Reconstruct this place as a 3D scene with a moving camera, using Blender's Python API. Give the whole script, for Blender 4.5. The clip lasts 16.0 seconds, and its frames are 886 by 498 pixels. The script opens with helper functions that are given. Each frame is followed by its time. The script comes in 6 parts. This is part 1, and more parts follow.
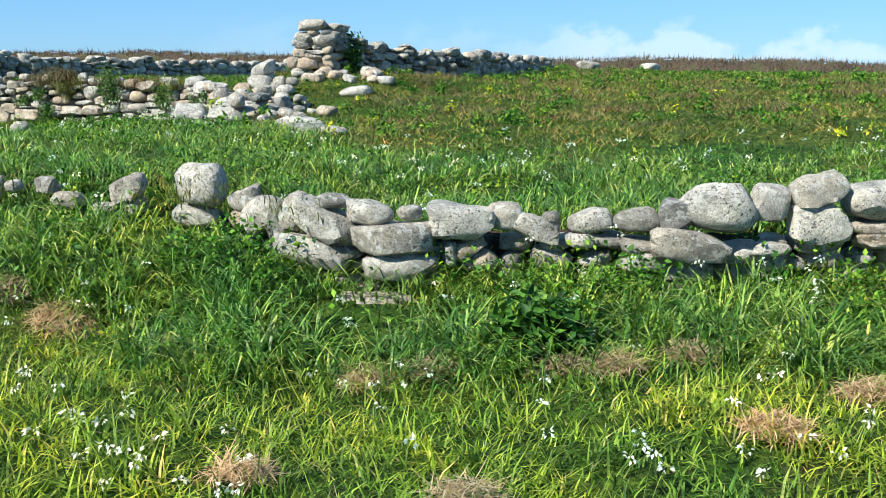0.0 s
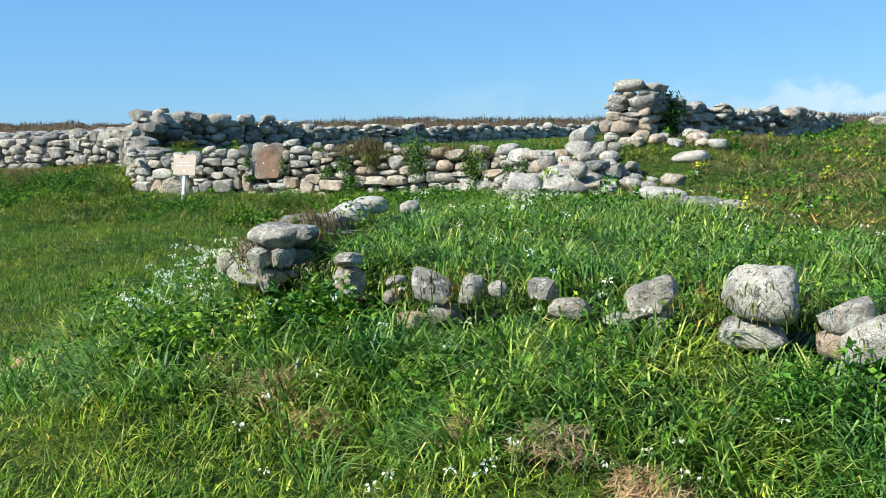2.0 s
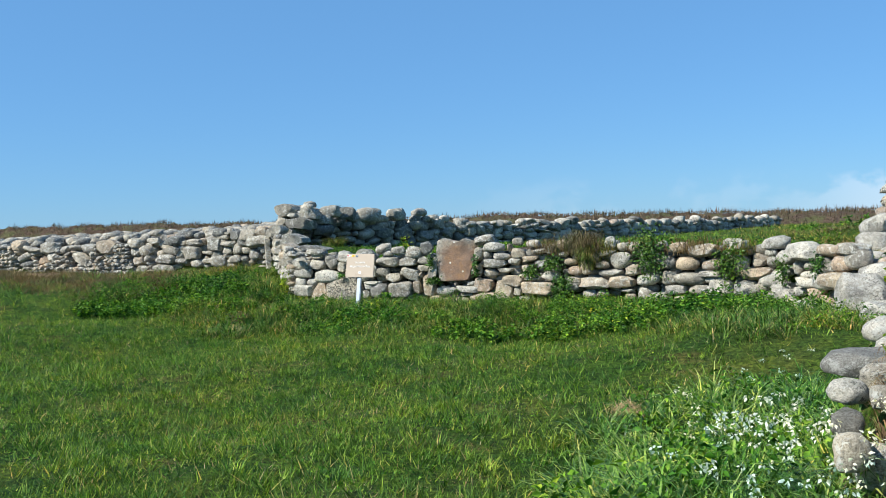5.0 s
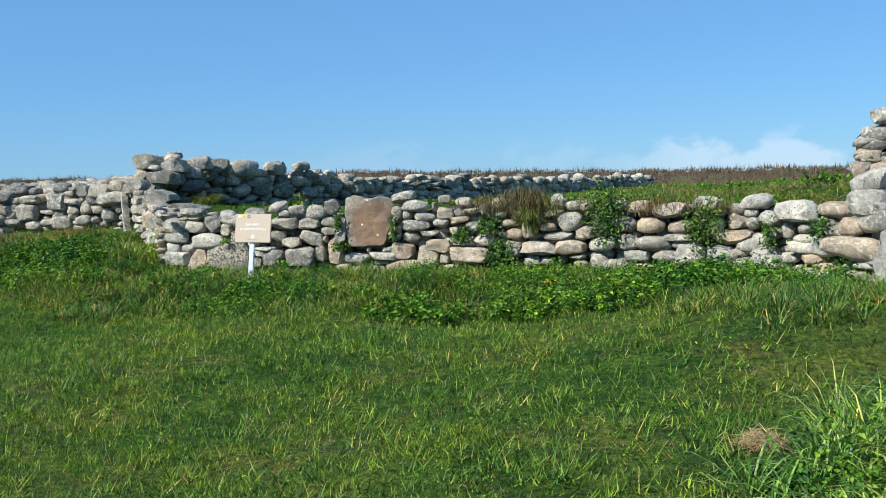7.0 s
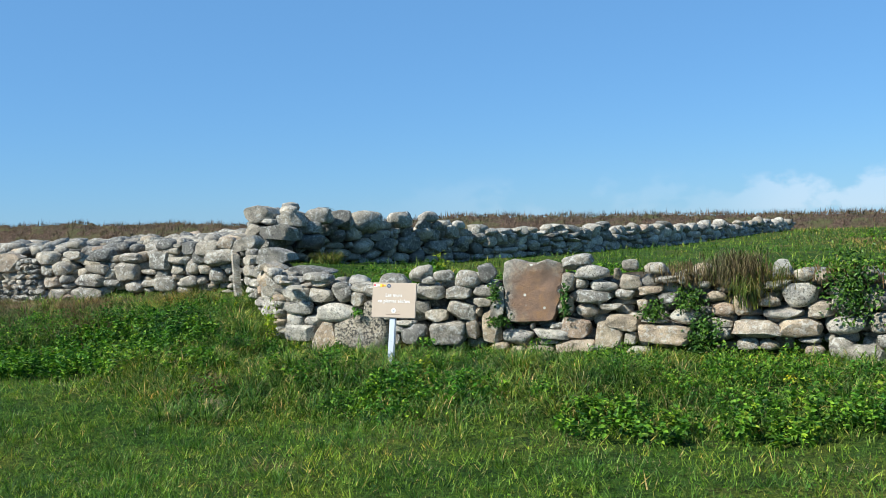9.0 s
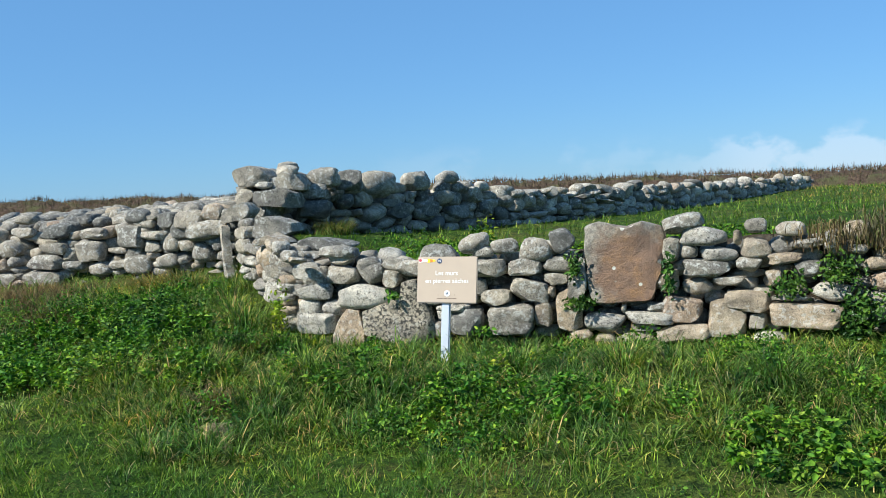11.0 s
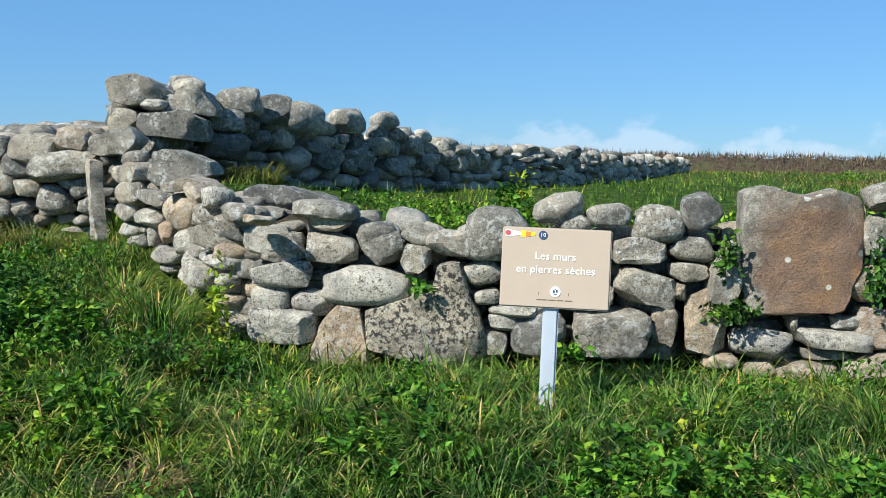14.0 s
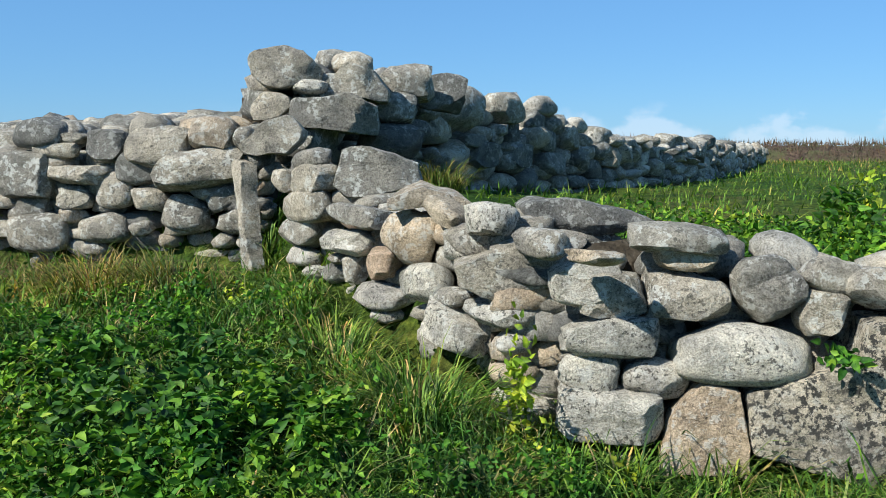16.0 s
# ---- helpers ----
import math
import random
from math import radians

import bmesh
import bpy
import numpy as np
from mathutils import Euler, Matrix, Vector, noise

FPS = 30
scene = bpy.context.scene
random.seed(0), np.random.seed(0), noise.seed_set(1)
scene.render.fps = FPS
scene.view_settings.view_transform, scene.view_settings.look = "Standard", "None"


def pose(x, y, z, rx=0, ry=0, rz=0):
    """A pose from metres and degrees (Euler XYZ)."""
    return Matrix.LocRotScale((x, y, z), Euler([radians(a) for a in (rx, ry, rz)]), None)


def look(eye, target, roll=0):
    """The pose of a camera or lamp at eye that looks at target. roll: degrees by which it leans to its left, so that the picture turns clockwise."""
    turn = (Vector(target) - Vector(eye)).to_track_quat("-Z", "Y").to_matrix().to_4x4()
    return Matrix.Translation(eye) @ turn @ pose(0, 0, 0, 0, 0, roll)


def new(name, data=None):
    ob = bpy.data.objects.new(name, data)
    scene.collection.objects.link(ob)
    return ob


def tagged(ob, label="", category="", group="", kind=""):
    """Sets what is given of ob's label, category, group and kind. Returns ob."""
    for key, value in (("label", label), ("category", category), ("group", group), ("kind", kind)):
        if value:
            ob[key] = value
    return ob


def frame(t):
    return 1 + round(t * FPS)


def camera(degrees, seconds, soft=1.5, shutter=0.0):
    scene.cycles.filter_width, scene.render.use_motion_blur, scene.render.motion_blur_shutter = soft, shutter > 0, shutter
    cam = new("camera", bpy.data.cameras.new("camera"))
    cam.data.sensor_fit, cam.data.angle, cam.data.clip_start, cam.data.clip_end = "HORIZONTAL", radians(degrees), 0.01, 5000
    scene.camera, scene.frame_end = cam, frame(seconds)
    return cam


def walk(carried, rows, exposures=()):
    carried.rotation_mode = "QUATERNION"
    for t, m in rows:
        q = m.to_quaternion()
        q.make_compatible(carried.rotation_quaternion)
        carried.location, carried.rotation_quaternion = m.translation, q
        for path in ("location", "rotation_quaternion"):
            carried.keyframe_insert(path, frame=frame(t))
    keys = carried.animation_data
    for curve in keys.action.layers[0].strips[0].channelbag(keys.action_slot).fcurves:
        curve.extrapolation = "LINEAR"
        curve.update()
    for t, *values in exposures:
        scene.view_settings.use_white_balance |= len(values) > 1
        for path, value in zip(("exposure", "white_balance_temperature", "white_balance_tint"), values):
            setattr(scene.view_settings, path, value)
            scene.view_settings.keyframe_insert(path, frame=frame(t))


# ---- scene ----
cam = camera(50.8, 16.0, soft=0.7)
METRES, EYE, TILT, LEAN, TURN = 18.0, 1.45, -11.0, 0.0, 0.0
ROWS = [
    (0.0, 0.0, 0.0, 0.0, 0.0, 0.0, -0.0),
    (0.5, -0.0219, 0.0153, 0.0015, 2.17, 0.03, 0.65),
    (1.0, -0.0462, 0.0281, 0.0042, 6.26, 0.84, -1.82),
    (1.5, -0.0737, 0.0432, 0.0095, 9.43, 0.91, -1.75),
    (2.0, -0.0994, 0.0628, 0.0154, 12.61, 3.59, -1.07),
    (2.5, -0.1285, 0.0774, 0.0175, 13.91, 7.91, -1.53),
    (3.0, -0.1546, 0.0947, 0.0223, 16.21, 8.24, -1.5),
    (3.5, -0.1789, 0.1132, 0.0275, 17.98, 8.35, -1.84),
    (4.0, -0.2073, 0.1313, 0.0287, 16.59, 9.6, -1.17),
    (4.5, -0.2321, 0.1466, 0.032, 16.73, 9.79, -1.08),
    (7.0, -0.3385, 0.2654, 0.0539, 6.02, 7.08, 0.5),
    (7.5, -0.3499, 0.296, 0.0642, 4.32, 9.19, 1.24),
    (8.0, -0.3701, 0.3228, 0.0735, 4.05, 11.68, 0.26),
    (8.5, -0.3848, 0.3473, 0.0807, 5.55, 11.09, 0.6),
    (9.0, -0.4011, 0.3704, 0.0887, 11.26, 9.44, -0.32),
    (11.5, -0.48, 0.5074, 0.1073, 9.05, 7.55, 1.3),
    (12.0, -0.4975, 0.5342, 0.1092, 8.48, 7.39, -0.01),
    (12.5, -0.5118, 0.5601, 0.1161, 7.9, 5.51, 0.54),
    (13.0, -0.5243, 0.5863, 0.1207, 4.65, 4.49, 0.6),
    (13.5, -0.5429, 0.6082, 0.1231, -0.8, 7.14, 0.29),
    (14.0, -0.5592, 0.6322, 0.1256, -2.71, 5.69, -0.18),
    (14.5, -0.5734, 0.6559, 0.1323, -3.98, 3.8, -0.46),
    (15.0, -0.594, 0.6787, 0.1351, -5.48, 4.45, -0.52),
    (15.5, -0.6115, 0.701, 0.1384, -3.98, 4.69, -0.98),
    (16.0, -0.6289, 0.7241, 0.1453, -2.25, 5.1, 0.34),
]
walk(cam, [(t, pose(0, 0, EYE, TILT, LEAN, TURN) @ pose(METRES * x, METRES * y, METRES * z, 90 + pitch, roll, yaw)) for t, x, y, z, yaw, pitch, roll in ROWS],
     [(0.0, 0.88, 6400, 7), (1.5, 0.84, 6400, 7), (3.5, 0.65, 6400, 7), (16.0, 0.62, 6400, 7)])

# ---------------------------------------------------------------- world, sun
SUN_AZ, SUN_EL = 232.0, 42.0          # compass degrees from +y towards +x
world = bpy.data.worlds.new("sky")
scene.world = world
world.use_nodes = True
wn = world.node_tree.nodes
sky = wn.new("ShaderNodeTexSky")
sky.sky_type, sky.sun_disc = "NISHITA", False
sky.sun_elevation, sky.sun_rotation = radians(SUN_EL), radians(SUN_AZ)
sky.air_density, sky.dust_density, sky.ozone_density = 1.0, 0.05, 4.0
wn["Background"].inputs["Strength"].default_value = 0.066
air = wn.new("ShaderNodeMix")               # clear maritime air: bluer than the plain model
air.data_type, air.blend_type = "RGBA", "MULTIPLY"
air.inputs[0].default_value, air.inputs[7].default_value = 1.0, (0.65, 0.94, 1.27, 1)
haze = wn.new("ShaderNodeMix")
haze.data_type = "RGBA"
haze.inputs[0].default_value, haze.inputs[7].default_value = 0.5, (1.95, 4.6, 8.4, 1)
world.node_tree.links.new(sky.outputs[0], air.inputs[6])
world.node_tree.links.new(air.outputs[2], haze.inputs[6])
world.node_tree.links.new(haze.outputs[2], wn["Background"].inputs[0])

sun = new("sun", bpy.data.lights.new("sun", "SUN"))
sun.data.energy, sun.data.angle, sun.data.color = 5.0, radians(0.6), (1.0, 0.96, 0.89)
to_sun = Vector((math.sin(radians(SUN_AZ)) * math.cos(radians(SUN_EL)), math.cos(radians(SUN_AZ)) * math.cos(radians(SUN_EL)), math.sin(radians(SUN_EL))))
sun.matrix_world = look(to_sun * 60, (0, 0, 0))

rng = np.random.default_rng(7)


# ---------------------------------------------------------------- materials
class Mat:
    """A small builder for node materials."""

    def __init__(self, name, rough=0.9, spec=0.3):
        self.m = bpy.data.materials.new(name)
        self.m.use_nodes = True
        self.t = self.m.node_tree
        self.b = self.t.nodes["Principled BSDF"]
        self.b.inputs["Roughness"].default_value = rough
        self.b.inputs["Specular IOR Level"].default_value = spec

    def n(self, kind, **values):
        node = self.t.nodes.new(kind)
        for key, value in values.items():
            node.inputs[key.replace("_", " ")].default_value = value
        return node

    def l(self, a, b):
        self.t.links.new(a, b)

    def place(self):
        return self.n("ShaderNodeNewGeometry").outputs["Position"]

    def noise(self, scale, detail=4.0, rough=0.55, vec=None):
        node = self.n("ShaderNodeTexNoise", Scale=scale, Detail=detail, Roughness=rough)
        self.l(vec if vec is not None else self.place(), node.inputs["Vector"])
        return node.outputs["Fac"]

    def ramp(self, fac, stops):
        node = self.n("ShaderNodeValToRGB")
        e = node.color_ramp.elements
        while len(e) < len(stops):
            e.new(0.5)
        for el, (p, c) in zip(e, stops):
            el.position, el.color = p, (*c, 1) if len(c) == 3 else c
        self.l(fac, node.inputs[0])
        return node.outputs["Color"]

    def mask(self, fac, a, b):
        node = self.n("ShaderNodeMapRange")
        node.inputs["From Min"].default_value, node.inputs["From Max"].default_value = a, b
        self.l(fac, node.inputs["Value"])
        return node.outputs["Result"]

    def times(self, a, b):
        node = self.n("ShaderNodeMath")
        node.operation = "MULTIPLY"
        for i, v in ((0, a), (1, b)):
            if isinstance(v, float):
                node.inputs[i].default_value = v
            else:
                self.l(v, node.inputs[i])
        return node.outputs[0]

    def mix(self, fac, a, b, how="MIX"):
        node = self.t.nodes.new("ShaderNodeMix")
        node.data_type, node.blend_type = "RGBA", how
        for sock, v in ((node.inputs[0], fac), (node.inputs[6], a), (node.inputs[7], b)):
            if isinstance(v, (float, int)):
                sock.default_value = v
            elif isinstance(v, tuple):
                sock.default_value = (*v, 1)
            else:
                self.l(v, sock)
        return node.outputs[2]

    def colour(self, c):
        self.l(c, self.b.inputs["Base Color"])

    def bump(self, h, strength=0.4, dist=0.02):
        node = self.n("ShaderNodeBump", Strength=strength, Distance=dist)
        self.l(h, node.inputs["Height"])
        self.l(node.outputs[0], self.b.inputs["Normal"])


def stone_material(name, tones, spots=0.5, dark=0.35, rust=0.0, each="object"):
    """Weathered granite: a tone for each stone, fine grain, crusts of pale and dark lichen, some rust."""
    k = Mat(name, 0.92, 0.2)
    pick = k.n("ShaderNodeObjectInfo").outputs["Random"] if each == "object" else k.n("ShaderNodeNewGeometry").outputs["Random Per Island"]
    base = k.ramp(pick, tones)
    base = k.mix(k.mask(k.noise(4.5, 7, 0.68), 0.38, 0.62), k.mix(1.0, base, (0.60, 0.60, 0.60), "MULTIPLY"), k.mix(1.0, base, (1.22, 1.18, 1.10), "MULTIPLY"))
    crust = k.times(k.mask(k.noise(13, 8, 0.72), 0.52, 0.56), 0.5)
    base = k.mix(crust, base, k.mix(1.0, base, (0.52, 0.53, 0.50), "MULTIPLY"))
    grain = k.noise(150, 3, 0.75)
    base = k.mix(k.mask(grain, 0.40, 0.56), k.mix(1.0, base, (0.58, 0.57, 0.55), "MULTIPLY"), base)
    pale = k.times(k.mask(k.noise(24, 6, 0.7), 0.535, 0.56), k.mask(k.noise(4, 3), 0.40, 0.50))
    base = k.mix(k.times(pale, spots), base, (0.70, 0.70, 0.64))
    black = k.times(k.mask(k.noise(60, 5, 0.68), 0.55, 0.59), k.mask(k.noise(5.2, 3), 0.40, 0.55)) if dark < 1 else k.times(k.mask(k.noise(46, 6, 0.70), 0.49, 0.56), k.mask(k.noise(4.2, 3), 0.36, 0.48))
    base = k.mix(k.mask(k.times(black, dark), 0.0, 0.8), base, (0.07, 0.066, 0.058))
    if rust:
        base = k.mix(k.times(k.mask(k.noise(2.6, 4), 0.42, 0.66), rust), base, (0.40, 0.20, 0.09))
    k.colour(base)
    h = k.mix(0.4, k.noise(10, 10, 0.70), k.noise(75, 5, 0.75))
    k.bump(h, 1.0, 0.045)
    return k.m


def slab_material():
    """Upright granite slab: grey lichened rim round a rusty weathered face."""
    k = Mat("rusty_slab", 0.9, 0.2)
    co = k.n("ShaderNodeTexCoord").outputs["Object"]
    gap = k.n("ShaderNodeVectorMath")
    gap.operation = "DISTANCE"
    gap.inputs[1].default_value = (0.07, 0.0, -0.04)
    k.l(co, gap.inputs[0])
    ragged = k.n("ShaderNodeMath")
    ragged.operation = "ADD"
    k.l(gap.outputs["Value"], ragged.inputs[0])
    k.l(k.times(k.noise(6, 7, 0.7), 0.42), ragged.inputs[1])
    face = k.mask(ragged.outputs[0], 0.60, 0.46)
    grey = k.mix(k.mask(k.noise(20, 7, 0.7), 0.44, 0.58), (0.25, 0.235, 0.20), (0.44, 0.41, 0.34))
    rusty = k.ramp(k.noise(5, 8, 0.68), [(0.30, (0.21, 0.15, 0.115)), (0.48, (0.30, 0.195, 0.135)), (0.62, (0.40, 0.235, 0.12)), (0.75, (0.46, 0.34, 0.24))])
    base = k.mix(face, grey, rusty)
    base = k.mix(k.mask(k.noise(130, 4, 0.75), 0.40, 0.56), k.mix(1.0, base, (0.62, 0.6, 0.58), "MULTIPLY"), base)
    spot = k.n("ShaderNodeTexVoronoi", Scale=9.0)
    k.l(k.place(), spot.inputs["Vector"])
    few = k.times(k.mask(spot.outputs["Distance"], 0.17, 0.13), k.mask(k.noise(7, 2), 0.47, 0.53))
    base = k.mix(k.times(few, 0.9), base, (0.66, 0.66, 0.58))
    k.colour(base)
    k.bump(k.mix(0.4, k.noise(9, 10, 0.7), k.noise(80, 5, 0.75)), 1.0, 0.04)
    return k.m


GREY = [(0.0, (0.32, 0.31, 0.28)), (0.3, (0.45, 0.42, 0.36)), (0.55, (0.56, 0.51, 0.43)), (0.8, (0.39, 0.37, 0.33)), (1.0, (0.60, 0.54, 0.44))]
WARM = [(0.0, (0.56, 0.47, 0.35)), (0.4, (0.52, 0.46, 0.38)), (0.7, (0.62, 0.51, 0.38)), (1.0, (0.56, 0.43, 0.33))]
PALE = [(0.0, (0.60, 0.57, 0.50)), (0.5, (0.68, 0.65, 0.58)), (1.0, (0.57, 0.54, 0.49))]
# naturally dark stones, and stones coloured darker for wall faces in shade
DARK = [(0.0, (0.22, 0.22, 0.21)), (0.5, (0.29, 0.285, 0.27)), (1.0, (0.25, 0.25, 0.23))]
STONE = {
    "g": stone_material("grey_granite", GREY, 0.6, 0.55),
    "w": stone_material("warm_granite", WARM, 0.5, 0.5, 0.12),
    "p": stone_material("pale_granite", PALE, 0.4, 0.7),
    "d": stone_material("dark_and_shaded_granite", DARK, 0.35, 0.3),
    "r": slab_material(),
    "l": stone_material("lichened_block", [(0.0, (0.56, 0.50, 0.41)), (1.0, (0.60, 0.54, 0.44))], 0.3, 1.0),
}

k = Mat("rubble_earth", 1.0, 0.1)
k.colour(k.ramp(k.noise(14, 6, 0.65), [(0.25, (0.03, 0.024, 0.017)), (0.5, (0.075, 0.06, 0.042)), (0.75, (0.16, 0.14, 0.11))]))
k.bump(k.noise(22, 6, 0.65), 1.0, 0.08)
RUBBLE = k.m

k = Mat("turf", 1.0, 0.1)
tone = k.ramp(k.noise(0.7, 6, 0.66), [(0.28, (0.03, 0.07, 0.016)), (0.45, (0.05, 0.10, 0.02)), (0.58, (0.085, 0.115, 0.03)), (0.72, (0.13, 0.125, 0.05))])
tone = k.mix(k.mask(k.noise(3.4, 5, 0.65), 0.40, 0.62), k.mix(1.0, tone, (0.62, 0.72, 0.78), "MULTIPLY"), k.mix(1.0, tone, (1.3, 1.15, 0.9), "MULTIPLY"))
fine = k.ramp(k.noise(20, 7, 0.8), [(0.36, (0.16, 0.18, 0.14)), (0.5, (0.8, 0.9, 0.65)), (0.64, (1.9, 1.8, 1.3))])
tone = k.mix(1.0, tone, fine, "MULTIPLY")
tone = k.mix(k.times(k.mask(k.noise(1.3, 6, 0.68), 0.57, 0.66), 0.55), tone, k.mix(1.0, fine, (0.13, 0.09, 0.045), "MULTIPLY"))
k.colour(tone)
k.bump(k.noise(30, 5, 0.7), 1.0, 0.06)
TURF = k.m


def earth(name, a, b):
    k = Mat(name, 1.0, 0.1)
    k.colour(k.ramp(k.noise(18, 7, 0.7), [(0.3, a), (0.7, b)]))
    k.bump(k.noise(24, 7, 0.7), 1.0, 0.05)
    return k.m


SOIL, SAND = earth("bare_soil", (0.10, 0.065, 0.04), (0.26, 0.18, 0.12)), earth("pale_sand", (0.42, 0.34, 0.25), (0.60, 0.52, 0.41))

k = Mat("heath_mass", 1.0, 0.1)
k.colour(k.mix(k.mask(k.noise(1.4, 5, 0.6), 0.45, 0.65), k.ramp(k.noise(9, 7, 0.7), [(0.3, (0.05, 0.034, 0.025)), (0.5, (0.12, 0.082, 0.06)), (0.72, (0.21, 0.15, 0.11))]), (0.13, 0.13, 0.06)))
k.bump(k.noise(7, 8, 0.7), 1.0, 0.25)
HEATH_MASS = k.m


def blade_material(name, tones, dry=0.0, glow=0.27, rough=0.6):
    """Leaves and blades: a tone for each one, drifting from patch to patch, some light coming through."""
    k = Mat(name, rough, 0.22)
    pick = k.n("ShaderNodeNewGeometry").outputs["Random Per Island"]
    c = k.ramp(pick, tones)
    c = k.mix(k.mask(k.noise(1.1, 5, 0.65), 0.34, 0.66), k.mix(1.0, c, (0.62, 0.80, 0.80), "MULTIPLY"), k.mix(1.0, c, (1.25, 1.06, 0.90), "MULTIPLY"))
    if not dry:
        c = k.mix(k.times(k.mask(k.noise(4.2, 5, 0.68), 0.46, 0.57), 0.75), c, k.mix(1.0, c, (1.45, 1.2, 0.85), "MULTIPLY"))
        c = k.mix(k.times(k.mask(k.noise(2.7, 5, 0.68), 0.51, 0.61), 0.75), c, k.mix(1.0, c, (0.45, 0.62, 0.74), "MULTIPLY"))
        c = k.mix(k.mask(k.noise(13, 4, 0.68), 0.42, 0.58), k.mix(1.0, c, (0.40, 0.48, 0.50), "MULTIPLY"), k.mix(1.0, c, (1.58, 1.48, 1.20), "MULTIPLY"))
    k.colour(c)
    tr = k.n("ShaderNodeBsdfTranslucent")
    k.l(k.mix(1.0, c, (1.2, 1.25, 0.7), "MULTIPLY"), tr.inputs[0])
    both = k.n("ShaderNodeMixShader", Fac=glow)
    out = k.t.nodes["Material Output"]
    k.l(k.b.outputs[0], both.inputs[1])
    k.l(tr.outputs[0], both.inputs[2])
    k.l(both.outputs[0], out.inputs[0])
    return k.m


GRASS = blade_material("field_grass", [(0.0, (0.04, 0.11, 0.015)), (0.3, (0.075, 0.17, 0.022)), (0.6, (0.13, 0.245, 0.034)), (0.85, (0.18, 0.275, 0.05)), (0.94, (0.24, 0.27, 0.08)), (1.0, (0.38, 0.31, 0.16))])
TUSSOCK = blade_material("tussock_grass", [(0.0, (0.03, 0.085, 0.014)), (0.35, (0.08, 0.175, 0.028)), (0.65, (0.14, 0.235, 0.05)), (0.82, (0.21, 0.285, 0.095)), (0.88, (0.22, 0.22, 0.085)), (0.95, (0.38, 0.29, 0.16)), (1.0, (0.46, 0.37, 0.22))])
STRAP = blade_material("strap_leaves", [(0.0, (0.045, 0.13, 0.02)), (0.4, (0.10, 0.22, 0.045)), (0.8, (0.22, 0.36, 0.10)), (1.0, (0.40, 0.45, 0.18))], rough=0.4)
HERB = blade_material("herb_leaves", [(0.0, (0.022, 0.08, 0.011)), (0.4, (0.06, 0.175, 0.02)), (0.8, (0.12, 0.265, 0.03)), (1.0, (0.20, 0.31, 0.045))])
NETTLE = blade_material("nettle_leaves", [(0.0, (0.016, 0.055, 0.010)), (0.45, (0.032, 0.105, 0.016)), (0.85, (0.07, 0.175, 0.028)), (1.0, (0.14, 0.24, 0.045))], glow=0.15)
DEAD = blade_material("dead_bank_grass", [(0.0, (0.07, 0.05, 0.03)), (0.45, (0.17, 0.12, 0.065)), (0.8, (0.28, 0.21, 0.11)), (1.0, (0.13, 0.15, 0.045))], glow=0.15, rough=0.85, dry=1.0)
IVY = blade_material("ivy_leaves", [(0.0, (0.025, 0.07, 0.016)), (0.6, (0.05, 0.13, 0.026)), (1.0, (0.10, 0.20, 0.04))], glow=0.2, rough=0.35)
LIME = blade_material("lime_leaves", [(0.0, (0.20, 0.30, 0.03)), (0.6, (0.32, 0.40, 0.04)), (1.0, (0.42, 0.42, 0.05))])
STRAW = blade_material("dry_straw", [(0.0, (0.28, 0.18, 0.10)), (0.5, (0.48, 0.35, 0.21)), (1.0, (0.66, 0.52, 0.35))], glow=0.2, rough=0.8, dry=1.0)
PETAL = blade_material("white_petals", [(0.0, (0.72, 0.75, 0.68)), (1.0, (0.84, 0.85, 0.80))], glow=0.35, rough=0.6, dry=1.0)
MEADOW = blade_material("meadow_grass", [(0.0, (0.14, 0.25, 0.03)), (0.45, (0.21, 0.34, 0.048)), (0.8, (0.30, 0.41, 0.07)), (0.94, (0.38, 0.43, 0.12)), (1.0, (0.55, 0.46, 0.24))], glow=0.4)
HILL = blade_material("hill_grass", [(0.0, (0.07, 0.13, 0.025)), (0.4, (0.13, 0.18, 0.04)), (0.7, (0.22, 0.20, 0.08)), (1.0, (0.32, 0.24, 0.13))], glow=0.25, rough=0.8)
HEATH = blade_material("brown_heath", [(0.0, (0.09, 0.06, 0.045)), (0.5, (0.14, 0.095, 0.07)), (0.75, (0.19, 0.135, 0.10)), (1.0, (0.09, 0.10, 0.04))], glow=0.15, rough=0.9, dry=1.0)


# ---------------------------------------------------------------- the lie of the land
EDGE = [(-90, 26), (-30, 20.3), (-16, 18.9), (-12.1, 18.25), (-11.05, 16.75), (-7.5, 16.15), (-5.6, 15.65), (-3.9, 14.95), (-2.75, 13.1), (-2.5, 11.9), (-3.2, 9.6),
        (-4.08, 7.6), (-4.12, 6.2), (-3.45, 5.78), (-2.9, 5.65), (-1.45, 5.5), (-0.7, 5.0), (0.3, 4.9), (1.2, 4.75), (2.6, 4.9), (9, 5.2), (90, 8)]
LOW = [(0, 0, .08), (-3, 1, .08), (-5.5, 5, .13), (-8, 10, .12), (-11, 12.5, .15), (-10, 14, .18), (-6.7, 13.6, .2), (-10.7, 15.5, .42), (-9.4, 15.45, .45), (-7.5, 15.25, .47),
       (-5.5, 14.7, .48), (-4.2, 13.7, .52), (-12, 17.4, .85), (-11.4, 16.2, .62), (-13, 15.5, .32), (-14, 17.8, .9), (-18, 18, .95), (-20, 12, .3), (-30, 19, .95), (-50, 20, 1.0),
       (3, 3, .15), (-.3, 3.7, .15), (-1.4, 4.0, .18), (-3, 4.5, .2)]
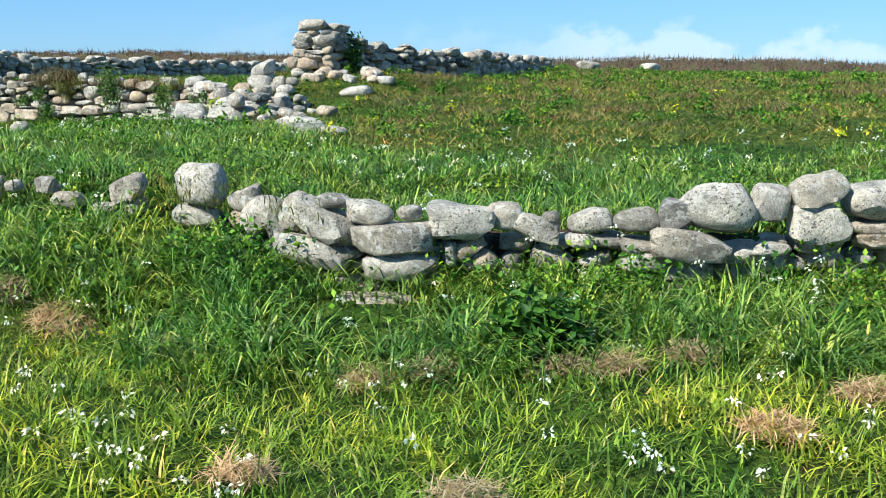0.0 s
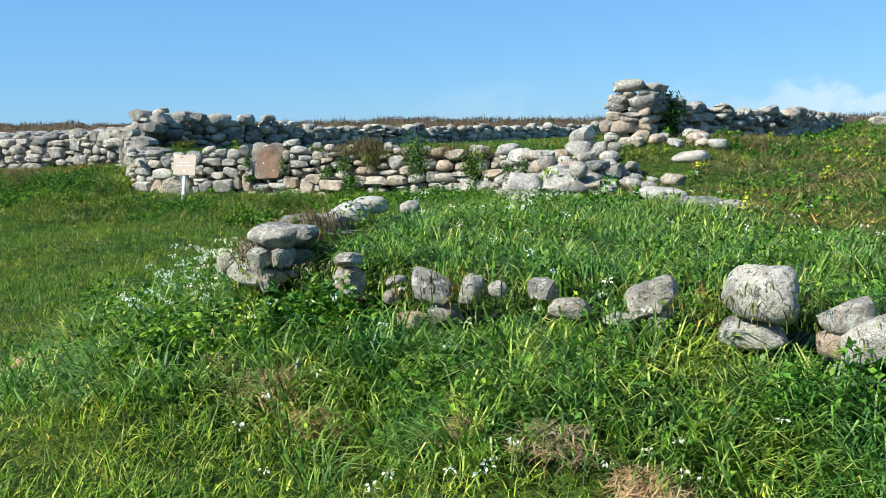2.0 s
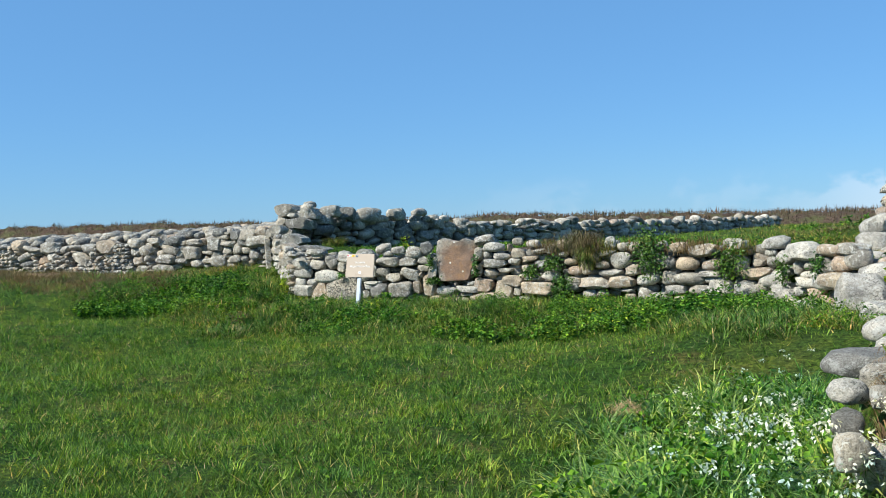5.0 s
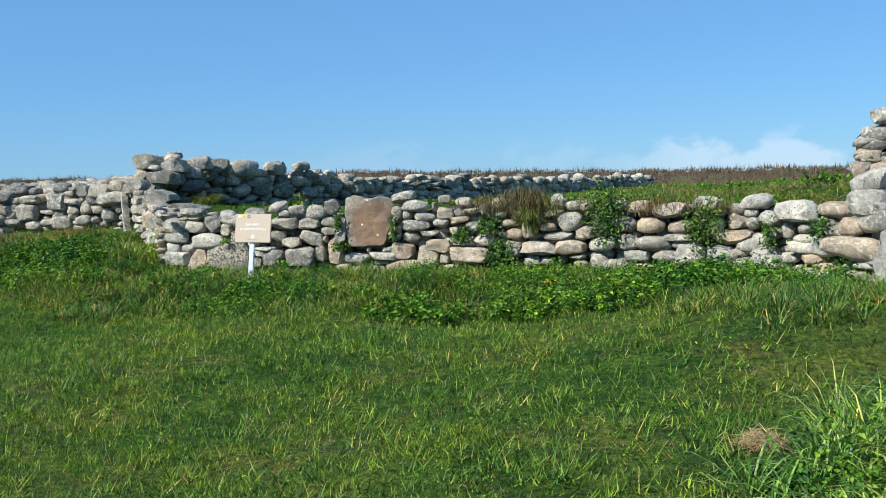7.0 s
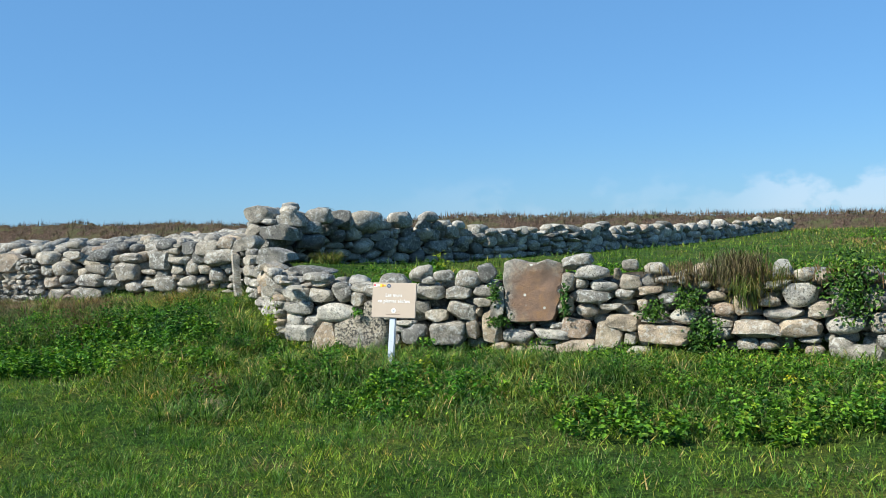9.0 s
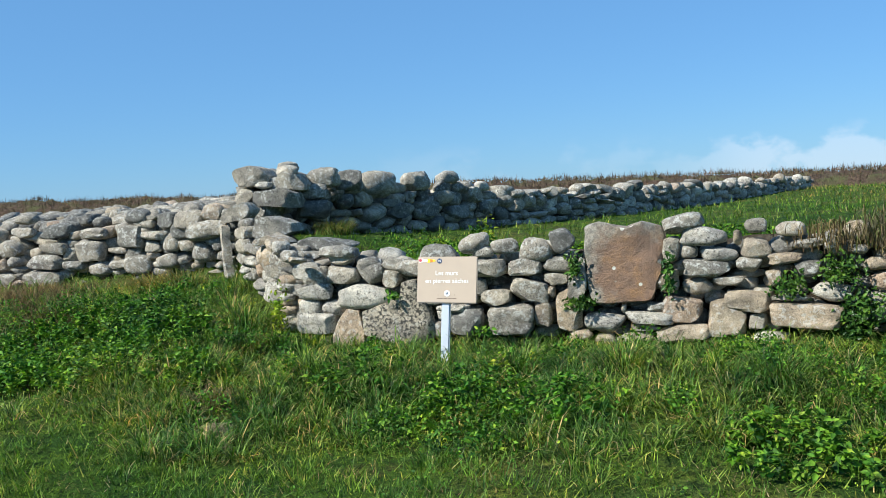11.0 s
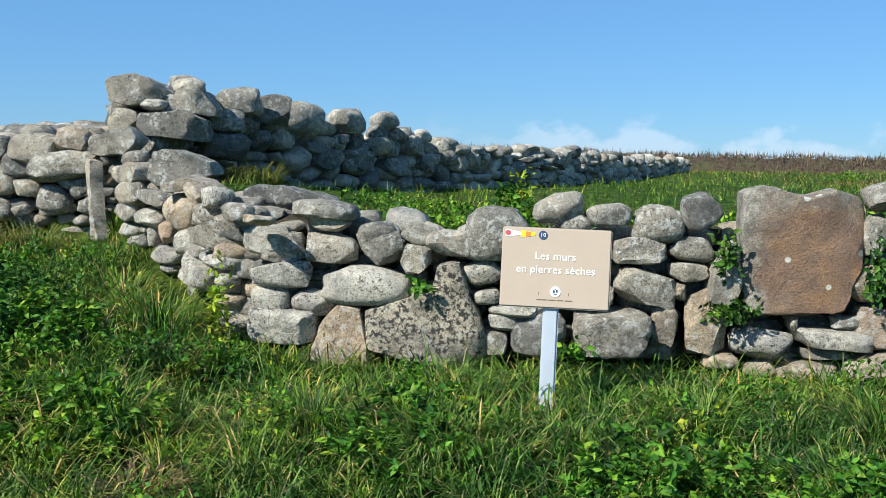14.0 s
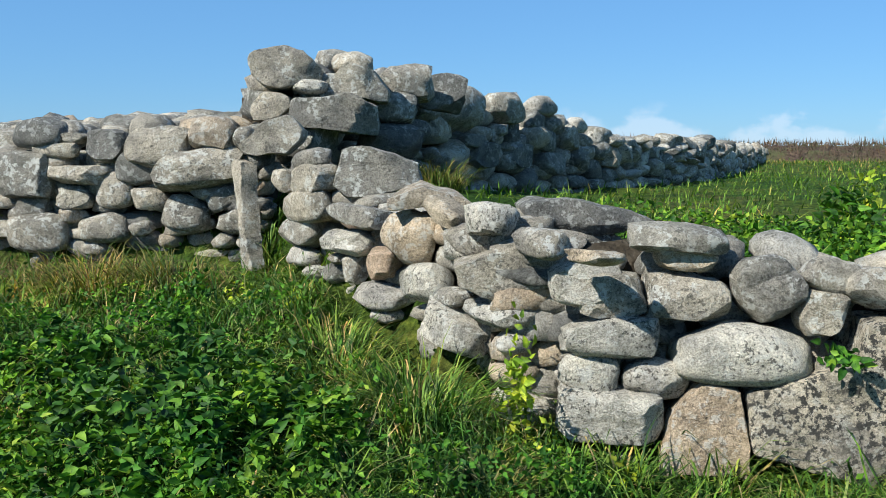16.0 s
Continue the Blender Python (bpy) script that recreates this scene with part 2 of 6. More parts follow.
LOW += [(-2.1, 5.05, .55), (-1.3, 4.85, .44), (-3.1, 5.15, .56), (-3.9, 5.3, .46), (-.4, 4.42, .36), (.6, 4.3, .33), (1.6, 4.2, .34), (-4.5, 6.4, .46), (-4.35, 5.7, .48), (-4.6, 5.4, .2), (-4.9, 7.5, .2), (-4.6, 9.5, .3), (-3.6, 11.5, .6), (.3, 4.1, .22), (2, 4, .22), (-200, 0, .8), (200, -50, 0.5), (0, -200, .3), (-6, -6, 0.05)]
HIGH = [(-1.5, 5.9, .76), (-2.5, 6.0, .80), (-3.1, 6.0, .84), (0, 5.3, .62), (2, 5.1, .68), (-3.7, 6.6, .88), (-3.6, 7.6, .9), (-2.5, 8.5, .84), (-2, 11, .72), (0, 8, .70), (.2, 14.9, 1.0), (-.7, 15.8, 1.32), (-2, 16.5, 1.38),
        (3.3, 29, 1.4), (6, 10, .95), (8, 16, 1.2), (12, 30, 1.2), (7, 24, 1.22), (20, 22, 1.15), (-8.5, 16.8, 1.1), (-6, 16.6, 1.12), (-10.6, 17.4, 1.08), (-9.5, 19.5, 1.12), (-5, 20, 1.22), (-12.5, 20.5, 1.2)]
HIGH += [(-11.35, 18.9, 1.34), (-10.85, 19.5, 1.27), (-10.2, 20.5, 1.2), (-9, 24, 1.2), (-2, 36, 1.3), (-10, 40, 1.3), (-30, 23, 1.05), (-200, 100, 1.0), (0, 300, 1.3), (200, 100, 1.4), (-3.4, 14.9, 1.1), (-2.4, 12.6, .8)]


def blend(points, x, y):
    p = np.array(points, float)
    d2 = (x[..., None] - p[:, 0]) ** 2 + (y[..., None] - p[:, 1]) ** 2 + 0.15
    w = d2 ** -1.7
    return (w * p[:, 2]).sum(-1) / w.sum(-1)


def distance_to(line, x, y):
    best = np.full(x.shape, 1e9)
    for (ax, ay), (bx, by) in zip(line, line[1:]):
        ux, uy = bx - ax, by - ay
        s = np.clip(((x - ax) * ux + (y - ay) * uy) / (ux * ux + uy * uy), 0, 1)
        best = np.minimum(best, np.hypot(x - ax - s * ux, y - ay - s * uy))
    return best


def within(poly, x, y):
    odd = np.zeros(x.shape, bool)
    for (ax, ay), (bx, by) in zip(poly, poly[1:] + poly[:1]):
        cross = ((ay > y) != (by > y)) & (x < (bx - ax) * (y - ay) / (by - ay + 1e-12) + ax)
        odd ^= cross
    return odd


UPPER = EDGE + [(90, 2000), (-90, 2000)]


def lump(x, y, size, seed=0.0):
    """Cheap smooth unevenness of about +-1."""
    a, b = x / size + seed, y / size - seed * 1.7
    return (np.sin(a * 2.1 + 1.3 * np.sin(b * 1.7)) + np.sin(b * 2.6 + 1.1 * np.sin(a * 1.9 + 2)) + np.sin((a + b) * 3.3 + 0.6)) / 3


def high_side(x, y):
    d = distance_to(EDGE, x, y)
    return np.where(within(UPPER, x, y), d, -d)


def land(x, y):
    """Height of the bare ground."""
    x, y = np.asarray(x, float), np.asarray(y, float)
    s = np.clip((high_side(x, y) + 0.14) / 0.28, 0, 1)
    s = s * s * (3 - 2 * s)
    z = blend(LOW, x, y) * (1 - s) + blend(HIGH, x, y) * s
    return z + 0.025 * lump(x, y, 0.9) + 0.012 * lump(x, y, 0.3, 4.0)


def ticks(a, b, step, far):
    core = list(np.arange(a, b + step / 2, step))
    out, left, right, d = core, core[0], core[-1], step
    while right < far:
        d *= 1.22
        right += d
        out.append(right)
    d = step
    while left > -far:
        d *= 1.22
        left -= d
        out.insert(0, left)
    return np.array(out)


def mesh_of(name, verts, faces, material, smooth=False):
    me = bpy.data.meshes.new(name)
    me.from_pydata(verts, [], faces)
    me.materials.append(material)
    if smooth:
        me.shade_smooth()
    return me


def tri_mesh(name, v, f, materials, smooth=False, which=None):
    """A mesh of triangles from arrays."""
    me = bpy.data.meshes.new(name)
    me.vertices.add(len(v))
    me.vertices.foreach_set("co", np.asarray(v, np.float32).ravel())
    me.loops.add(len(f) * 3)
    me.loops.foreach_set("vertex_index", np.asarray(f, np.int32).ravel())
    me.polygons.add(len(f))
    me.polygons.foreach_set("loop_start", np.arange(0, len(f) * 3, 3, dtype=np.int32))
    for m in materials:
        me.materials.append(m)
    if which is not None:
        me.polygons.foreach_set("material_index", which.astype(np.int32))
    me.update(calc_edges=True)
    me.validate()
    if smooth:
        me.shade_smooth()
    return me


def ground_sheet():
    xs, ys = ticks(-17, 9, 0.16, 2500), ticks(-2, 24, 0.16, 2500)
    gx, gy = np.meshgrid(xs, ys)
    gz = land(gx, gy)
    v = np.stack([gx, gy, gz], -1).reshape(-1, 3)
    w, h = len(xs), len(ys)
    i = (np.arange(h - 1)[:, None] * w + np.arange(w - 1)).reshape(-1)
    f = np.stack([i, i + 1, i + w + 1, i + w], -1)
    return tagged(new("ground", mesh_of("ground", v.tolist(), f.tolist(), TURF, True)), "rough green turf over uneven field ground", "ground", kind="structure")


ground_sheet()


# ---------------------------------------------------------------- parts and stones
def part(name, bm, material, parent, label=""):
    me = bpy.data.meshes.new(name)
    bm.to_mesh(me)
    bm.free()
    me.materials.append(material)
    ob = new(name, me)
    ob.parent = parent
    return tagged(ob, label)


def raw_stone(seed, power, rough, cuts, detail):
    """One stone of unit size: a rounded block, knocked flat here and there."""
    r = random.Random(seed)
    bm = bmesh.new()
    bmesh.ops.create_icosphere(bm, subdivisions=detail, radius=1.0)
    off = Vector((r.uniform(0, 50), r.uniform(0, 50), r.uniform(0, 50)))
    planes, q = [], power / (power - 1)
    keep = (0.76, 0.95) if power < 3 else (0.62, 0.86) if cuts > 13 else (0.80, 0.95) if power > 9 else (0.68, 0.90)
    for _ in range(cuts):
        d = Vector((r.gauss(0, 1), r.gauss(0, 1), r.gauss(0, 1))).normalized()
        reach = (abs(d.x) ** q + abs(d.y) ** q + abs(d.z) ** q) ** (1 / q)
        planes.append((d, reach * r.uniform(*keep)))
    lean = r.uniform(-0.13, 0.13) * (2.3 / power)
    for v in bm.verts:
        c = v.co
        n = (abs(c.x) ** power + abs(c.y) ** power + abs(c.z) ** power) ** (1 / power)
        c = c / n
        c *= 1 + rough * noise.noise(c * 0.9 + off) + rough * 0.45 * noise.noise(c * 2.3 + off)
        for d, k0 in planes:
            over = c.dot(d) - k0
            if over > 0:
                c -= d * over
        c.x *= 1 + lean * c.z
        c.z *= 1 + 0.7 * lean * c.x
        v.co = c + 0.035 * Vector((noise.noise(c * 4 + off), noise.noise(c * 4 - off), noise.noise(c * 4.5 + off * 2))) + 0.02 * Vector((noise.noise(c * 9 + off), noise.noise(c * 9 - off), noise.noise(c * 9 + off * 2)))
    lo = [min(v.co[i] for v in bm.verts) for i in range(3)]
    hi = [max(v.co[i] for v in bm.verts) for i in range(3)]
    for v in bm.verts:
        v.co = Vector([(v.co[i] - lo[i]) / (hi[i] - lo[i]) - 0.5 for i in range(3)])
    return bm


SHAPES = {}


def stone_mesh(kind, number, tint, fine):
    """Shared meshes: r round, b block, s slab, a angular."""
    key = (kind, number, tint, fine)
    if key not in SHAPES:
        power, rough, cuts = {"r": (2.8, 0.20, 8), "b": (8.0, 0.19, 12), "s": (6.0, 0.20, 10), "a": (7.0, 0.20, 14), "k": (10.0, 0.12, 8)}[kind]
        bm = raw_stone(sum(map(ord, kind)) * 31 + number, power, rough, cuts, (4 if kind == "k" else 3) if fine else 2)
        me = bpy.data.meshes.new("stone")
        bm.to_mesh(me)
        bm.free()
        me.shade_smooth()
        if kind != "r":
            me.set_sharp_from_angle(angle=radians(30))
        me.materials.append(STONE[tint])
        SHAPES[key] = me
    return SHAPES[key]


def put_stone(parent, x, y, z, w, d, h, turn, tilt, kind, tint, fine, r, name="stone"):
    ob = new(name, stone_mesh(kind, r.randrange(9), tint, fine))
    flip = r.choice((0, 180))
    ob.matrix_world = pose(x, y, z, 0, 0, turn) @ pose(0, 0, 0, r.uniform(-7, 7), tilt, 0) @ pose(0, 0, 0, 0, 0, flip) @ Matrix.Diagonal((w, d, h, 1))
    ob.parent = parent
    return ob


STONE_MIXED = {}
for key, tones, spots, dark in (("g", GREY, 0.5, 0.35), ("w", WARM, 0.35, 0.25), ("p", PALE, 0.35, 0.5), ("d", DARK, 0.35, 0.3)):
    STONE_MIXED[key] = stone_material("mixed_stones_" + key, tones, spots, dark, each="island")


class Heap:
    """Many stones joined into one mesh for each tint: those too far or too hidden to pick apart."""

    def __init__(self):
        self.v, self.f, self.m, self.n = [], [], [], 0

    def add(self, matrix, kind, number, tint):
        me = stone_mesh(kind, number, "g", False)
        co = np.empty(len(me.vertices) * 3)
        me.vertices.foreach_get("co", co)
        m = np.array(matrix)
        tri = np.empty(len(me.loops), int)
        me.loops.foreach_get("vertex_index", tri)
        self.v.append(co.reshape(-1, 3) @ m[:3, :3].T + m[:3, 3])
        self.f.append(tri.reshape(-1, 3) + self.n)
        self.m.append(np.full(len(tri) // 3, "gwpd".index(tint)))
        self.n += len(me.vertices)

    def close(self, parent, name="filling_stones", label="smaller stones packed behind the facing"):
        ob = new(name, tri_mesh(name, np.concatenate(self.v), np.concatenate(self.f), [STONE_MIXED[c] for c in "gwpd"], True, np.concatenate(self.m)))
        ob.parent = parent
        return tagged(ob, label, kind="stuff")


class Line:
    """A line on the plan, by metres along it."""

    def __init__(self, *points):
        self.p = [Vector(q) for q in points]
        self.s = [0.0]
        for a, b in zip(self.p, self.p[1:]):
            self.s.append(self.s[-1] + (b - a).length)
        self.length = self.s[-1]

    def at(self, s):
        i = 0
        while i < len(self.p) - 2 and s > self.s[i + 1]:
            i += 1
        a, b = self.p[i], self.p[i + 1]
        u = (b - a).normalized()
        q = a + u * (s - self.s[i])
        return q.x, q.y, math.degrees(math.atan2(u.y, u.x))

    def off(self, s, d):
        x, y, t = self.at(s)
        return x - math.sin(radians(t)) * d, y + math.cos(radians(t)) * d, t


def profile(*pairs):
    def f(s):
        return float(np.interp(s, [p[0] for p in pairs], [p[1] for p in pairs]))
    return f


def core(parent, line, base, top, near, deep, step=0.25, s0=0.0, s1=None):
    """The earth and rubble inside a wall, set back behind its stones."""
    bm = bmesh.new()
    s1 = line.length if s1 is None else s1
    n = max(2, int((s1 - s0) / step))
    rings = []
    for i in range(n + 1):
        s = s0 + (s1 - s0) * i / n
        b, t = base(s), max(base(s) + 0.05, top(s))
        ring = []
        for d, z in ((near, b - 0.3), (near + 0.03, t - 0.04), (deep * 0.6, t), (deep, t - 0.06), (deep, b - 0.3)):
            x, y, _ = line.off(s, d)
            ring.append(bm.verts.new((x + rng.uniform(-.02, .02), y + rng.uniform(-.02, .02), z + rng.uniform(-.03, .02))))
        rings.append(ring)
    for a, b in zip(rings, rings[1:]):
        for j in range(4):
            bm.faces.new((a[j], b[j], b[j + 1], a[j + 1]))
    bm.faces.new(rings[0])
    bm.faces.new(rings[-1][::-1])
    bmesh.ops.recalc_face_normals(bm, faces=bm.faces)
    return part("rubble_core", bm, RUBBLE, parent, "dark earth and rubble between the stones")


def courses(parent, line, base, top, seed, size=(0.16, 0.36), rise=(0.09, 0.19), tints="gggwpd", kinds="rbbba", depth=0.3, keep=None, fine=False, s0=0.0, s1=None, heap=None, back=0.0):
    """Courses of fitted stones from the base up to an uneven top."""
    r = random.Random(seed)
    s1 = line.length if s1 is None else s1
    n = int((s1 - s0) / 0.05) + 2
    height = [base(s0 + i * 0.05) - 0.06 for i in range(n)]
    guard = 0
    while guard < 6000:
        guard += 1
        open_ = [i for i in range(n) if height[i] < top(s0 + i * 0.05) - 0.045]
        if not open_:
            break
        i = min(open_, key=lambda j: height[j])
        w = r.uniform(*size) * (1.25 if r.random() < 0.12 else 1)
        j = i
        while j < n - 1 and (j - i) * 0.05 < w and abs(height[j + 1] - height[i]) < 0.07:
            j += 1
        w = max(0.09, (j - i) * 0.05)
        h = min(r.uniform(*rise), w * 0.85)
        s = s0 + (i + j) * 0.025
        z0 = sum(height[i:j + 1]) / (j - i + 1)
        for q in range(i, j + 1):
            height[q] = z0 + h * 0.94
        if keep and not keep(s, z0 + h / 2):
            continue
        x, y, t = line.off(s, r.uniform(0.05, 0.13) + back)
        if heap is not None:
            m = pose(x, y, z0 + h / 2, 0, 0, t + r.uniform(-9, 9)) @ pose(0, 0, 0, r.uniform(-9, 9), r.gauss(0, 9), 0) @ Matrix.Diagonal((w * 1.1 + 0.02, depth * r.uniform(0.8, 1.2), h * 1.14, 1))
            heap.add(m, r.choice(kinds), r.randrange(7), r.choice(tints))
            continue
        put_stone(parent, x, y, z0 + h / 2, w * 1.1 + 0.02, depth * r.uniform(0.8, 1.2), h * 1.14, t + r.uniform(-12, 12), r.gauss(0, 9), r.choice(kinds), r.choice(tints), fine, r)


def set_stones(parent, line, rows, seed, fine=None):
    """Facing stones one by one: metres along, height of the middle, width, height, tilt, shape and tint."""
    r = random.Random(seed)
    for s, z, w, h, tilt, kind in rows:
        deep = min(0.45, max(0.14, 0.65 * w))
        x, y, t = line.off(s, 0.09 + 0.12 * max(0.0, deep - 0.3))
        f = 0.97 if kind[0] == "k" else 1.01
        put_stone(parent, x, y, z, w * f, deep, h * f, t + r.uniform(-6, 6), tilt + r.uniform(-2, 2), kind[0], kind[1], fine(s) if fine else True, r)


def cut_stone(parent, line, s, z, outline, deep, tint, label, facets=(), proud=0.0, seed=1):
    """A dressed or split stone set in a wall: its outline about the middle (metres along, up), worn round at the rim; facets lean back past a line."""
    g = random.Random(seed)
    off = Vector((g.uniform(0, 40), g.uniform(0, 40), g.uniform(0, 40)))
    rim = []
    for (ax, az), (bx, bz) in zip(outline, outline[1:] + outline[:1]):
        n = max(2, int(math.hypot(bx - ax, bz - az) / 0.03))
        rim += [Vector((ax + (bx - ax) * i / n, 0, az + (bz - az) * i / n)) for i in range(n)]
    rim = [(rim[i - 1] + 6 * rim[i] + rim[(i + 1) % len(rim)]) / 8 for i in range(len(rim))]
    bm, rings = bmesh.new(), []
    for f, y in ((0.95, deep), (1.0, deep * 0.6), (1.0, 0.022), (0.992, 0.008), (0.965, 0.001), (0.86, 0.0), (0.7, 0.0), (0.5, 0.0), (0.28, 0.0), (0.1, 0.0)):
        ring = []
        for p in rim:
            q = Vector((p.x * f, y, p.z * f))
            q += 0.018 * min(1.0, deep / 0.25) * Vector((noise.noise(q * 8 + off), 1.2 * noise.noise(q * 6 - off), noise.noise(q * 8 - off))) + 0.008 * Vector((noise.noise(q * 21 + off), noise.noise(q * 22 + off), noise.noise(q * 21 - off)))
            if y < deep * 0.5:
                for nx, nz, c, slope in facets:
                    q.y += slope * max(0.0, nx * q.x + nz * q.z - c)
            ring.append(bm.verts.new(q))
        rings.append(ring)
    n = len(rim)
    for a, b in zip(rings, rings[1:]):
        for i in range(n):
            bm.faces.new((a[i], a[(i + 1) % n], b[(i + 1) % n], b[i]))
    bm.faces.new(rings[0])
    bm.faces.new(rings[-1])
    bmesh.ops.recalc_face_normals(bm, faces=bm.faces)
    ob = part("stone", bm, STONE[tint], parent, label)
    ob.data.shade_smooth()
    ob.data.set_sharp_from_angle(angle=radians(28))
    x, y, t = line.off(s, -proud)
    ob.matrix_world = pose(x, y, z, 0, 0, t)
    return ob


def wall(label):
    return tagged(new("dry_stone_wall"), label, "stone wall")


# ---------------------------------------------------------------- facing stones: along, height, width, height, tilt, shape and tint
SIDE_STONES = [
    (0.34, 1.5, 0.25, 0.1, -5, 'rg'),
    (0.38, 1.41, 0.26, 0.15, -10, 'bg'), (0.06, 1.39, 0.12, 0.12, 0, 'bg'), (0.34, 1.28, 0.32, 0.17, -8, 'rg'), (0.79, 1.26, 0.31, 0.1, 0, 'bg'),
    (0.26, 1.15, 0.28, 0.15, -6, 'bg'), (0.27, 1.04, 0.22, 0.1, 0, 'rp'), (0.72, 1.14, 0.31, 0.12, 0, 'sp'), (1.19, 1.2, 0.3, 0.22, 0, 'rw'),
    (0.39, 0.97, 0.13, 0.08, 0, 'rp'), (0.76, 1.03, 0.1, 0.13, 0, 'bg'), (0.59, 0.99, 0.11, 0.09, 0, 'rg'), (0.98, 1.07, 0.18, 0.14, 0, 'sw'),
    (1.43, 1.31, 0.19, 0.09, 25, 'sw'),
]
SIDE_STONES += [
    (1.7, 1.3, 0.23, 0.12, 0, 'bp'), (1.95, 1.24, 0.23, 0.1, 8, 'rg'), (1.51, 1.18, 0.15, 0.09, 0, 'rp'),
    (1.31, 1.03, 0.25, 0.16, -8, 'sp'), (0.95, 0.94, 0.3, 0.11, 0, 'rp'), (1.49, 1, 0.16, 0.07, 0, 'rg'),
    (1.74, 0.97, 0.28, 0.08, 4, 'sp'), (1.48, 0.89, 0.38, 0.17, 14, 'sp'), (1.82, 0.88, 0.1, 0.07, 0, 'rp'), (0.99, 0.86, 0.16, 0.06, 0, 'rp'),
    (2.21, 1.21, 0.19, 0.05, 0, 'sw'), (0.89, 1.24, 0.09, 0.07, 0, 'rg'), (0.64, 1.06, 0.09, 0.05, 0, 'rg'),
]
FRONT_STONES = [
    (0.61, 1.25, 0.33, 0.11, 4, 'sg'), (0.63, 1.19, 0.21, 0.09, 5, 'sw'), (0.31, 1.1, 0.24, 0.15, 0, 'bp'), (0.39, 1.07, 0.23, 0.16, -5, 'bg'),
    (0.64, 1.06, 0.28, 0.16, 6, 'ag'), (0.9, 1.09, 0.23, 0.21, -14, 'ag'), (0.87, 1.13, 0.2, 0.15, 0, 'rg'), (1.09, 1.14, 0.21, 0.12, 4, 'rg'),
    (1.25, 1.1, 0.27, 0.14, 0, 'bg'), (1.06, 1.02, 0.16, 0.16, 8, 'bg'), (0.39, 0.93, 0.32, 0.15, -4, 'sp'), (0.82, 0.88, 0.45, 0.21, 3, 'rp'),
    (0.33, 0.81, 0.21, 0.15, 14, 'rp'), (0.55, 0.79, 0.23, 0.14, 0, 'rp'), (0.4, 0.67, 0.37, 0.2, 5, 'kp'),
    (0.43, 0.52, 0.13, 0.06, 0, 'rg'), (1.1, 0.83, 0.11, 0.09, 0, 'rg'),
]
FRONT_STONES += [
    (1.48, 1.15, 0.35, 0.28, 0, 'rg'), (1.77, 1.28, 0.26, 0.16, -14, 'rg'),
    (1.84, 1.21, 0.18, 0.09, 0, 'rp'), (2.01, 1.25, 0.23, 0.12, 0, 'rg'), (1.4, 0.96, 0.2, 0.12, -6, 'rp'), (1.42, 0.84, 0.14, 0.08, -6, 'rp'),
    (1.57, 0.77, 0.27, 0.06, 0, 'sp'), (1.51, 0.71, 0.16, 0.08, 6, 'sp'), (1.46, 0.61, 0.14, 0.12, 0, 'bg'), (1.68, 0.66, 0.28, 0.21, 0, 'bd'),
    (1.58, 0.95, 0.18, 0.18, 0, 'bg'), (1.76, 0.93, 0.21, 0.14, 0, 'bg'), (1.85, 1.08, 0.36, 0.15, 0, 'bg'), (1.93, 0.85, 0.24, 0.13, 0, 'bg'),
    (2.04, 0.68, 0.39, 0.23, 0, 'kg'), (2.3, 0.71, 0.14, 0.2, 0, 'bw'),
]
FRONT_STONES += [
    (2.26, 1.21, 0.26, 0.19, 6, 'rg'), (2.17, 1.08, 0.27, 0.15, 5, 'sg'), (2.46, 1.28, 0.2, 0.19, -22, 'rd'), (2.42, 1.09, 0.22, 0.13, 6, 'rg'),
    (2.41, 0.98, 0.2, 0.1, 4, 'sg'), (2.2, 0.9, 0.31, 0.18, 8, 'bg'), (2.37, 0.88, 0.06, 0.09, 0, 'bw'),
    (2.5, 0.74, 0.21, 0.34, 0, 'bw'), (2.76, 0.63, 0.32, 0.16, 5, 'rp'), (3.1, 0.67, 0.41, 0.1, 5, 'sp'),
    (3.07, 0.59, 0.23, 0.06, 0, 'sg'), (2.58, 0.54, 0.18, 0.08, 0, 'rw'), (2.76, 0.51, 0.17, 0.09, 0, 'rw'), (2.98, 0.5, 0.3, 0.11, 0, 'bw'),
    (3.22, 0.51, 0.18, 0.09, 0, 'rw'), (2.91, 0.74, 0.04, 0.08, 0, 'bw'),
]
FRONT_STONES += [
    (3.16, 0.75, 0.15, 0.07, 0, 'sg'), (3.37, 1.37, 0.3, 0.15, -10, 'sg'), (3.51, 1.27, 0.34, 0.15, 0, 'rp'), (3.27, 1.17, 0.13, 0.22, 10, 'bg'),
    (3.41, 1.16, 0.12, 0.11, 0, 'rg'), (3.61, 1.13, 0.27, 0.11, 0, 'rp'), (3.87, 1.17, 0.22, 0.15, 0, 'rw'), (3.74, 1.25, 0.06, 0.11, 0, 'rw'),
    (3.53, 1.03, 0.35, 0.13, 6, 'sg'), (3.82, 1.05, 0.19, 0.11, 0, 'rg'), (3.24, 0.94, 0.18, 0.19, 0, 'bw'), (3.46, 0.9, 0.22, 0.13, 0, 'rw'),
    (3.67, 0.93, 0.22, 0.07, 0, 'sg'), (3.33, 0.72, 0.31, 0.21, 8, 'bw'), (3.35, 0.55, 0.42, 0.14, 0, 'sw'), (3.65, 0.66, 0.3, 0.28, 0, 'bw'),
    (3.8, 0.79, 0.33, 0.16, 12, 'sw'), (3.87, 0.64, 0.13, 0.13, 0, 'bg'),
]
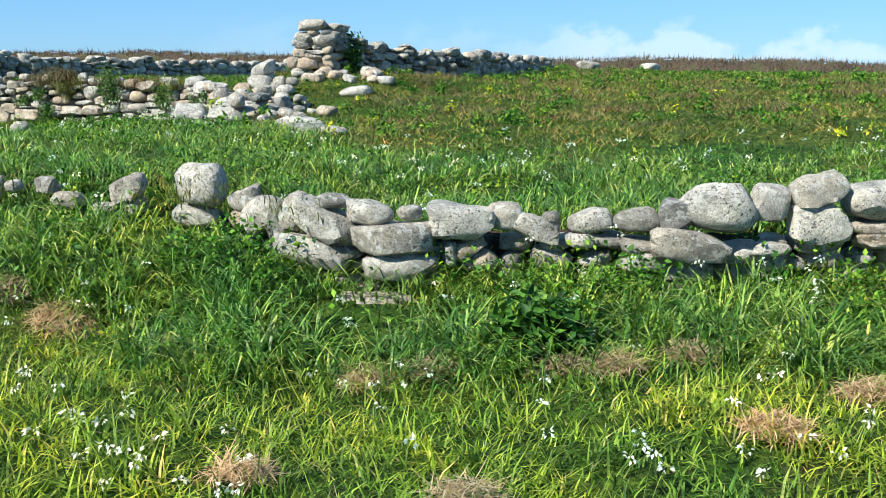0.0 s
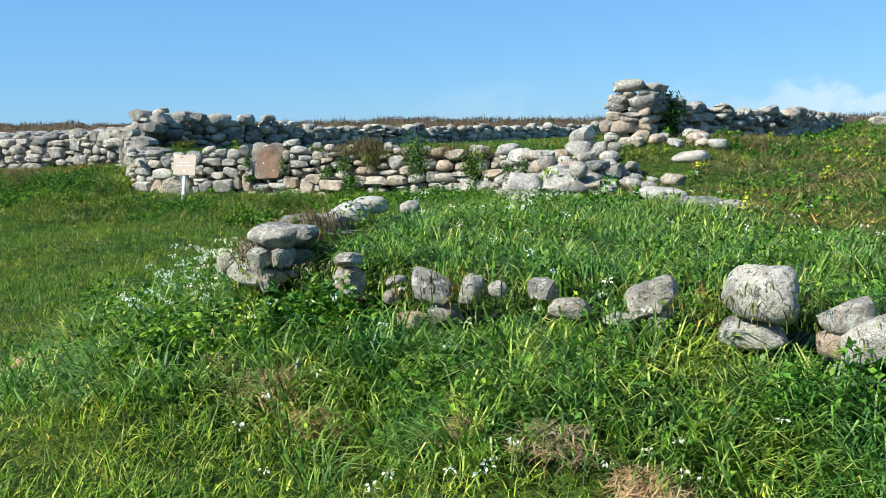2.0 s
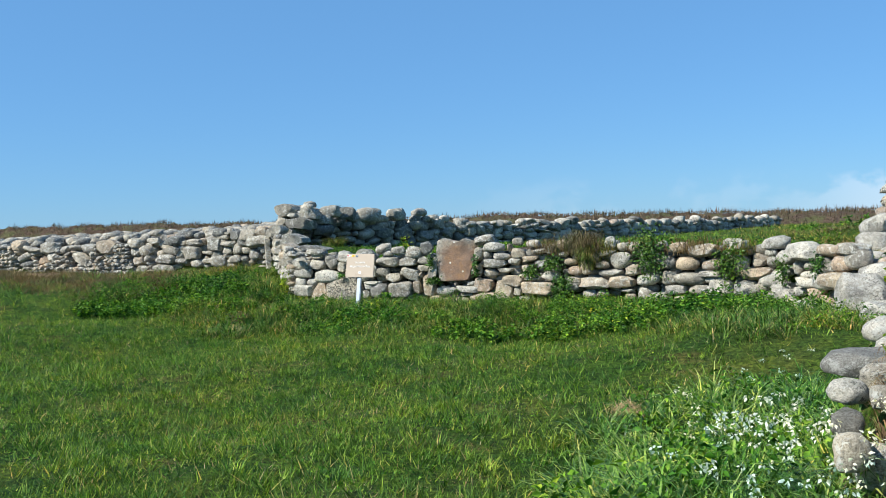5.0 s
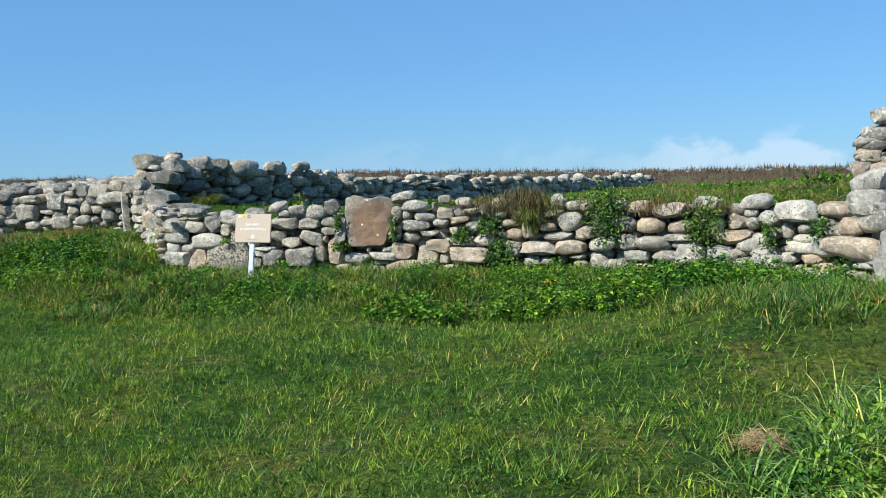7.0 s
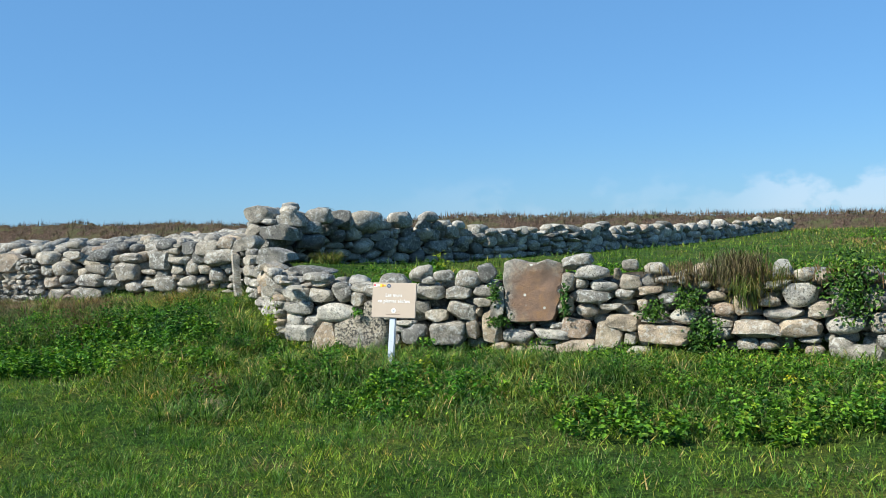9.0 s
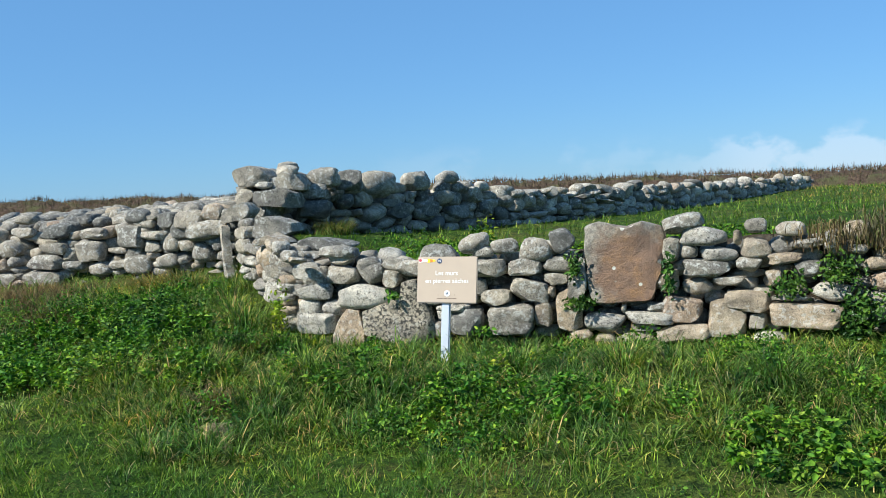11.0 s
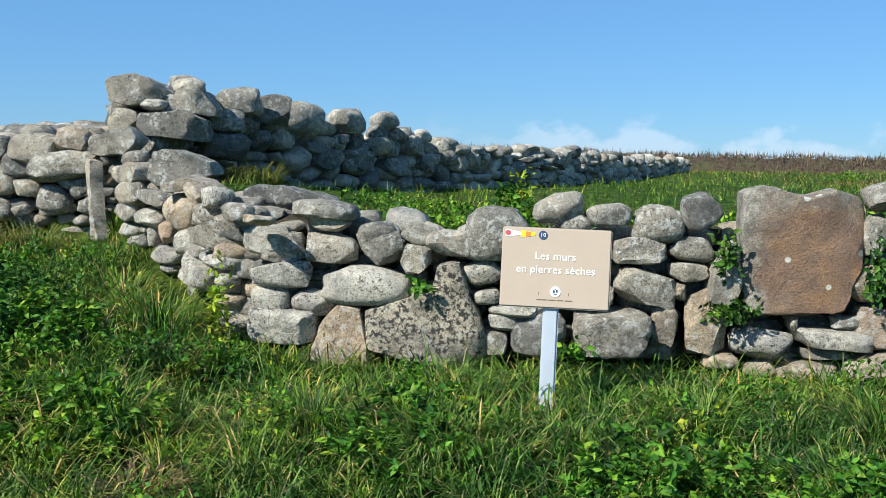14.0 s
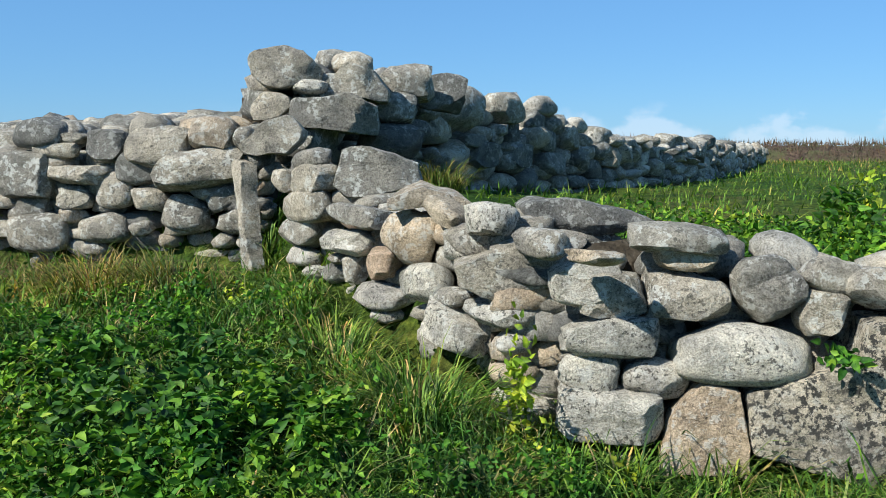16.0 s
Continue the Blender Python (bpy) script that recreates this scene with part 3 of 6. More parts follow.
FRONT_STONES += [
    (4.2, 0.68, 0.53, 0.19, 2, 'kw'), (3.95, 0.52, 0.28, 0.09, 0, 'rp'), (4.37, 0.85, 0.29, 0.13, 4, 'rp'), (4.22, 1.01, 0.19, 0.12, 0, 'rg'),
    (4.07, 1.09, 0.24, 0.08, -5, 'sw'), (4.21, 1.19, 0.23, 0.07, -6, 'sg'), (4.38, 1.22, 0.1, 0.14, 0, 'bp'), (4.56, 1.14, 0.13, 0.07, 0, 'rp'),
    (3.99, 0.95, 0.12, 0.12, 0, 'rw'), (4.66, 1.04, 0.18, 0.09, 0, 'rw'), (4.1, 0.8, 0.27, 0.05, 0, 'sg'), (4.69, 0.8, 0.23, 0.08, 5, 'sg'),
    (4.69, 0.7, 0.24, 0.13, 0, 'bg'), (5.02, 0.75, 0.43, 0.16, 0, 'bw'), (4.93, 0.61, 0.2, 0.12, 0, 'bg'), (5.11, 0.61, 0.18, 0.1, 0, 'rw'),
    (5.37, 0.77, 0.38, 0.17, 4, 'bw'), (5.45, 0.65, 0.2, 0.05, 0, 'sp'),
]
FRONT_STONES += [
    (5.49, 0.57, 0.17, 0.1, 0, 'rw'), (3.87, 1.33, 0.16, 0.11, 0, 'rg'), (4.11, 1.3, 0.21, 0.11, 0, 'rw'), (5.01, 1.1, 0.11, 0.13, 0, 'rg'),
    (5.19, 1.15, 0.24, 0.06, -6, 'sg'), (5.23, 1.29, 0.15, 0.16, 10, 'bp'), (5.41, 1.23, 0.17, 0.11, 0, 'rg'), (5.37, 1.05, 0.3, 0.22, 0, 'rp'),
    (5.23, 0.89, 0.35, 0.08, 0, 'sp'), (5.54, 0.92, 0.22, 0.16, 0, 'bw'), (5.55, 1.21, 0.15, 0.1, 0, 'rw'), (5.11, 0.99, 0.2, 0.1, 0, 'rw'),
    (4.72, 0.92, 0.21, 0.13, 0, 'rw'), (4.89, 0.96, 0.15, 0.2, 0, 'bw'), (4.54, 1.28, 0.18, 0.13, 0, 'rw'), (4.8, 1.21, 0.26, 0.2, 0, 'bw'),
    (5.73, 0.8, 0.32, 0.15, -10, 'rp'), (5.69, 0.6, 0.21, 0.19, 0, 'rg'),
]
FRONT_STONES += [
    (5.89, 0.54, 0.33, 0.19, 0, 'ag'), (6.04, 0.82, 0.21, 0.17, 0, 'rg'), (5.74, 1.03, 0.22, 0.27, 0, 'bg'), (5.93, 1.23, 0.19, 0.14, 0, 'rg'),
    (5.96, 1.02, 0.22, 0.19, 0, 'bg'), (6.16, 1.21, 0.24, 0.13, 0, 'bw'), (6.49, 1.16, 0.38, 0.16, -4, 'bw'), (6.89, 1.23, 0.31, 0.15, 5, 'sp'),
    (7.37, 1.24, 0.34, 0.16, 0, 'ap'), (7.33, 1.13, 0.15, 0.1, 0, 'rp'), (7.49, 1.07, 0.25, 0.16, 6, 'rp'), (7.88, 1.15, 0.47, 0.22, 5, 'bp'),
    (8.36, 1.16, 0.36, 0.14, 0, 'rw'), (8.31, 1.05, 0.2, 0.16, 0, 'rg'), (8.77, 1.18, 0.41, 0.13, 0, 'sg'), (6.28, 1, 0.32, 0.17, 0, 'rw'),
    (6.6, 0.99, 0.29, 0.15, 0, 'rw'), (7.34, 1.02, 0.14, 0.13, 0, 'rg'),
]
FRONT_STONES += [
    (7.17, 1, 0.17, 0.11, 0, 'sw'), (8, 0.99, 0.17, 0.1, -15, 'rg'), (8.58, 1.02, 0.28, 0.17, 0, 'rw'), (6.03, 1.01, 0.18, 0.15, 0, 'rd'),
    (6.01, 0.82, 0.17, 0.18, 0, 'rg'), (6.3, 0.81, 0.4, 0.16, 5, 'rg'), (6.58, 0.87, 0.35, 0.09, 3, 'sg'), (7.16, 0.87, 0.41, 0.15, -3, 'sw'),
    (7.38, 0.83, 0.19, 0.18, 0, 'rp'), (7.54, 0.92, 0.16, 0.13, 0, 'bg'), (7.98, 0.88, 0.25, 0.11, 0, 'rp'), (8.24, 0.89, 0.22, 0.11, 0, 'rp'),
    (8.36, 0.93, 0.14, 0.07, 0, 'rg'), (6.57, 0.79, 0.14, 0.08, 0, 'sp'), (6.12, 0.67, 0.29, 0.13, 0, 'bp'), (6.43, 0.67, 0.3, 0.14, 0, 'rg'),
    (6.74, 0.71, 0.25, 0.18, 0, 'bp'), (7.04, 0.74, 0.21, 0.11, 0, 'sg'),
]
FRONT_STONES += [
    (7.23, 0.73, 0.18, 0.11, 0, 'rg'), (7.43, 0.72, 0.4, 0.13, 0, 'rp'), (8.02, 0.8, 0.38, 0.12, 6, 'sp'), (8.63, 0.83, 0.67, 0.22, 4, 'bw'),
    (6.21, 0.54, 0.27, 0.1, 0, 'sw'), (6.65, 0.56, 0.19, 0.13, 0, 'rp'), (6.91, 0.64, 0.11, 0.08, 0, 'rg'), (7.04, 0.6, 0.18, 0.13, 0, 'rw'),
    (7.29, 0.58, 0.33, 0.19, 0, 'bg'), (7.79, 0.69, 0.23, 0.12, 0, 'rp'), (8.1, 0.7, 0.28, 0.11, 0, 'sw'), (7.61, 0.53, 0.42, 0.15, 0, 'bp'),
    (7.92, 0.6, 0.09, 0.06, 0, 'rg'), (8.07, 0.58, 0.11, 0.08, 0, 'rw'), (8.31, 0.59, 0.29, 0.18, 0, 'bw'), (8.54, 0.66, 0.07, 0.07, 0, 'rp'),
    (8.75, 0.68, 0.3, 0.09, 0, 'rp'), (8.62, 0.59, 0.22, 0.09, 0, 'sw'),
]
FRONT_STONES += [
    (7.36, 0.39, 0.19, 0.08, 0, 'rp'), (6.93, 0.47, 0.23, 0.09, 0, 'rp'), (6.93, 0.98, 0.26, 0.25, 0, 'bg'), (7.77, 0.95, 0.12, 0.16, 0, 'rg'),
    (8.84, 1.09, 0.35, 0.24, 0, 'rg'), (9.19, 0.94, 0.47, 0.23, 0, 'bp'), (10.3, 1.04, 0.3, 0.2, 0, 'rg'), (7.35, 0.82, 0.36, 0.19, 0, 'rp'),
    (8.24, 0.83, 0.33, 0.21, 0, 'rp'), (7.03, 0.69, 0.32, 0.2, 0, 'rp'), (6.67, 0.72, 0.28, 0.35, -8, 'bp'), (8.41, 0.99, 0.28, 0.14, 0, 'rg'),
    (7.44, 0.64, 0.49, 0.21, 0, 'rp'), (9.74, 0.84, 0.29, 0.12, 0, 'rg'), (8.88, 0.74, 0.31, 0.15, 0, 'rp'),
]
# d tints here paint the shade of this face into the stone colour
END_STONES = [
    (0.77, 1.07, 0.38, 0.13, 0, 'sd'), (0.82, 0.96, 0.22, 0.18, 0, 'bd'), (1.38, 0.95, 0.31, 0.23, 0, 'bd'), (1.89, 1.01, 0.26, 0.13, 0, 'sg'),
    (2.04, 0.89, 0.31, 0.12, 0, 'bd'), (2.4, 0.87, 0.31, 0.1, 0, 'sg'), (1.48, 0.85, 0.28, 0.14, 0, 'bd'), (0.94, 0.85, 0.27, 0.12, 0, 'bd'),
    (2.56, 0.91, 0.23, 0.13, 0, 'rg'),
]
TALUS_STONES = [
    (1.41, 1.23, 0.42, 0.3, -5, 'bp'), (1.44, 1.42, 0.39, 0.21, -20, 'sp'), (1.12, 1.11, 0.35, 0.23, 0, 'rw'), (1.72, 1.22, 0.22, 0.22, 0, 'rg'),
    (1.93, 1.24, 0.2, 0.14, 0, 'rg'), (0.98, 1.02, 0.25, 0.15, 0, 'rg'), (1.6, 1.15, 0.21, 0.18, 0, 'rg'), (1.42, 1.09, 0.23, 0.14, 0, 'rw'),
]
RUIN_STONES = [
    (0.37, 2.14, 0.51, 0.2, -4, 'bg'), (0.86, 1.98, 0.4, 0.16, 0, 'bg'), (0.66, 2.02, 0.24, 0.12, 0, 'rg'), (0.89, 2.09, 0.42, 0.16, 3, 'bg'), (0.19, 1.94, 0.32, 0.18, 0, 'sg'), (0.54, 1.9, 0.41, 0.21, -10, 'rg'),
    (0.37, 1.99, 0.18, 0.12, 0, 'rp'), (0.17, 1.81, 0.26, 0.13, 0, 'bg'), (0.44, 1.78, 0.22, 0.09, 0, 'sg'), (0.94, 1.83, 0.39, 0.3, 0, 'bd'),
    (0.39, 1.7, 0.33, 0.08, 0, 'sp'), (0.8, 1.65, 0.27, 0.09, 0, 'sg'), (-0.01, 1.53, 0.19, 0.2, 0, 'rw'), (0.24, 1.52, 0.35, 0.22, 0, 'rw'),
    (0.59, 1.55, 0.19, 0.21, 0, 'bw'), (0.86, 1.46, 0.11, 0.16, 0, 'rw'), (0.11, 1.35, 0.26, 0.18, 0, 'rp'), (0.35, 1.27, 0.3, 0.15, 0, 'rp'),
    (0.57, 1.3, 0.29, 0.17, 0, 'bw'), (0.91, 1.25, 0.18, 0.12, 0, 'rw'),
]
RUIN_STONES += [
    (1.16, 1.28, 0.26, 0.14, 0, 'rp'), (0.12, 1.69, 0.24, 0.16, 0, 'bw'), (0.38, 1.63, 0.28, 0.1, 0, 'rw'), (0.51, 1.83, 0.23, 0.14, 0, 'bg'),
]
FOOT_STONES = [
    (5.86, 0.82, 0.34, 0.25, 4, 'rp'), (5.82, 0.64, 0.31, 0.13, 0, 'rp'), (6.23, 0.76, 0.23, 0.14, -14, 'sg'), (6.34, 0.69, 0.28, 0.17, -32, 'bp'),
    (6.45, 0.62, 0.16, 0.2, -12, 'rd'), (6.56, 0.72, 0.13, 0.21, 8, 'bg'), (6.75, 0.68, 0.37, 0.17, 28, 'sp'), (6.81, 0.79, 0.18, 0.08, 0, 'rg'),
    (7, 0.74, 0.27, 0.13, 6, 'rp'), (6.7, 0.53, 0.42, 0.14, 10, 'bp'), (7.18, 0.61, 0.43, 0.17, 0, 'sg'), (7.21, 0.47, 0.39, 0.14, 2, 'bp'),
    (6.87, 0.38, 0.18, 0.06, 0, 'sp'), (7.3, 0.36, 0.2, 0.08, -8, 'sp'), (7.26, 0.74, 0.13, 0.08, 0, 'rg'), (7.52, 0.69, 0.36, 0.18, 6, 'sp'),
    (7.73, 0.71, 0.2, 0.15, 10, 'rg'), (7.89, 0.65, 0.24, 0.14, 10, 'bp'),
]
FOOT_STONES += [
    (7.46, 0.53, 0.07, 0.13, 0, 'bp'), (7.56, 0.55, 0.19, 0.1, -20, 'sw'), (7.64, 0.49, 0.14, 0.1, 0, 'rw'), (7.74, 0.42, 0.1, 0.07, 0, 'rp'),
    (7.95, 0.71, 0.1, 0.07, 0, 'rg'), (8.15, 0.7, 0.23, 0.13, -6, 'rp'), (8.37, 0.71, 0.25, 0.12, -4, 'rg'), (8.56, 0.74, 0.16, 0.15, 12, 'ad'),
    (8.79, 0.78, 0.4, 0.25, 6, 'rp'), (8.63, 0.59, 0.41, 0.18, 5, 'ag'), (9.07, 0.79, 0.2, 0.19, 4, 'bp'), (9.31, 0.86, 0.29, 0.15, -8, 'ag'),
    (9.33, 0.69, 0.32, 0.2, 3, 'bp'), (9.66, 0.79, 0.37, 0.2, -6, 'bp'), (9.64, 0.66, 0.32, 0.08, 0, 'sw'), (9.67, 0.59, 0.32, 0.09, 0, 'sw'),
    (8.44, 0.51, 0.2, 0.11, 0, 'rp'), (9.08, 0.56, 0.24, 0.08, 0, 'rp'),
]
FOOT_STONES += [
    (8.11, 0.6, 0.17, 0.09, 0, 'rp'), (7.06, 0.36, 0.18, 0.06, 0, 'sg'), (7.02, 0.32, 0.29, 0.1, 0, 'sw'), (3.92, 0.77, 0.13, 0.17, 0, 'bw'),
    (3.92, 0.89, 0.12, 0.07, -5, 'sg'), (4.4, 0.77, 0.23, 0.16, 24, 'ag'), (4.6, 0.78, 0.09, 0.13, 12, 'ag'), (4.73, 0.78, 0.09, 0.06, 0, 'ag'),
    (4.94, 0.79, 0.14, 0.1, 0, 'ag'), (5.07, 0.71, 0.19, 0.09, 0, 'bw'), (5.43, 0.77, 0.24, 0.15, -24, 'ag'), (5.47, 0.67, 0.1, 0.12, 0, 'bg'),
    (5.3, 0.66, 0.16, 0.07, 8, 'bp'), (4.47, 0.65, 0.16, 0.09, 0, 'ag'), (4.19, 0.8, 0.07, 0.03, 0, 'sg'), (4.17, 0.72, 0.05, 0.07, 0, 'ag'),
    (4.29, 0.61, 0.15, 0.08, 0, 'bw'), (3.29, 0.97, 0.33, 0.13, 3, 'rg'),
]
FOOT_STONES += [
    (3.12, 0.87, 0.23, 0.11, 14, 'bp'), (3.37, 0.86, 0.09, 0.11, 0, 'bg'), (3.03, 0.74, 0.21, 0.15, 6, 'bp'), (3.17, 0.8, 0.05, 0.04, 0, 'rp'),
    (3.27, 0.75, 0.09, 0.08, 0, 'bw'),
]
WEST_STONES = [
    (26.97, 1.63, 0.31, 0.17, 0, 'rd'), (27.64, 1.55, 0.36, 0.23, 0, 'bg'), (27.95, 1.63, 0.26, 0.17, 0, 'bw'), (27.35, 1.56, 0.24, 0.18, 0, 'bd'),
    (27.86, 1.44, 0.51, 0.22, -6, 'bg'), (27.2, 1.41, 0.37, 0.11, 0, 'sg'), (27.08, 1.54, 0.26, 0.09, 0, 'sg'), (26.9, 1.41, 0.33, 0.28, 0, 'kg'),
    (27.52, 1.45, 0.24, 0.2, 0, 'bd'), (27.17, 1.29, 0.19, 0.13, 0, 'bg'), (27.39, 1.33, 0.21, 0.2, 0, 'rg'), (27.58, 1.29, 0.21, 0.13, 0, 'rg'),
    (27.78, 1.21, 0.25, 0.2, 10, 'rg'), (27.98, 1.3, 0.2, 0.14, -22, 'rg'), (26.95, 1.1, 0.36, 0.22, 0, 'rg'), (27.32, 1.13, 0.29, 0.17, 0, 'rg'),
    (26.92, 1.23, 0.18, 0.13, 0, 'bg'), (27.14, 1.2, 0.12, 0.1, 0, 'rw'),
]
WEST_STONES += [
    (27.26, 1.02, 0.15, 0.08, 0, 'rg'), (26.8, 0.87, 0.17, 0.1, 0, 'rw'), (26.94, 0.92, 0.07, 0.13, 0, 'bg'), (27.53, 1.13, 0.12, 0.08, 0, 'rg'),
    (28.05, 1.18, 0.13, 0.14, 0, 'rg'), (28.12, 1.09, 0.09, 0.14, 0, 'bg'), (27.18, 1.6, 0.15, 0.06, 0, 'sg'), (28.1, 1.61, 0.11, 0.11, 0, 'rg'),
    (26.35, 1.27, 0.4, 0.25, 0, 'bg'), (26.41, 1.46, 0.32, 0.14, 0, 'sg'), (25.77, 1.16, 0.5, 0.18, 0, 'bg'), (25.68, 0.96, 0.54, 0.23, 4, 'bg'),
    (25.86, 1.32, 0.38, 0.15, 0, 'sg'), (26.1, 1.11, 0.31, 0.12, 0, 'sg'), (26.04, 1.24, 0.19, 0.16, 0, 'ag'), (26.44, 1.07, 0.31, 0.16, 0, 'rg'),
    (26.71, 1.11, 0.3, 0.1, 0, 'sg'), (25.47, 1.66, 0.27, 0.13, 0, 'sg'),
]
WEST_STONES += [
    (25.9, 1.51, 0.38, 0.17, 0, 'bd'), (25.42, 1.51, 0.27, 0.12, 0, 'bg'),
]
# the many d tints darken the stone colour to stand for the wall's shaded face
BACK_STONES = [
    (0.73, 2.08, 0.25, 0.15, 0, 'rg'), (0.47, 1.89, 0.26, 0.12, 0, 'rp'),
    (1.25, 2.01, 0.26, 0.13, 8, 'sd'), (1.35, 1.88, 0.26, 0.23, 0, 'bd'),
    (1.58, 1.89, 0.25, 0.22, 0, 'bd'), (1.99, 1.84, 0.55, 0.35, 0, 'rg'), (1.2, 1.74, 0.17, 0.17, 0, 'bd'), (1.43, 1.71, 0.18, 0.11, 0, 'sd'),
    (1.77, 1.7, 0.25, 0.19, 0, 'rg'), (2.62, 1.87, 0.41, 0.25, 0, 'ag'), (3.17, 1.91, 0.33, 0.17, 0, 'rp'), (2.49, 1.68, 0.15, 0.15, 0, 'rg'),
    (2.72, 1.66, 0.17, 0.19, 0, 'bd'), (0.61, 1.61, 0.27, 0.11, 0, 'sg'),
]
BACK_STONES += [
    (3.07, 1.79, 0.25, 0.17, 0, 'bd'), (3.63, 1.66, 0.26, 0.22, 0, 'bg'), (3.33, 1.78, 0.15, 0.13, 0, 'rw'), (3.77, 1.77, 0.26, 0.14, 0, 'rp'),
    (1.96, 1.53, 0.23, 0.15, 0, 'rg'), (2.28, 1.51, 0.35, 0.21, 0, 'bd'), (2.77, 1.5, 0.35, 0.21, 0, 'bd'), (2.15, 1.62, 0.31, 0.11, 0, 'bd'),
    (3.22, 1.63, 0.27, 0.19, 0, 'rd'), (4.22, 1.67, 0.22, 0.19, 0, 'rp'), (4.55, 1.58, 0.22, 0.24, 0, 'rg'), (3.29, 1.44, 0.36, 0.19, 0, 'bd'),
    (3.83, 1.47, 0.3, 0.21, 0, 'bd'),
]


# ---------------------------------------------------------------- walls
# the front wall with its slab, from the near corner to the heap by the ruin
FRONT = Line((-11.05, 16.28), (-9.6, 16.08), (-8.4, 15.98), (-7.5, 15.84), (-5.6, 15.34), (-3.9, 14.66), (-3.05, 13.0), (-2.62, 11.75))
f_base = profile((0, .52), (3, .60), (6, .62), (9, .68), (10.6, .75))
f_top = profile((0, 1.22), (.6, 1.22), (1.1, 1.12), (2.4, 1.2), (4, 1.24), (7.3, 1.2), (8.2, 1.1), (9.4, 1.0), (10.2, .9), (10.6, .72))
front = wall("low dry-stone wall of rounded granite field stones")
core(front, FRONT, f_base, f_top, 0.22, 0.62, s1=9.4)
packed = Heap()
courses(front, FRONT, f_base, f_top, 1, size=(0.1, 0.24), rise=(0.06, 0.13), tints="gggwpd", heap=packed, back=0.18, depth=0.24)
packed.close(front)
set_stones(front, FRONT, FRONT_STONES, 11, lambda s: s < 4.6)
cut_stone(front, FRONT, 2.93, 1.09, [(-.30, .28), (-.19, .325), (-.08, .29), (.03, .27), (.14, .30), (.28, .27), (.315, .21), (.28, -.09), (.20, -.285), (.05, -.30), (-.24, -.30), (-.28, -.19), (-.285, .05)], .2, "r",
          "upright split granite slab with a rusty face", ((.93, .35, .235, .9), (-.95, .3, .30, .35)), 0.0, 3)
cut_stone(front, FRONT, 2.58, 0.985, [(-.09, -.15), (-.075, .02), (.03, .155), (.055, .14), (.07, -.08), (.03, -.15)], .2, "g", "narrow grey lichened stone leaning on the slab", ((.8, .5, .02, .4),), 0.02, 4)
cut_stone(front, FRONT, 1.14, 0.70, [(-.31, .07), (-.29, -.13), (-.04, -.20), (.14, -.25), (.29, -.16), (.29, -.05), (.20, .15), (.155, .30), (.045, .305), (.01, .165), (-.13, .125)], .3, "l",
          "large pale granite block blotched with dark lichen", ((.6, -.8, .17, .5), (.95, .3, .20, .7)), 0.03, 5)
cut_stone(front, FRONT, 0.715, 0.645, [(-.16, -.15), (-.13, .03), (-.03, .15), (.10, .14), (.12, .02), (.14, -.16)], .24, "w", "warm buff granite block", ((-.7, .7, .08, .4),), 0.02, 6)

END = Line((-2.62, 11.75), (-1.9, 13.7))
heap_end = wall("tumbled end of the stone wall in shade")
e_base, e_top = profile((0, .7), (2, .75)), profile((0, .75), (.5, .98), (1.4, 1.0), (2, .75))
core(heap_end, END, e_base, e_top, 0.2, 0.6, s0=0.7)
packed = Heap()
courses(heap_end, END, e_base, e_top, 12, size=(0.12, 0.26), rise=(0.07, 0.14), tints="ggd", heap=packed, back=0.06)
packed.close(heap_end)
set_stones(heap_end, END, END_STONES, 13, lambda s: False)

TALUS = Line((-4.2, 14.9), (-1.9, 14.3))
talus = wall("tumbled pale boulders below the ruined gable")
core(talus, TALUS, profile((0, .8), (2.4, .8)), profile((0, .8), (.6, 1.05), (1.2, 1.08), (1.9, 1.0), (2.4, .8)), 0.15, 0.6)
boulder = random.Random(17)
for x, y, z, w, h, kind, tint in ((-3.28, 12.3, .80, .46, .40, "a", "p"), (-2.82, 12.4, .84, .58, .36, "a", "p"), (-3.21, 11.7, .64, .38, .28, "b", "p"), (-2.71, 11.1, .64, .28, .18, "r", "g"), (-2.86, 11.9, .68, .34, .24, "b", "g"), (-2.55, 12.1, .78, .36, .3, "b", "g"), (-3.0, 12.1, .62, .5, .3, "b", "p")):
    put_stone(talus, x, y, z, w, w * 0.8, h, boulder.uniform(-25, 25), boulder.uniform(-8, 8), kind, tint, True, boulder)
set_stones(talus, TALUS, TALUS_STONES, 15, lambda s: False)

# the side of the terrace, back to the upright stone
SIDE = Line((-12.02, 17.92), (-11.0, 16.35))
side = wall("short return of dry-stone wall with a boulder and flat capstones")
s_base, s_top = profile((0, .85), (1.9, .58)), profile((0, 1.45), (.7, 1.32), (1.9, 1.22))
core(side, SIDE, s_base, s_top, 0.22, 0.6)
packed = Heap()
courses(side, SIDE, s_base, s_top, 2, size=(0.1, 0.24), rise=(0.06, 0.13), tints="gggwpd", heap=packed, back=0.15, depth=0.24)
packed.close(side)
set_stones(side, SIDE, SIDE_STONES, 21)
cut_stone(side, SIDE, -0.10, 1.22, [(-.12, .27), (.01, .27), (.01, .1), (.04, -.1), (.075, -.28), (.0, -.28), (-.03, -.05), (-.07, .12)], .09, "g", "narrow upright grey stone like a gatepost", ((.9, 0, .02, .5),), 0.08, 7)

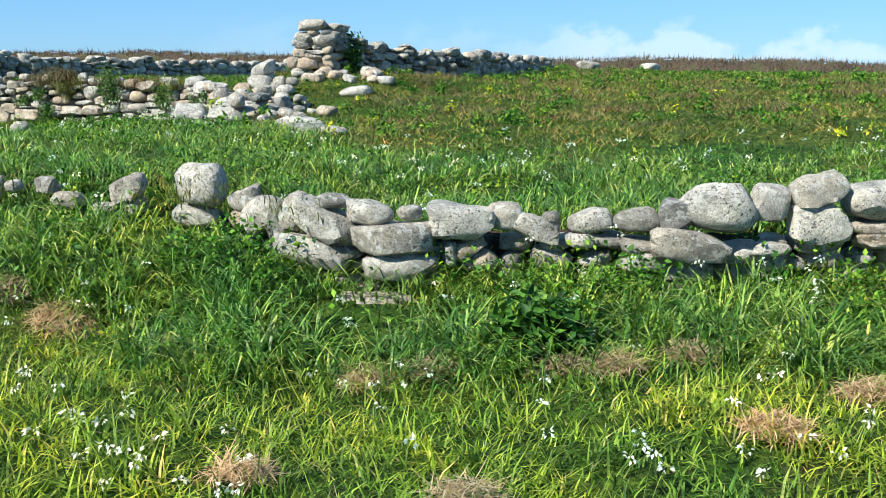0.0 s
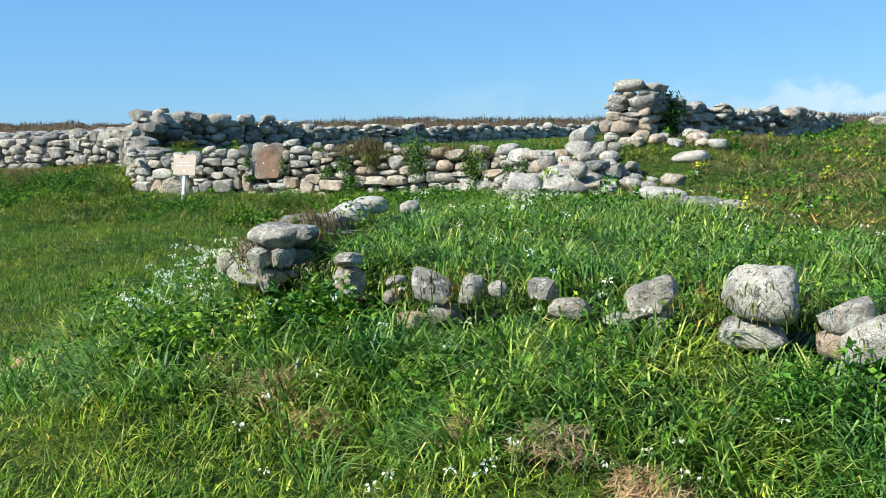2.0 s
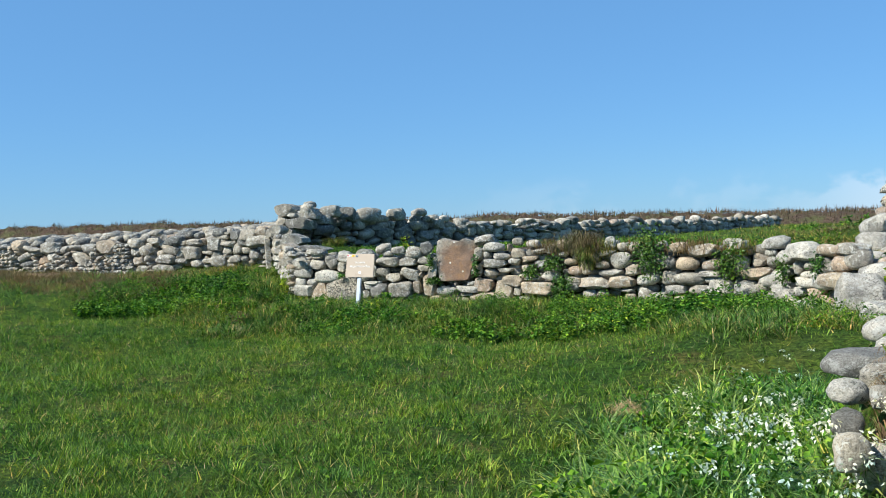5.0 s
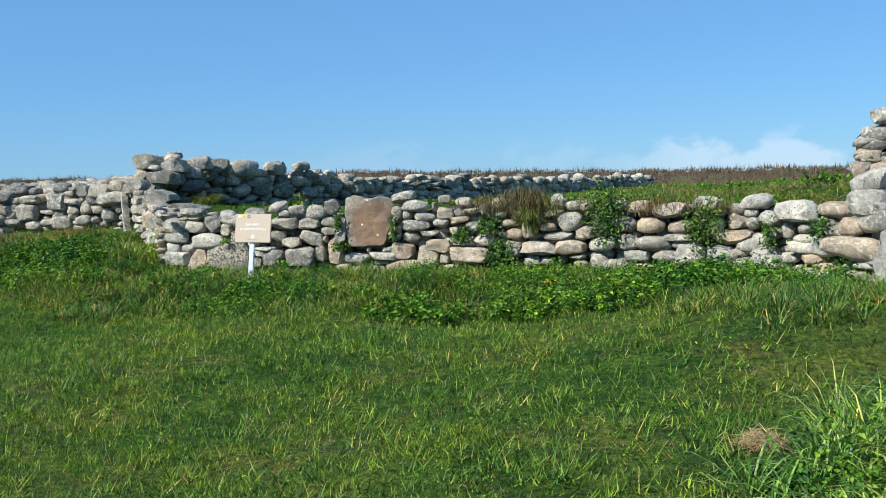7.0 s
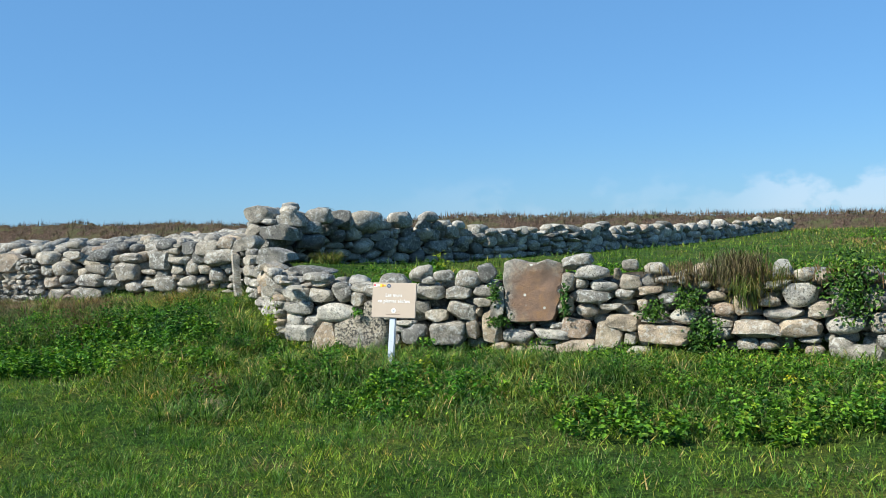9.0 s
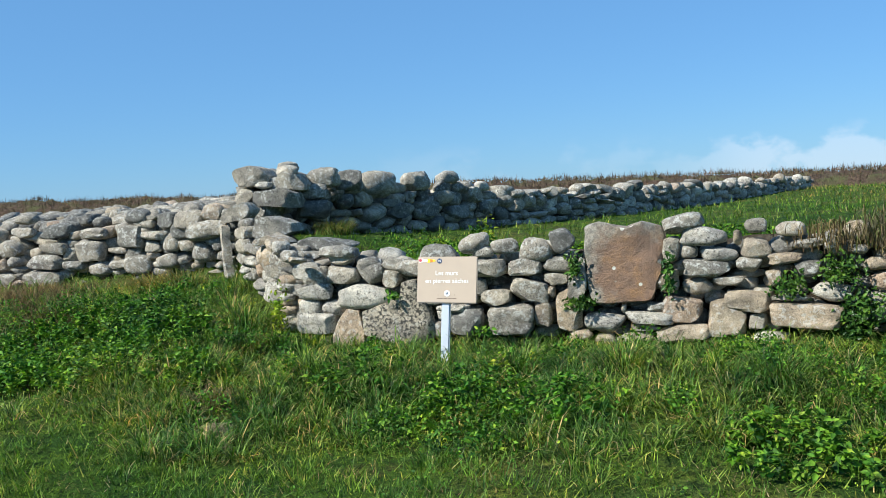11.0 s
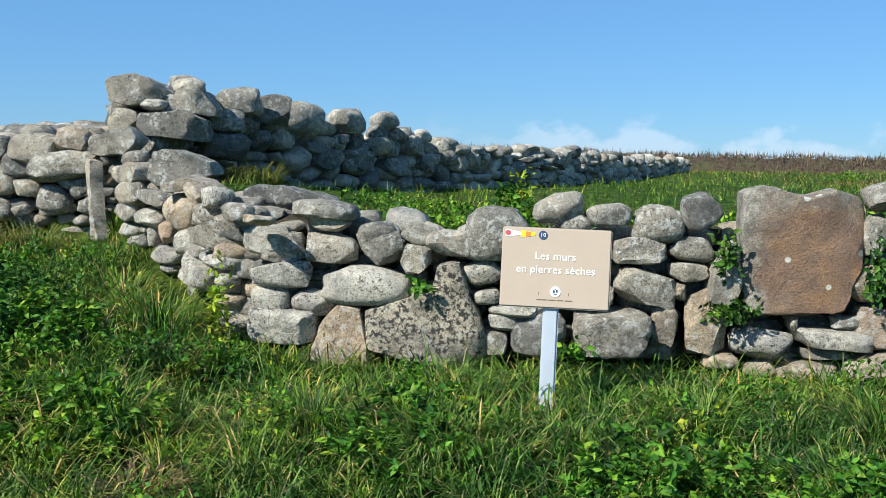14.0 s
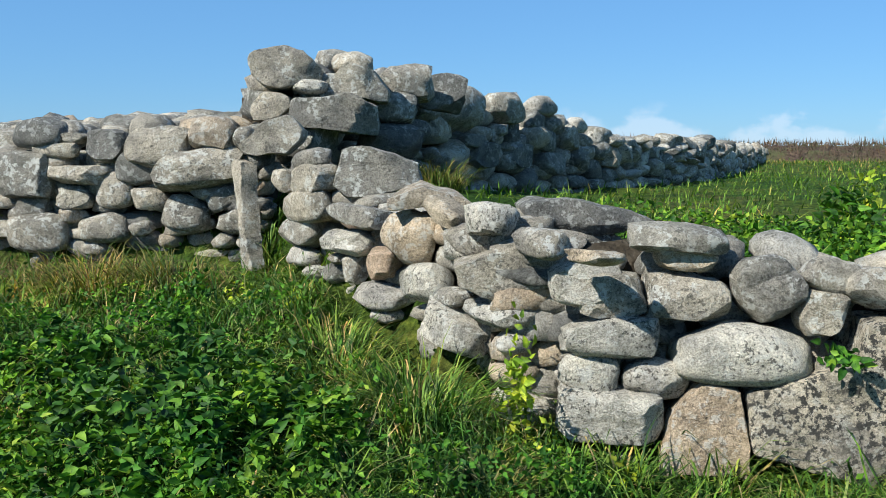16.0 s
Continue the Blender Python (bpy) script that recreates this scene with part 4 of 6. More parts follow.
# the wall that runs off to the left
WEST = Line((-40, 22.0), (-22, 19.6), (-16, 18.75), (-12.1, 18.1))
w_base = profile((0, .9), (18, .95), (25, .88), (28, .92))
w_top = profile((0, 1.4), (18, 1.48), (24, 1.48), (26, 1.45), (28, 1.5))
west = wall("long grey dry-stone field wall")
core(west, WEST, w_base, w_top, 0.2, 0.6, 0.5)
packed = Heap()
courses(west, WEST, w_base, w_top, 3, size=(0.14, 0.46), rise=(.08, .26), tints="ggggdpw", s0=0, s1=20.5, heap=packed)
courses(west, WEST, w_base, w_top, 33, size=(0.12, 0.26), rise=(.07, .14), tints="gggdw", s0=25.2, heap=packed, back=0.1, depth=0.24)
packed.close(west)
courses(west, WEST, w_base, w_top, 34, size=(0.12, 0.44), rise=(.07, .26), tints="ggggdpw", s0=20.5, s1=25.35)
set_stones(west, WEST, WEST_STONES, 31)
w_rubble = profile((17, 1.36), (18, 1.44), (24, 1.50), (28, 1.56))
core(west, WEST, w_base, w_rubble, 0.42, 2.3, 0.5, s0=17.0, s1=27.9)
packed, rr = Heap(), random.Random(36)
for i in range(900):
    s, d, w = rr.uniform(17.2, 27.8), rr.uniform(0.35, 2.2), rr.uniform(0.12, 0.38)
    x, y, t = WEST.off(s, d)
    packed.add(pose(x, y, w_rubble(s) + 0.13 * math.sin(min(d, 1.6) / 1.6 * 1.57) + rr.uniform(-0.05, 0.05), rr.uniform(-12, 12), rr.uniform(-12, 12), rr.uniform(0, 180)) @ Matrix.Diagonal((w, w * rr.uniform(0.6, 0.9), w * rr.uniform(0.35, 0.6), 1)), rr.choice("rbbaas"), rr.randrange(7), rr.choice("ggggddw"))
packed.close(west, "rubble_top", "loose grey stones heaped along the broad wall top")

# a second field wall farther off on the left
FAR = Line((-60, 36), (-30, 29.5), (-11.0, 26.5))
far_wall = wall("distant low field wall of flat grey stones")
fa_base, fa_top = profile((0, 1.0), (50, 1.0)), profile((0, 1.45), (30, 1.58), (50, 1.62))
core(far_wall, FAR, fa_base, fa_top, 0.2, 0.6, 1.0)
packed = Heap()
courses(far_wall, FAR, fa_base, fa_top, 35, size=(0.3, 0.6), rise=(.1, .18), tints="gggpd", kinds="sbba", heap=packed)
packed.close(far_wall, "field_stones", "grey field stones")

# the higher wall behind, from the pillar into the distance
corner_turn = random.Random(47)
BACK = Line((-12.15, 18.45), (-9.75, 21.4), (-7.9, 24.0), (-2.3, 36.5))
b_base = profile((0, 1.1), (4, 1.12), (22, 1.2))
b_top = profile((0, 1.95), (.6, 1.95), (.9, 1.92), (1.3, 1.84), (3.0, 1.78), (4, 1.68), (7, 1.62), (21, 1.60))
back = wall("tall dark-shaded dry-stone wall of large boulders")
core(back, BACK, b_base, b_top, 0.2, 0.55, 0.4, s0=0.4)
packed = Heap()
courses(back, BACK, b_base, b_top, 4, size=(0.16, 0.34), rise=(.09, .19), tints="gggd", s0=0.15, s1=4.4, heap=packed, back=0.08)
courses(back, BACK, b_base, b_top, 44, size=(0.22, 0.45), rise=(.1, .22), tints="ggpdw", s0=9.0, heap=packed)
packed.close(back)
courses(back, BACK, b_base, b_top, 43, size=(0.12, 0.42), rise=(.07, .24), tints="gggpd", s0=4.3, s1=9.1)
set_stones(back, BACK, BACK_STONES, 41)

# split blocks at the wall's corner, facing the field
def facing(y):
    return Line((-13.0, y), (-9.0, y))


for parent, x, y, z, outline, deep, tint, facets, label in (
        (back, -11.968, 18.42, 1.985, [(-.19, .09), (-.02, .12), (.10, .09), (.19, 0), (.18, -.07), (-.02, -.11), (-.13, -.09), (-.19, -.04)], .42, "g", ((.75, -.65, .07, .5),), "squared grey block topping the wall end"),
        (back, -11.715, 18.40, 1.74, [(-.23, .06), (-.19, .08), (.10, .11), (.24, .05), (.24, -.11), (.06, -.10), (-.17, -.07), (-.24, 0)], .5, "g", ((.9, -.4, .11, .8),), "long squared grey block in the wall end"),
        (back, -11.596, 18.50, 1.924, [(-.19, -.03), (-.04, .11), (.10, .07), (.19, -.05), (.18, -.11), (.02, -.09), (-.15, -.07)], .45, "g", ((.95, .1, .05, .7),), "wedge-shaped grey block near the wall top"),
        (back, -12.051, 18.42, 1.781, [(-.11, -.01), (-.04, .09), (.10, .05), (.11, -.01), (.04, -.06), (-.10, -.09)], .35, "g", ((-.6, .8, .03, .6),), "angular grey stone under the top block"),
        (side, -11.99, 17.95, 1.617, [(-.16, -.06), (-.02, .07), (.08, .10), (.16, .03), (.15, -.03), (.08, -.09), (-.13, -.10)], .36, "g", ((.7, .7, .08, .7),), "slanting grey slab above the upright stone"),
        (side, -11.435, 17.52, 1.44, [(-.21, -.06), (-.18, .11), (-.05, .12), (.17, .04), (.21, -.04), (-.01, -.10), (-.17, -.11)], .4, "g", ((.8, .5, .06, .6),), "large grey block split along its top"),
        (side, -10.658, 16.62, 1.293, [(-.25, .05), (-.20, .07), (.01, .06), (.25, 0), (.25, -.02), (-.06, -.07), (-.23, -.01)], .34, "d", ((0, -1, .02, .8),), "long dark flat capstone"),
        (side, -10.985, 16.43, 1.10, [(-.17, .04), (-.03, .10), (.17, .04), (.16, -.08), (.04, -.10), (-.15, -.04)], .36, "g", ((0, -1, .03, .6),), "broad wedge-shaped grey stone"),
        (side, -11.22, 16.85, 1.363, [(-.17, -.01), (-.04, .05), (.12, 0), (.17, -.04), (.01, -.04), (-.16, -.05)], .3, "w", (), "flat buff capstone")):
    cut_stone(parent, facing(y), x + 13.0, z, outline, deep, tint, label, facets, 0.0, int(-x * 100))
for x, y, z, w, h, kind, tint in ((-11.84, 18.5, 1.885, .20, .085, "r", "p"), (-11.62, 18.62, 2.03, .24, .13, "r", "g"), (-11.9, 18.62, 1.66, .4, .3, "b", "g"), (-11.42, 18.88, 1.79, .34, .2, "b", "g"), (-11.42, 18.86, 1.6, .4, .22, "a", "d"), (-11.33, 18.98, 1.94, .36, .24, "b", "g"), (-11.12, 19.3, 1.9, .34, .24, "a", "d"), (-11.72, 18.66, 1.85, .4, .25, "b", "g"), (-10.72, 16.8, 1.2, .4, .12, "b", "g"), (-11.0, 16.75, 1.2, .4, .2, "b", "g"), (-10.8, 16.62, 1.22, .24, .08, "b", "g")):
    put_stone(back if y > 18 else side, x, y, z, w, w * 0.9, h, corner_turn.uniform(-12, 12), corner_turn.uniform(-5, 5), kind, tint, True, corner_turn)

# the ruined gable
RUIN = Line((-2.5, 15.72), (-1.85, 15.72), (0.6, 18.6), (3.3, 28.9))
ru_base = profile((0, 1.1), (.6, 1.2), (3, 1.3), (16, 1.35))
ru_top = profile((0, 1.95), (.6, 2.0), (1.0, 1.95), (1.4, 1.82), (4.3, 1.7), (8, 1.66), (16, 1.62))
ruin = wall("crumbling ruined wall end of stacked granite blocks")
core(ruin, RUIN, ru_base, ru_top, 0.2, 0.5, 0.3, s0=0.1)
packed = Heap()
courses(ruin, RUIN, ru_base, ru_top, 5, size=(0.12, 0.28), rise=(0.07, 0.14), tints="ggwwp", s1=1.2, heap=packed, back=0.08)
courses(ruin, RUIN, ru_base, ru_top, 54, size=(0.2, 0.42), rise=(0.1, 0.2), tints="ggdw", s0=4.2, heap=packed)
packed.close(ruin)
courses(ruin, RUIN, ru_base, ru_top, 53, size=(0.12, 0.36), rise=(0.06, 0.2), tints="ggwd", s0=1.2, s1=4.3)
set_stones(ruin, RUIN, RUIN_STONES, 51, lambda s: False)

# the overgrown wall footing beside the path
FOOT = Line((-3.9, 9.0), (-3.92, 7.0), (-3.95, 5.85), (-3.4, 5.5), (-2.9, 5.35), (-1.5, 5.15), (-.75, 4.66), (-.3, 4.5), (.3, 4.6), (1.2, 4.45), (3.2, 4.7))
fo_base = profile((0, .3), (4, .35), (7, .30), (10, .3))
fo_top = profile((0, .55), (2.2, .6), (2.5, .74), (3.2, .74), (4, .66), (6, .62), (7, .62), (9, .60), (10, .5))
foot = wall("overgrown footing of a ruined stone wall")
core(foot, FOOT, fo_base, fo_top, 0.2, 0.45, s0=2.2, s1=9.6)
packed = Heap()
courses(foot, FOOT, fo_base, fo_top, 6, size=(.1, .24), rise=(.06, .13), tints="ggpw", heap=packed, back=0.1, depth=0.24, s0=6.1)
packed.close(foot)
set_stones(foot, FOOT, FOOT_STONES, 61)
corner = random.Random(63)
for x, y, z, w, h, turn, kind, tint in ((-3.82, 7.7, .99, .28, .13, 5, "r", "p"), (-3.56, 7.9, .95, .16, .12, 30, "r", "g"), (-3.98, 7.02, .93, .46, .13, -6, "s", "d"),
                                        (-3.98, 6.8, .90, .24, .12, -15, "s", "g"), (-4.17, 6.55, .90, .15, .09, 40, "r", "p"), (-4.05, 6.5, .89, .12, .09, 10, "b", "g"), (-4.19, 6.4, .82, .11, .10, -20, "r", "g"),
                                        (-3.93, 6.05, .865, .23, .11, -12, "a", "p"), (-4.0, 6.0, .745, .25, .15, 14, "a", "p"), (-3.69, 6.03, .82, .13, .12, 8, "b", "g"), (-3.79, 5.99, .74, .18, .07, -9, "s", "w"),
                                        (-4.21, 6.14, .78, .12, .13, 25, "r", "g"), (-4.1, 6.25, .70, .2, .2, 25, "b", "g"), (-3.9, 6.3, .80, .36, .2, 12, "b", "d"), (-3.82, 6.9, .82, .4, .16, 0, "s", "g"), (-3.9, 5.96, .79, .07, .05, 0, "r", "w")):
    put_stone(foot, x, y, z, w, w * 0.85, h, turn, corner.uniform(-6, 6), kind, tint, True, corner)

# single stones in the grass
r = random.Random(90)
for x, y, w, h, tint in ((-1.3, 14.1, .5, .16, "p"), (-1.72, 11.3, .62, .2, "p"), (-1.4, 9.6, .5, .12, "g"), (-1.1, 9.5, .3, .1, "g"), (-1.55, 12.6, .3, .18, "w"), (-1.2, 15.2, .25, .16, "w"),
                         (-3.84, 7.26, .28, .2, "p"), (2.2, 26.0, .8, .3, "p"), (4.6, 30, .9, .35, "g"), (6.4, 29.5, .7, .3, "p"), (-.9, 14.9, .3, .16, "p")):
    rock = put_stone(None, x, y, float(land(x, y)) + h * 0.32, w, w * 0.75, h, r.uniform(-40, 40), r.uniform(-6, 6), "r", tint, True, r, "loose_stone")
    tagged(rock, "weathered grey granite boulder lying in the grass", "boulder", "loose stones in the grass")

for cx, cy, sx, sy, count, tints in ((-1.7, 15.3, .55, .3, 16, "wpw"), (-2.6, 14.0, .5, .35, 14, "pgw"), (-2.15, 13.0, .2, .5, 9, "gp"), (-3.4, 13.1, .25, .5, 10, "pg")):
    for i in range(count):
        x, y, w = cx + r.gauss(0, sx), cy + r.gauss(0, sy), r.uniform(.12, .30)
        rock = put_stone(None, x, y, float(land(x, y)) + w * 0.2, w, w * 0.8, w * 0.62, r.uniform(-80, 80), r.uniform(-15, 15), r.choice("bar"), r.choice(tints), False, r, "fallen_stone")
        tagged(rock, "fallen pale stone from the ruined wall", "stone", "fallen stones by the ruin")
capstone = put_stone(None, -3.80, 6.1, .95, .34, .32, .13, 8, 3, "s", "g", True, r, "capstone")
tagged(capstone, "long flat grey capstone on the footing corner", "boulder")


# ---------------------------------------------------------------- plants
PATH = [(0, 0), (-1.3, .8), (-3.2, 2.1), (-4.2, 2.7), (-6.1, 4.9), (-7.2, 6.9), (-8.6, 9.3), (-10.1, 11.6), (-11.3, 13.3)]
FOOT_LINE = [(-3.9, 8.5), (-3.95, 5.85), (-2.9, 5.35), (-1.5, 5.15), (-.75, 4.66), (.3, 4.6), (1.2, 4.45), (5, 4.9)]
FRONT_LINE = [(-11.5, 17.2), (-11.05, 16.28), (-8.4, 15.98), (-7.5, 15.84), (-5.6, 15.34), (-3.9, 14.66), (-2.6, 11.75)]
WEST_LINE = [(-40, 22.0), (-22, 19.6), (-16, 18.75), (-12.1, 18.1), (-11.5, 17.2)]


def scatter(count, x0, x1, y0, y1, chance):
    """Random places in a rectangle, thinned by a chance function."""
    x, y = rng.uniform(x0, x1, count), rng.uniform(y0, y1, count)
    keep = rng.random(count) < chance(x, y)
    return x[keep], y[keep]


def patchy(x, y, size, seed, lo, hi):
    return np.clip((lump(x, y, size, seed) - lo) / (hi - lo), 0, 1)


def blades(x, y, z, length, width, lean, seg=3, turn=None, start=(0.05, 0.35)):
    """Arching blades: arrays of triangles. lean: how far over each one falls, 0 to 1.5."""
    n = len(x)
    a = rng.uniform(0, 2 * np.pi, n) if turn is None else turn
    dx, dy = np.cos(a), np.sin(a)
    v = np.empty((n, 2 * seg + 1, 3))
    px, py, pz = x.copy(), y.copy(), z - 0.02
    tilt = rng.uniform(*start, n)
    for i in range(seg + 1):
        wide = width * (1 - (i / seg) ** 2 * 0.75) * 0.5
        if i < seg:
            v[:, 2 * i] = np.stack([px - dy * wide, py + dx * wide, pz], -1)
            v[:, 2 * i + 1] = np.stack([px + dy * wide, py - dx * wide, pz], -1)
        else:
            v[:, 2 * i] = np.stack([px, py, pz], -1)
        step = length / seg
        px, py, pz = px + dx * np.sin(tilt) * step, py + dy * np.sin(tilt) * step, pz + np.cos(tilt) * step
        tilt = tilt + lean * (0.6 + 0.8 * i) * 1.1 / seg
    t = []
    for i in range(seg - 1):
        t += [(2 * i, 2 * i + 1, 2 * i + 3), (2 * i, 2 * i + 3, 2 * i + 2)]
    t.append((2 * seg - 2, 2 * seg - 1, 2 * seg))
    f = np.array(t)[None] + (np.arange(n) * (2 * seg + 1))[:, None, None]
    return v.reshape(-1, 3), f.reshape(-1, 3)


def spikes(x, y, z, length, width, lean, turn=None):
    """Short straight blades, one long triangle each. lean: degrees of tilt in radians."""
    n = len(x)
    a = rng.uniform(0, 2 * np.pi, n) if turn is None else turn
    b = rng.uniform(0, 2 * np.pi, n)
    foot = np.stack([x, y, z - 0.015], -1)
    side = np.stack([np.cos(b), np.sin(b), np.zeros(n)], -1) * (width * 0.5)[:, None]
    tip = foot + np.stack([np.cos(a) * np.sin(lean), np.sin(a) * np.sin(lean), np.cos(lean)], -1) * length[:, None]
    v = np.stack([foot - side, foot + side, tip], 1)
    return v.reshape(-1, 3), np.arange(3 * n).reshape(-1, 3)


def leaves(x, y, z, size, up=1.0, face=None, heading=None, small=False):
    """Pointed leaves folded along the midrib, mostly facing up (or along face); small ones have two faces."""
    n = len(x)
    nrm = rng.normal(0, 0.8, (n, 3))
    nrm += np.array((0, 0, up)) if face is None else np.asarray(face)
    nrm /= np.linalg.norm(nrm, axis=1)[:, None]
    d = rng.normal(0, 1, (n, 3)) if heading is None else heading + rng.normal(0, 0.25, (n, 3))
    d -= nrm * (d * nrm).sum(1)[:, None]
    d /= np.linalg.norm(d, axis=1)[:, None]
    b = np.cross(nrm, d)
    c = np.stack([x, y, z], -1)
    s = size[:, None]
    if small:
        v = np.stack([c, c + s * (0.42 * d + 0.30 * b + 0.12 * nrm), c + s * (1.0 * d - 0.10 * nrm), c + s * (0.42 * d - 0.30 * b + 0.12 * nrm)], 1)
        t = np.array([(0, 1, 2), (0, 2, 3)])
    else:
        v = np.stack([c, c + s * (0.30 * d + 0.30 * b + 0.10 * nrm), c + s * (0.70 * d + 0.20 * b + 0.04 * nrm), c + s * (1.05 * d - 0.16 * nrm),
                      c + s * (0.70 * d - 0.20 * b + 0.04 * nrm), c + s * (0.30 * d - 0.30 * b + 0.10 * nrm)], 1)
        t = np.array([(0, 1, 2), (0, 2, 3), (0, 3, 4), (0, 4, 5)])
    f = t[None] + (np.arange(n) * v.shape[1])[:, None, None]
    return v.reshape(-1, 3), f.reshape(-1, 3)


def join(*pairs):
    v, f, n = [], [], 0
    for a, b in pairs:
        v.append(a)
        f.append(b + n)
        n += len(a)
    return np.concatenate(v), np.concatenate(f)


def stuff(name, pair, material, label, category, smooth=True):
    return tagged(new(name, tri_mesh(name, pair[0], pair[1], [material], smooth)), label, category, kind="stuff")


def bank(x, y):
    """1 along the foot of the front wall and the left wall, 0 out in the field."""
    low = high_side(x, y) < 0
    d = np.minimum(distance_to(FRONT_LINE, x, y), distance_to(WEST_LINE[2:], x, y))
    return low * np.clip((2.3 + 0.5 * lump(x, y, 0.8) - d) / 0.9, 0, 1)


def clearing(x, y):
    """0 where the footing's face stands free down to the sand, 1 elsewhere."""
    return np.clip((np.hypot((x + 0.38) / 0.62, (y - 4.22) / 0.42) - 0.55) / 0.45, 0.04, 1)


def flank(x, y):
    """1 on the overgrown slope in front of the footing."""
    low = high_side(x, y) < 0
    return low * np.clip((1.05 + 0.25 * lump(x, y, 0.5) + 0.25 * (x < -3.9) - distance_to(FOOT_LINE, x, y)) / 0.3, 0, 1) * clearing(x, y)


def mound(x, y):
    """1 on top of the footing's platform."""
    return (high_side(x, y) > 0) * (y < 12) * np.clip((3.2 - distance_to(FOOT_LINE, x, y)) / 1.5, 0, 1)


def near(x, y, r0):
    d = distance_to(PATH, x, y)
    return 1 / (1 + (d / r0) ** 2)


# field grass
def field_grass():
    x, y = scatter(2600000, -17, 6, 1.2, 17.0, lambda x, y: (high_side(x, y) < 0) * near(x, y, 3.4) * (1 - 0.6 * patchy(x, y, 0.42, 81, .42, .6)) * (0.45 + 0.55 * patchy(x, y, 0.28, 1, -.6, .3)) * (1 - 0.75 * bank(x, y)) * (1 - 0.7 * flank(x, y)) * np.clip(1 - 0.7 * (x + 4.5) / 2, 0.3, 1) * 0.5)
    d = distance_to(PATH, x, y)
    n = len(x)
    tall = 0.5 + 0.4 * patchy(x, y, 0.45, 3, -.3, .5) + 0.8 * patchy(x, y, 0.12, 9, -.1, .6) + 0.4 * np.clip((x + 5.0) / 2.0, 0, 1)
    return spikes(x, y, land(x, y), rng.uniform(0.04, 0.11, n) * tall, rng.uniform(0.006, 0.011, n) * (1 + d * 0.08), rng.uniform(0.35, 1.4, n))


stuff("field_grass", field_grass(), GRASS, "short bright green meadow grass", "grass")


def meadow_grass():
    """Lush pale blades where the walk begins."""
    x, y = scatter(120000, -6, 5, 1.4, 5.2, lambda x, y: (high_side(x, y) < 0) * np.clip((x + 5.5) / 2.5, 0, 1) * (0.45 + 0.55 * patchy(x, y, 0.3, 51, -.5, .3)) * (1 - 0.85 * flank(x, y)) * clearing(x, y))
    n = len(x)
    tall = 0.5 + 0.4 * patchy(x, y, 0.4, 52, -.3, .5) + 0.5 * patchy(x, y, 0.13, 53, -.1, .6)
    return blades(x, y, land(x, y), rng.uniform(0.07, 0.2, n) * tall, rng.uniform(0.005, 0.0095, n), rng.uniform(0.9, 2.6, n), 2, None, (0.3, 1.3))


stuff("meadow_grass", meadow_grass(), MEADOW, "lush yellow-green meadow grass by the footing", "grass")


def pale_tufts():
    x, y = scatter(120000, -14, -3, 3, 15.5, lambda x, y: (high_side(x, y) < 0) * near(x, y, 3.5) * patchy(x, y, 0.55, 61, -.1, .5) * (1 - 0.7 * bank(x, y)))
    n = len(x)
    return spikes(x, y, land(x, y), rng.uniform(0.04, 0.10, n), rng.uniform(0.005, 0.009, n), rng.uniform(0.1, 1.2, n))


def dead_patches():
    x, y = scatter(200000, -14, 4, 2, 15.5, lambda x, y: (high_side(x, y) < 0) * near(x, y, 5) * patchy(x, y, 0.42, 81, .28, .6) * 0.65)
    n = len(x)
    return spikes(x, y, land(x, y), rng.uniform(0.03, 0.09, n), rng.uniform(0.004, 0.007, n), rng.uniform(0.6, 1.5, n))


stuff("dead_grass", dead_patches(), STRAW, "small worn patches of dead grass", "dry grass")
stuff("pale_grass", pale_tufts(), GRASS, "paler yellowish patches in the grass", "grass")


def foot_grass():
    """Grass growing right up to the stones."""
    line = WEST_LINE[2:] + FRONT_LINE[1:]
    x, y = scatter(250000, -16, -2.2, 11.5, 19, lambda x, y: (high_side(x, y) < 0.1) * np.clip((0.75 - distance_to(line, x, y)) / 0.4, 0, 1) * np.clip(1 - (-12.6 - x) * 1.5, 0.12, 1) * (0.3 + 0.7 * patchy(x, y, 0.3, 91, -.4, .3)))
    n = len(x)
    return blades(x, y, land(x, y), rng.uniform(0.05, 0.16, n), rng.uniform(0.006, 0.011, n), rng.uniform(0.9, 2.4, n), 2, None, (0.3, 1.2))


stuff("foot_grass", foot_grass(), GRASS, "grass growing up against the wall foot", "grass")


def hill_grass():
    x, y = scatter(260000, -3.5, 12, 8.5, 26, lambda x, y: (high_side(x, y) > 0) * (0.25 + 0.75 * patchy(x, y, 0.45, 95, -.4, .3)))
    n = len(x)
    return spikes(x, y, land(x, y), rng.uniform(0.05, 0.17, n) * (0.6 + 0.7 * patchy(x, y, 0.35, 96, -.3, .5)), rng.uniform(0.014, 0.026, n), rng.uniform(0.8, 1.5, n))


def brown_patches():
    """Dead stalks and bare places on the slope."""
    x, y = scatter(170000, -3.2, 12, 10, 27, lambda x, y: (high_side(x, y) > 0) * patchy(x, y, 0.75, 97, .12, .5) * 0.8)
    n = len(x)
    return spikes(x, y, land(x, y) + 0.02, rng.uniform(0.05, 0.16, n), rng.uniform(0.012, 0.022, n), rng.uniform(0.7, 1.5, n))


stuff("hill_grass", hill_grass(), HILL, "olive rough grass on the slope", "grass")
stuff("dead_stalks", brown_patches(), DEAD, "brown patches of dead stalks on the slope", "dry grass")


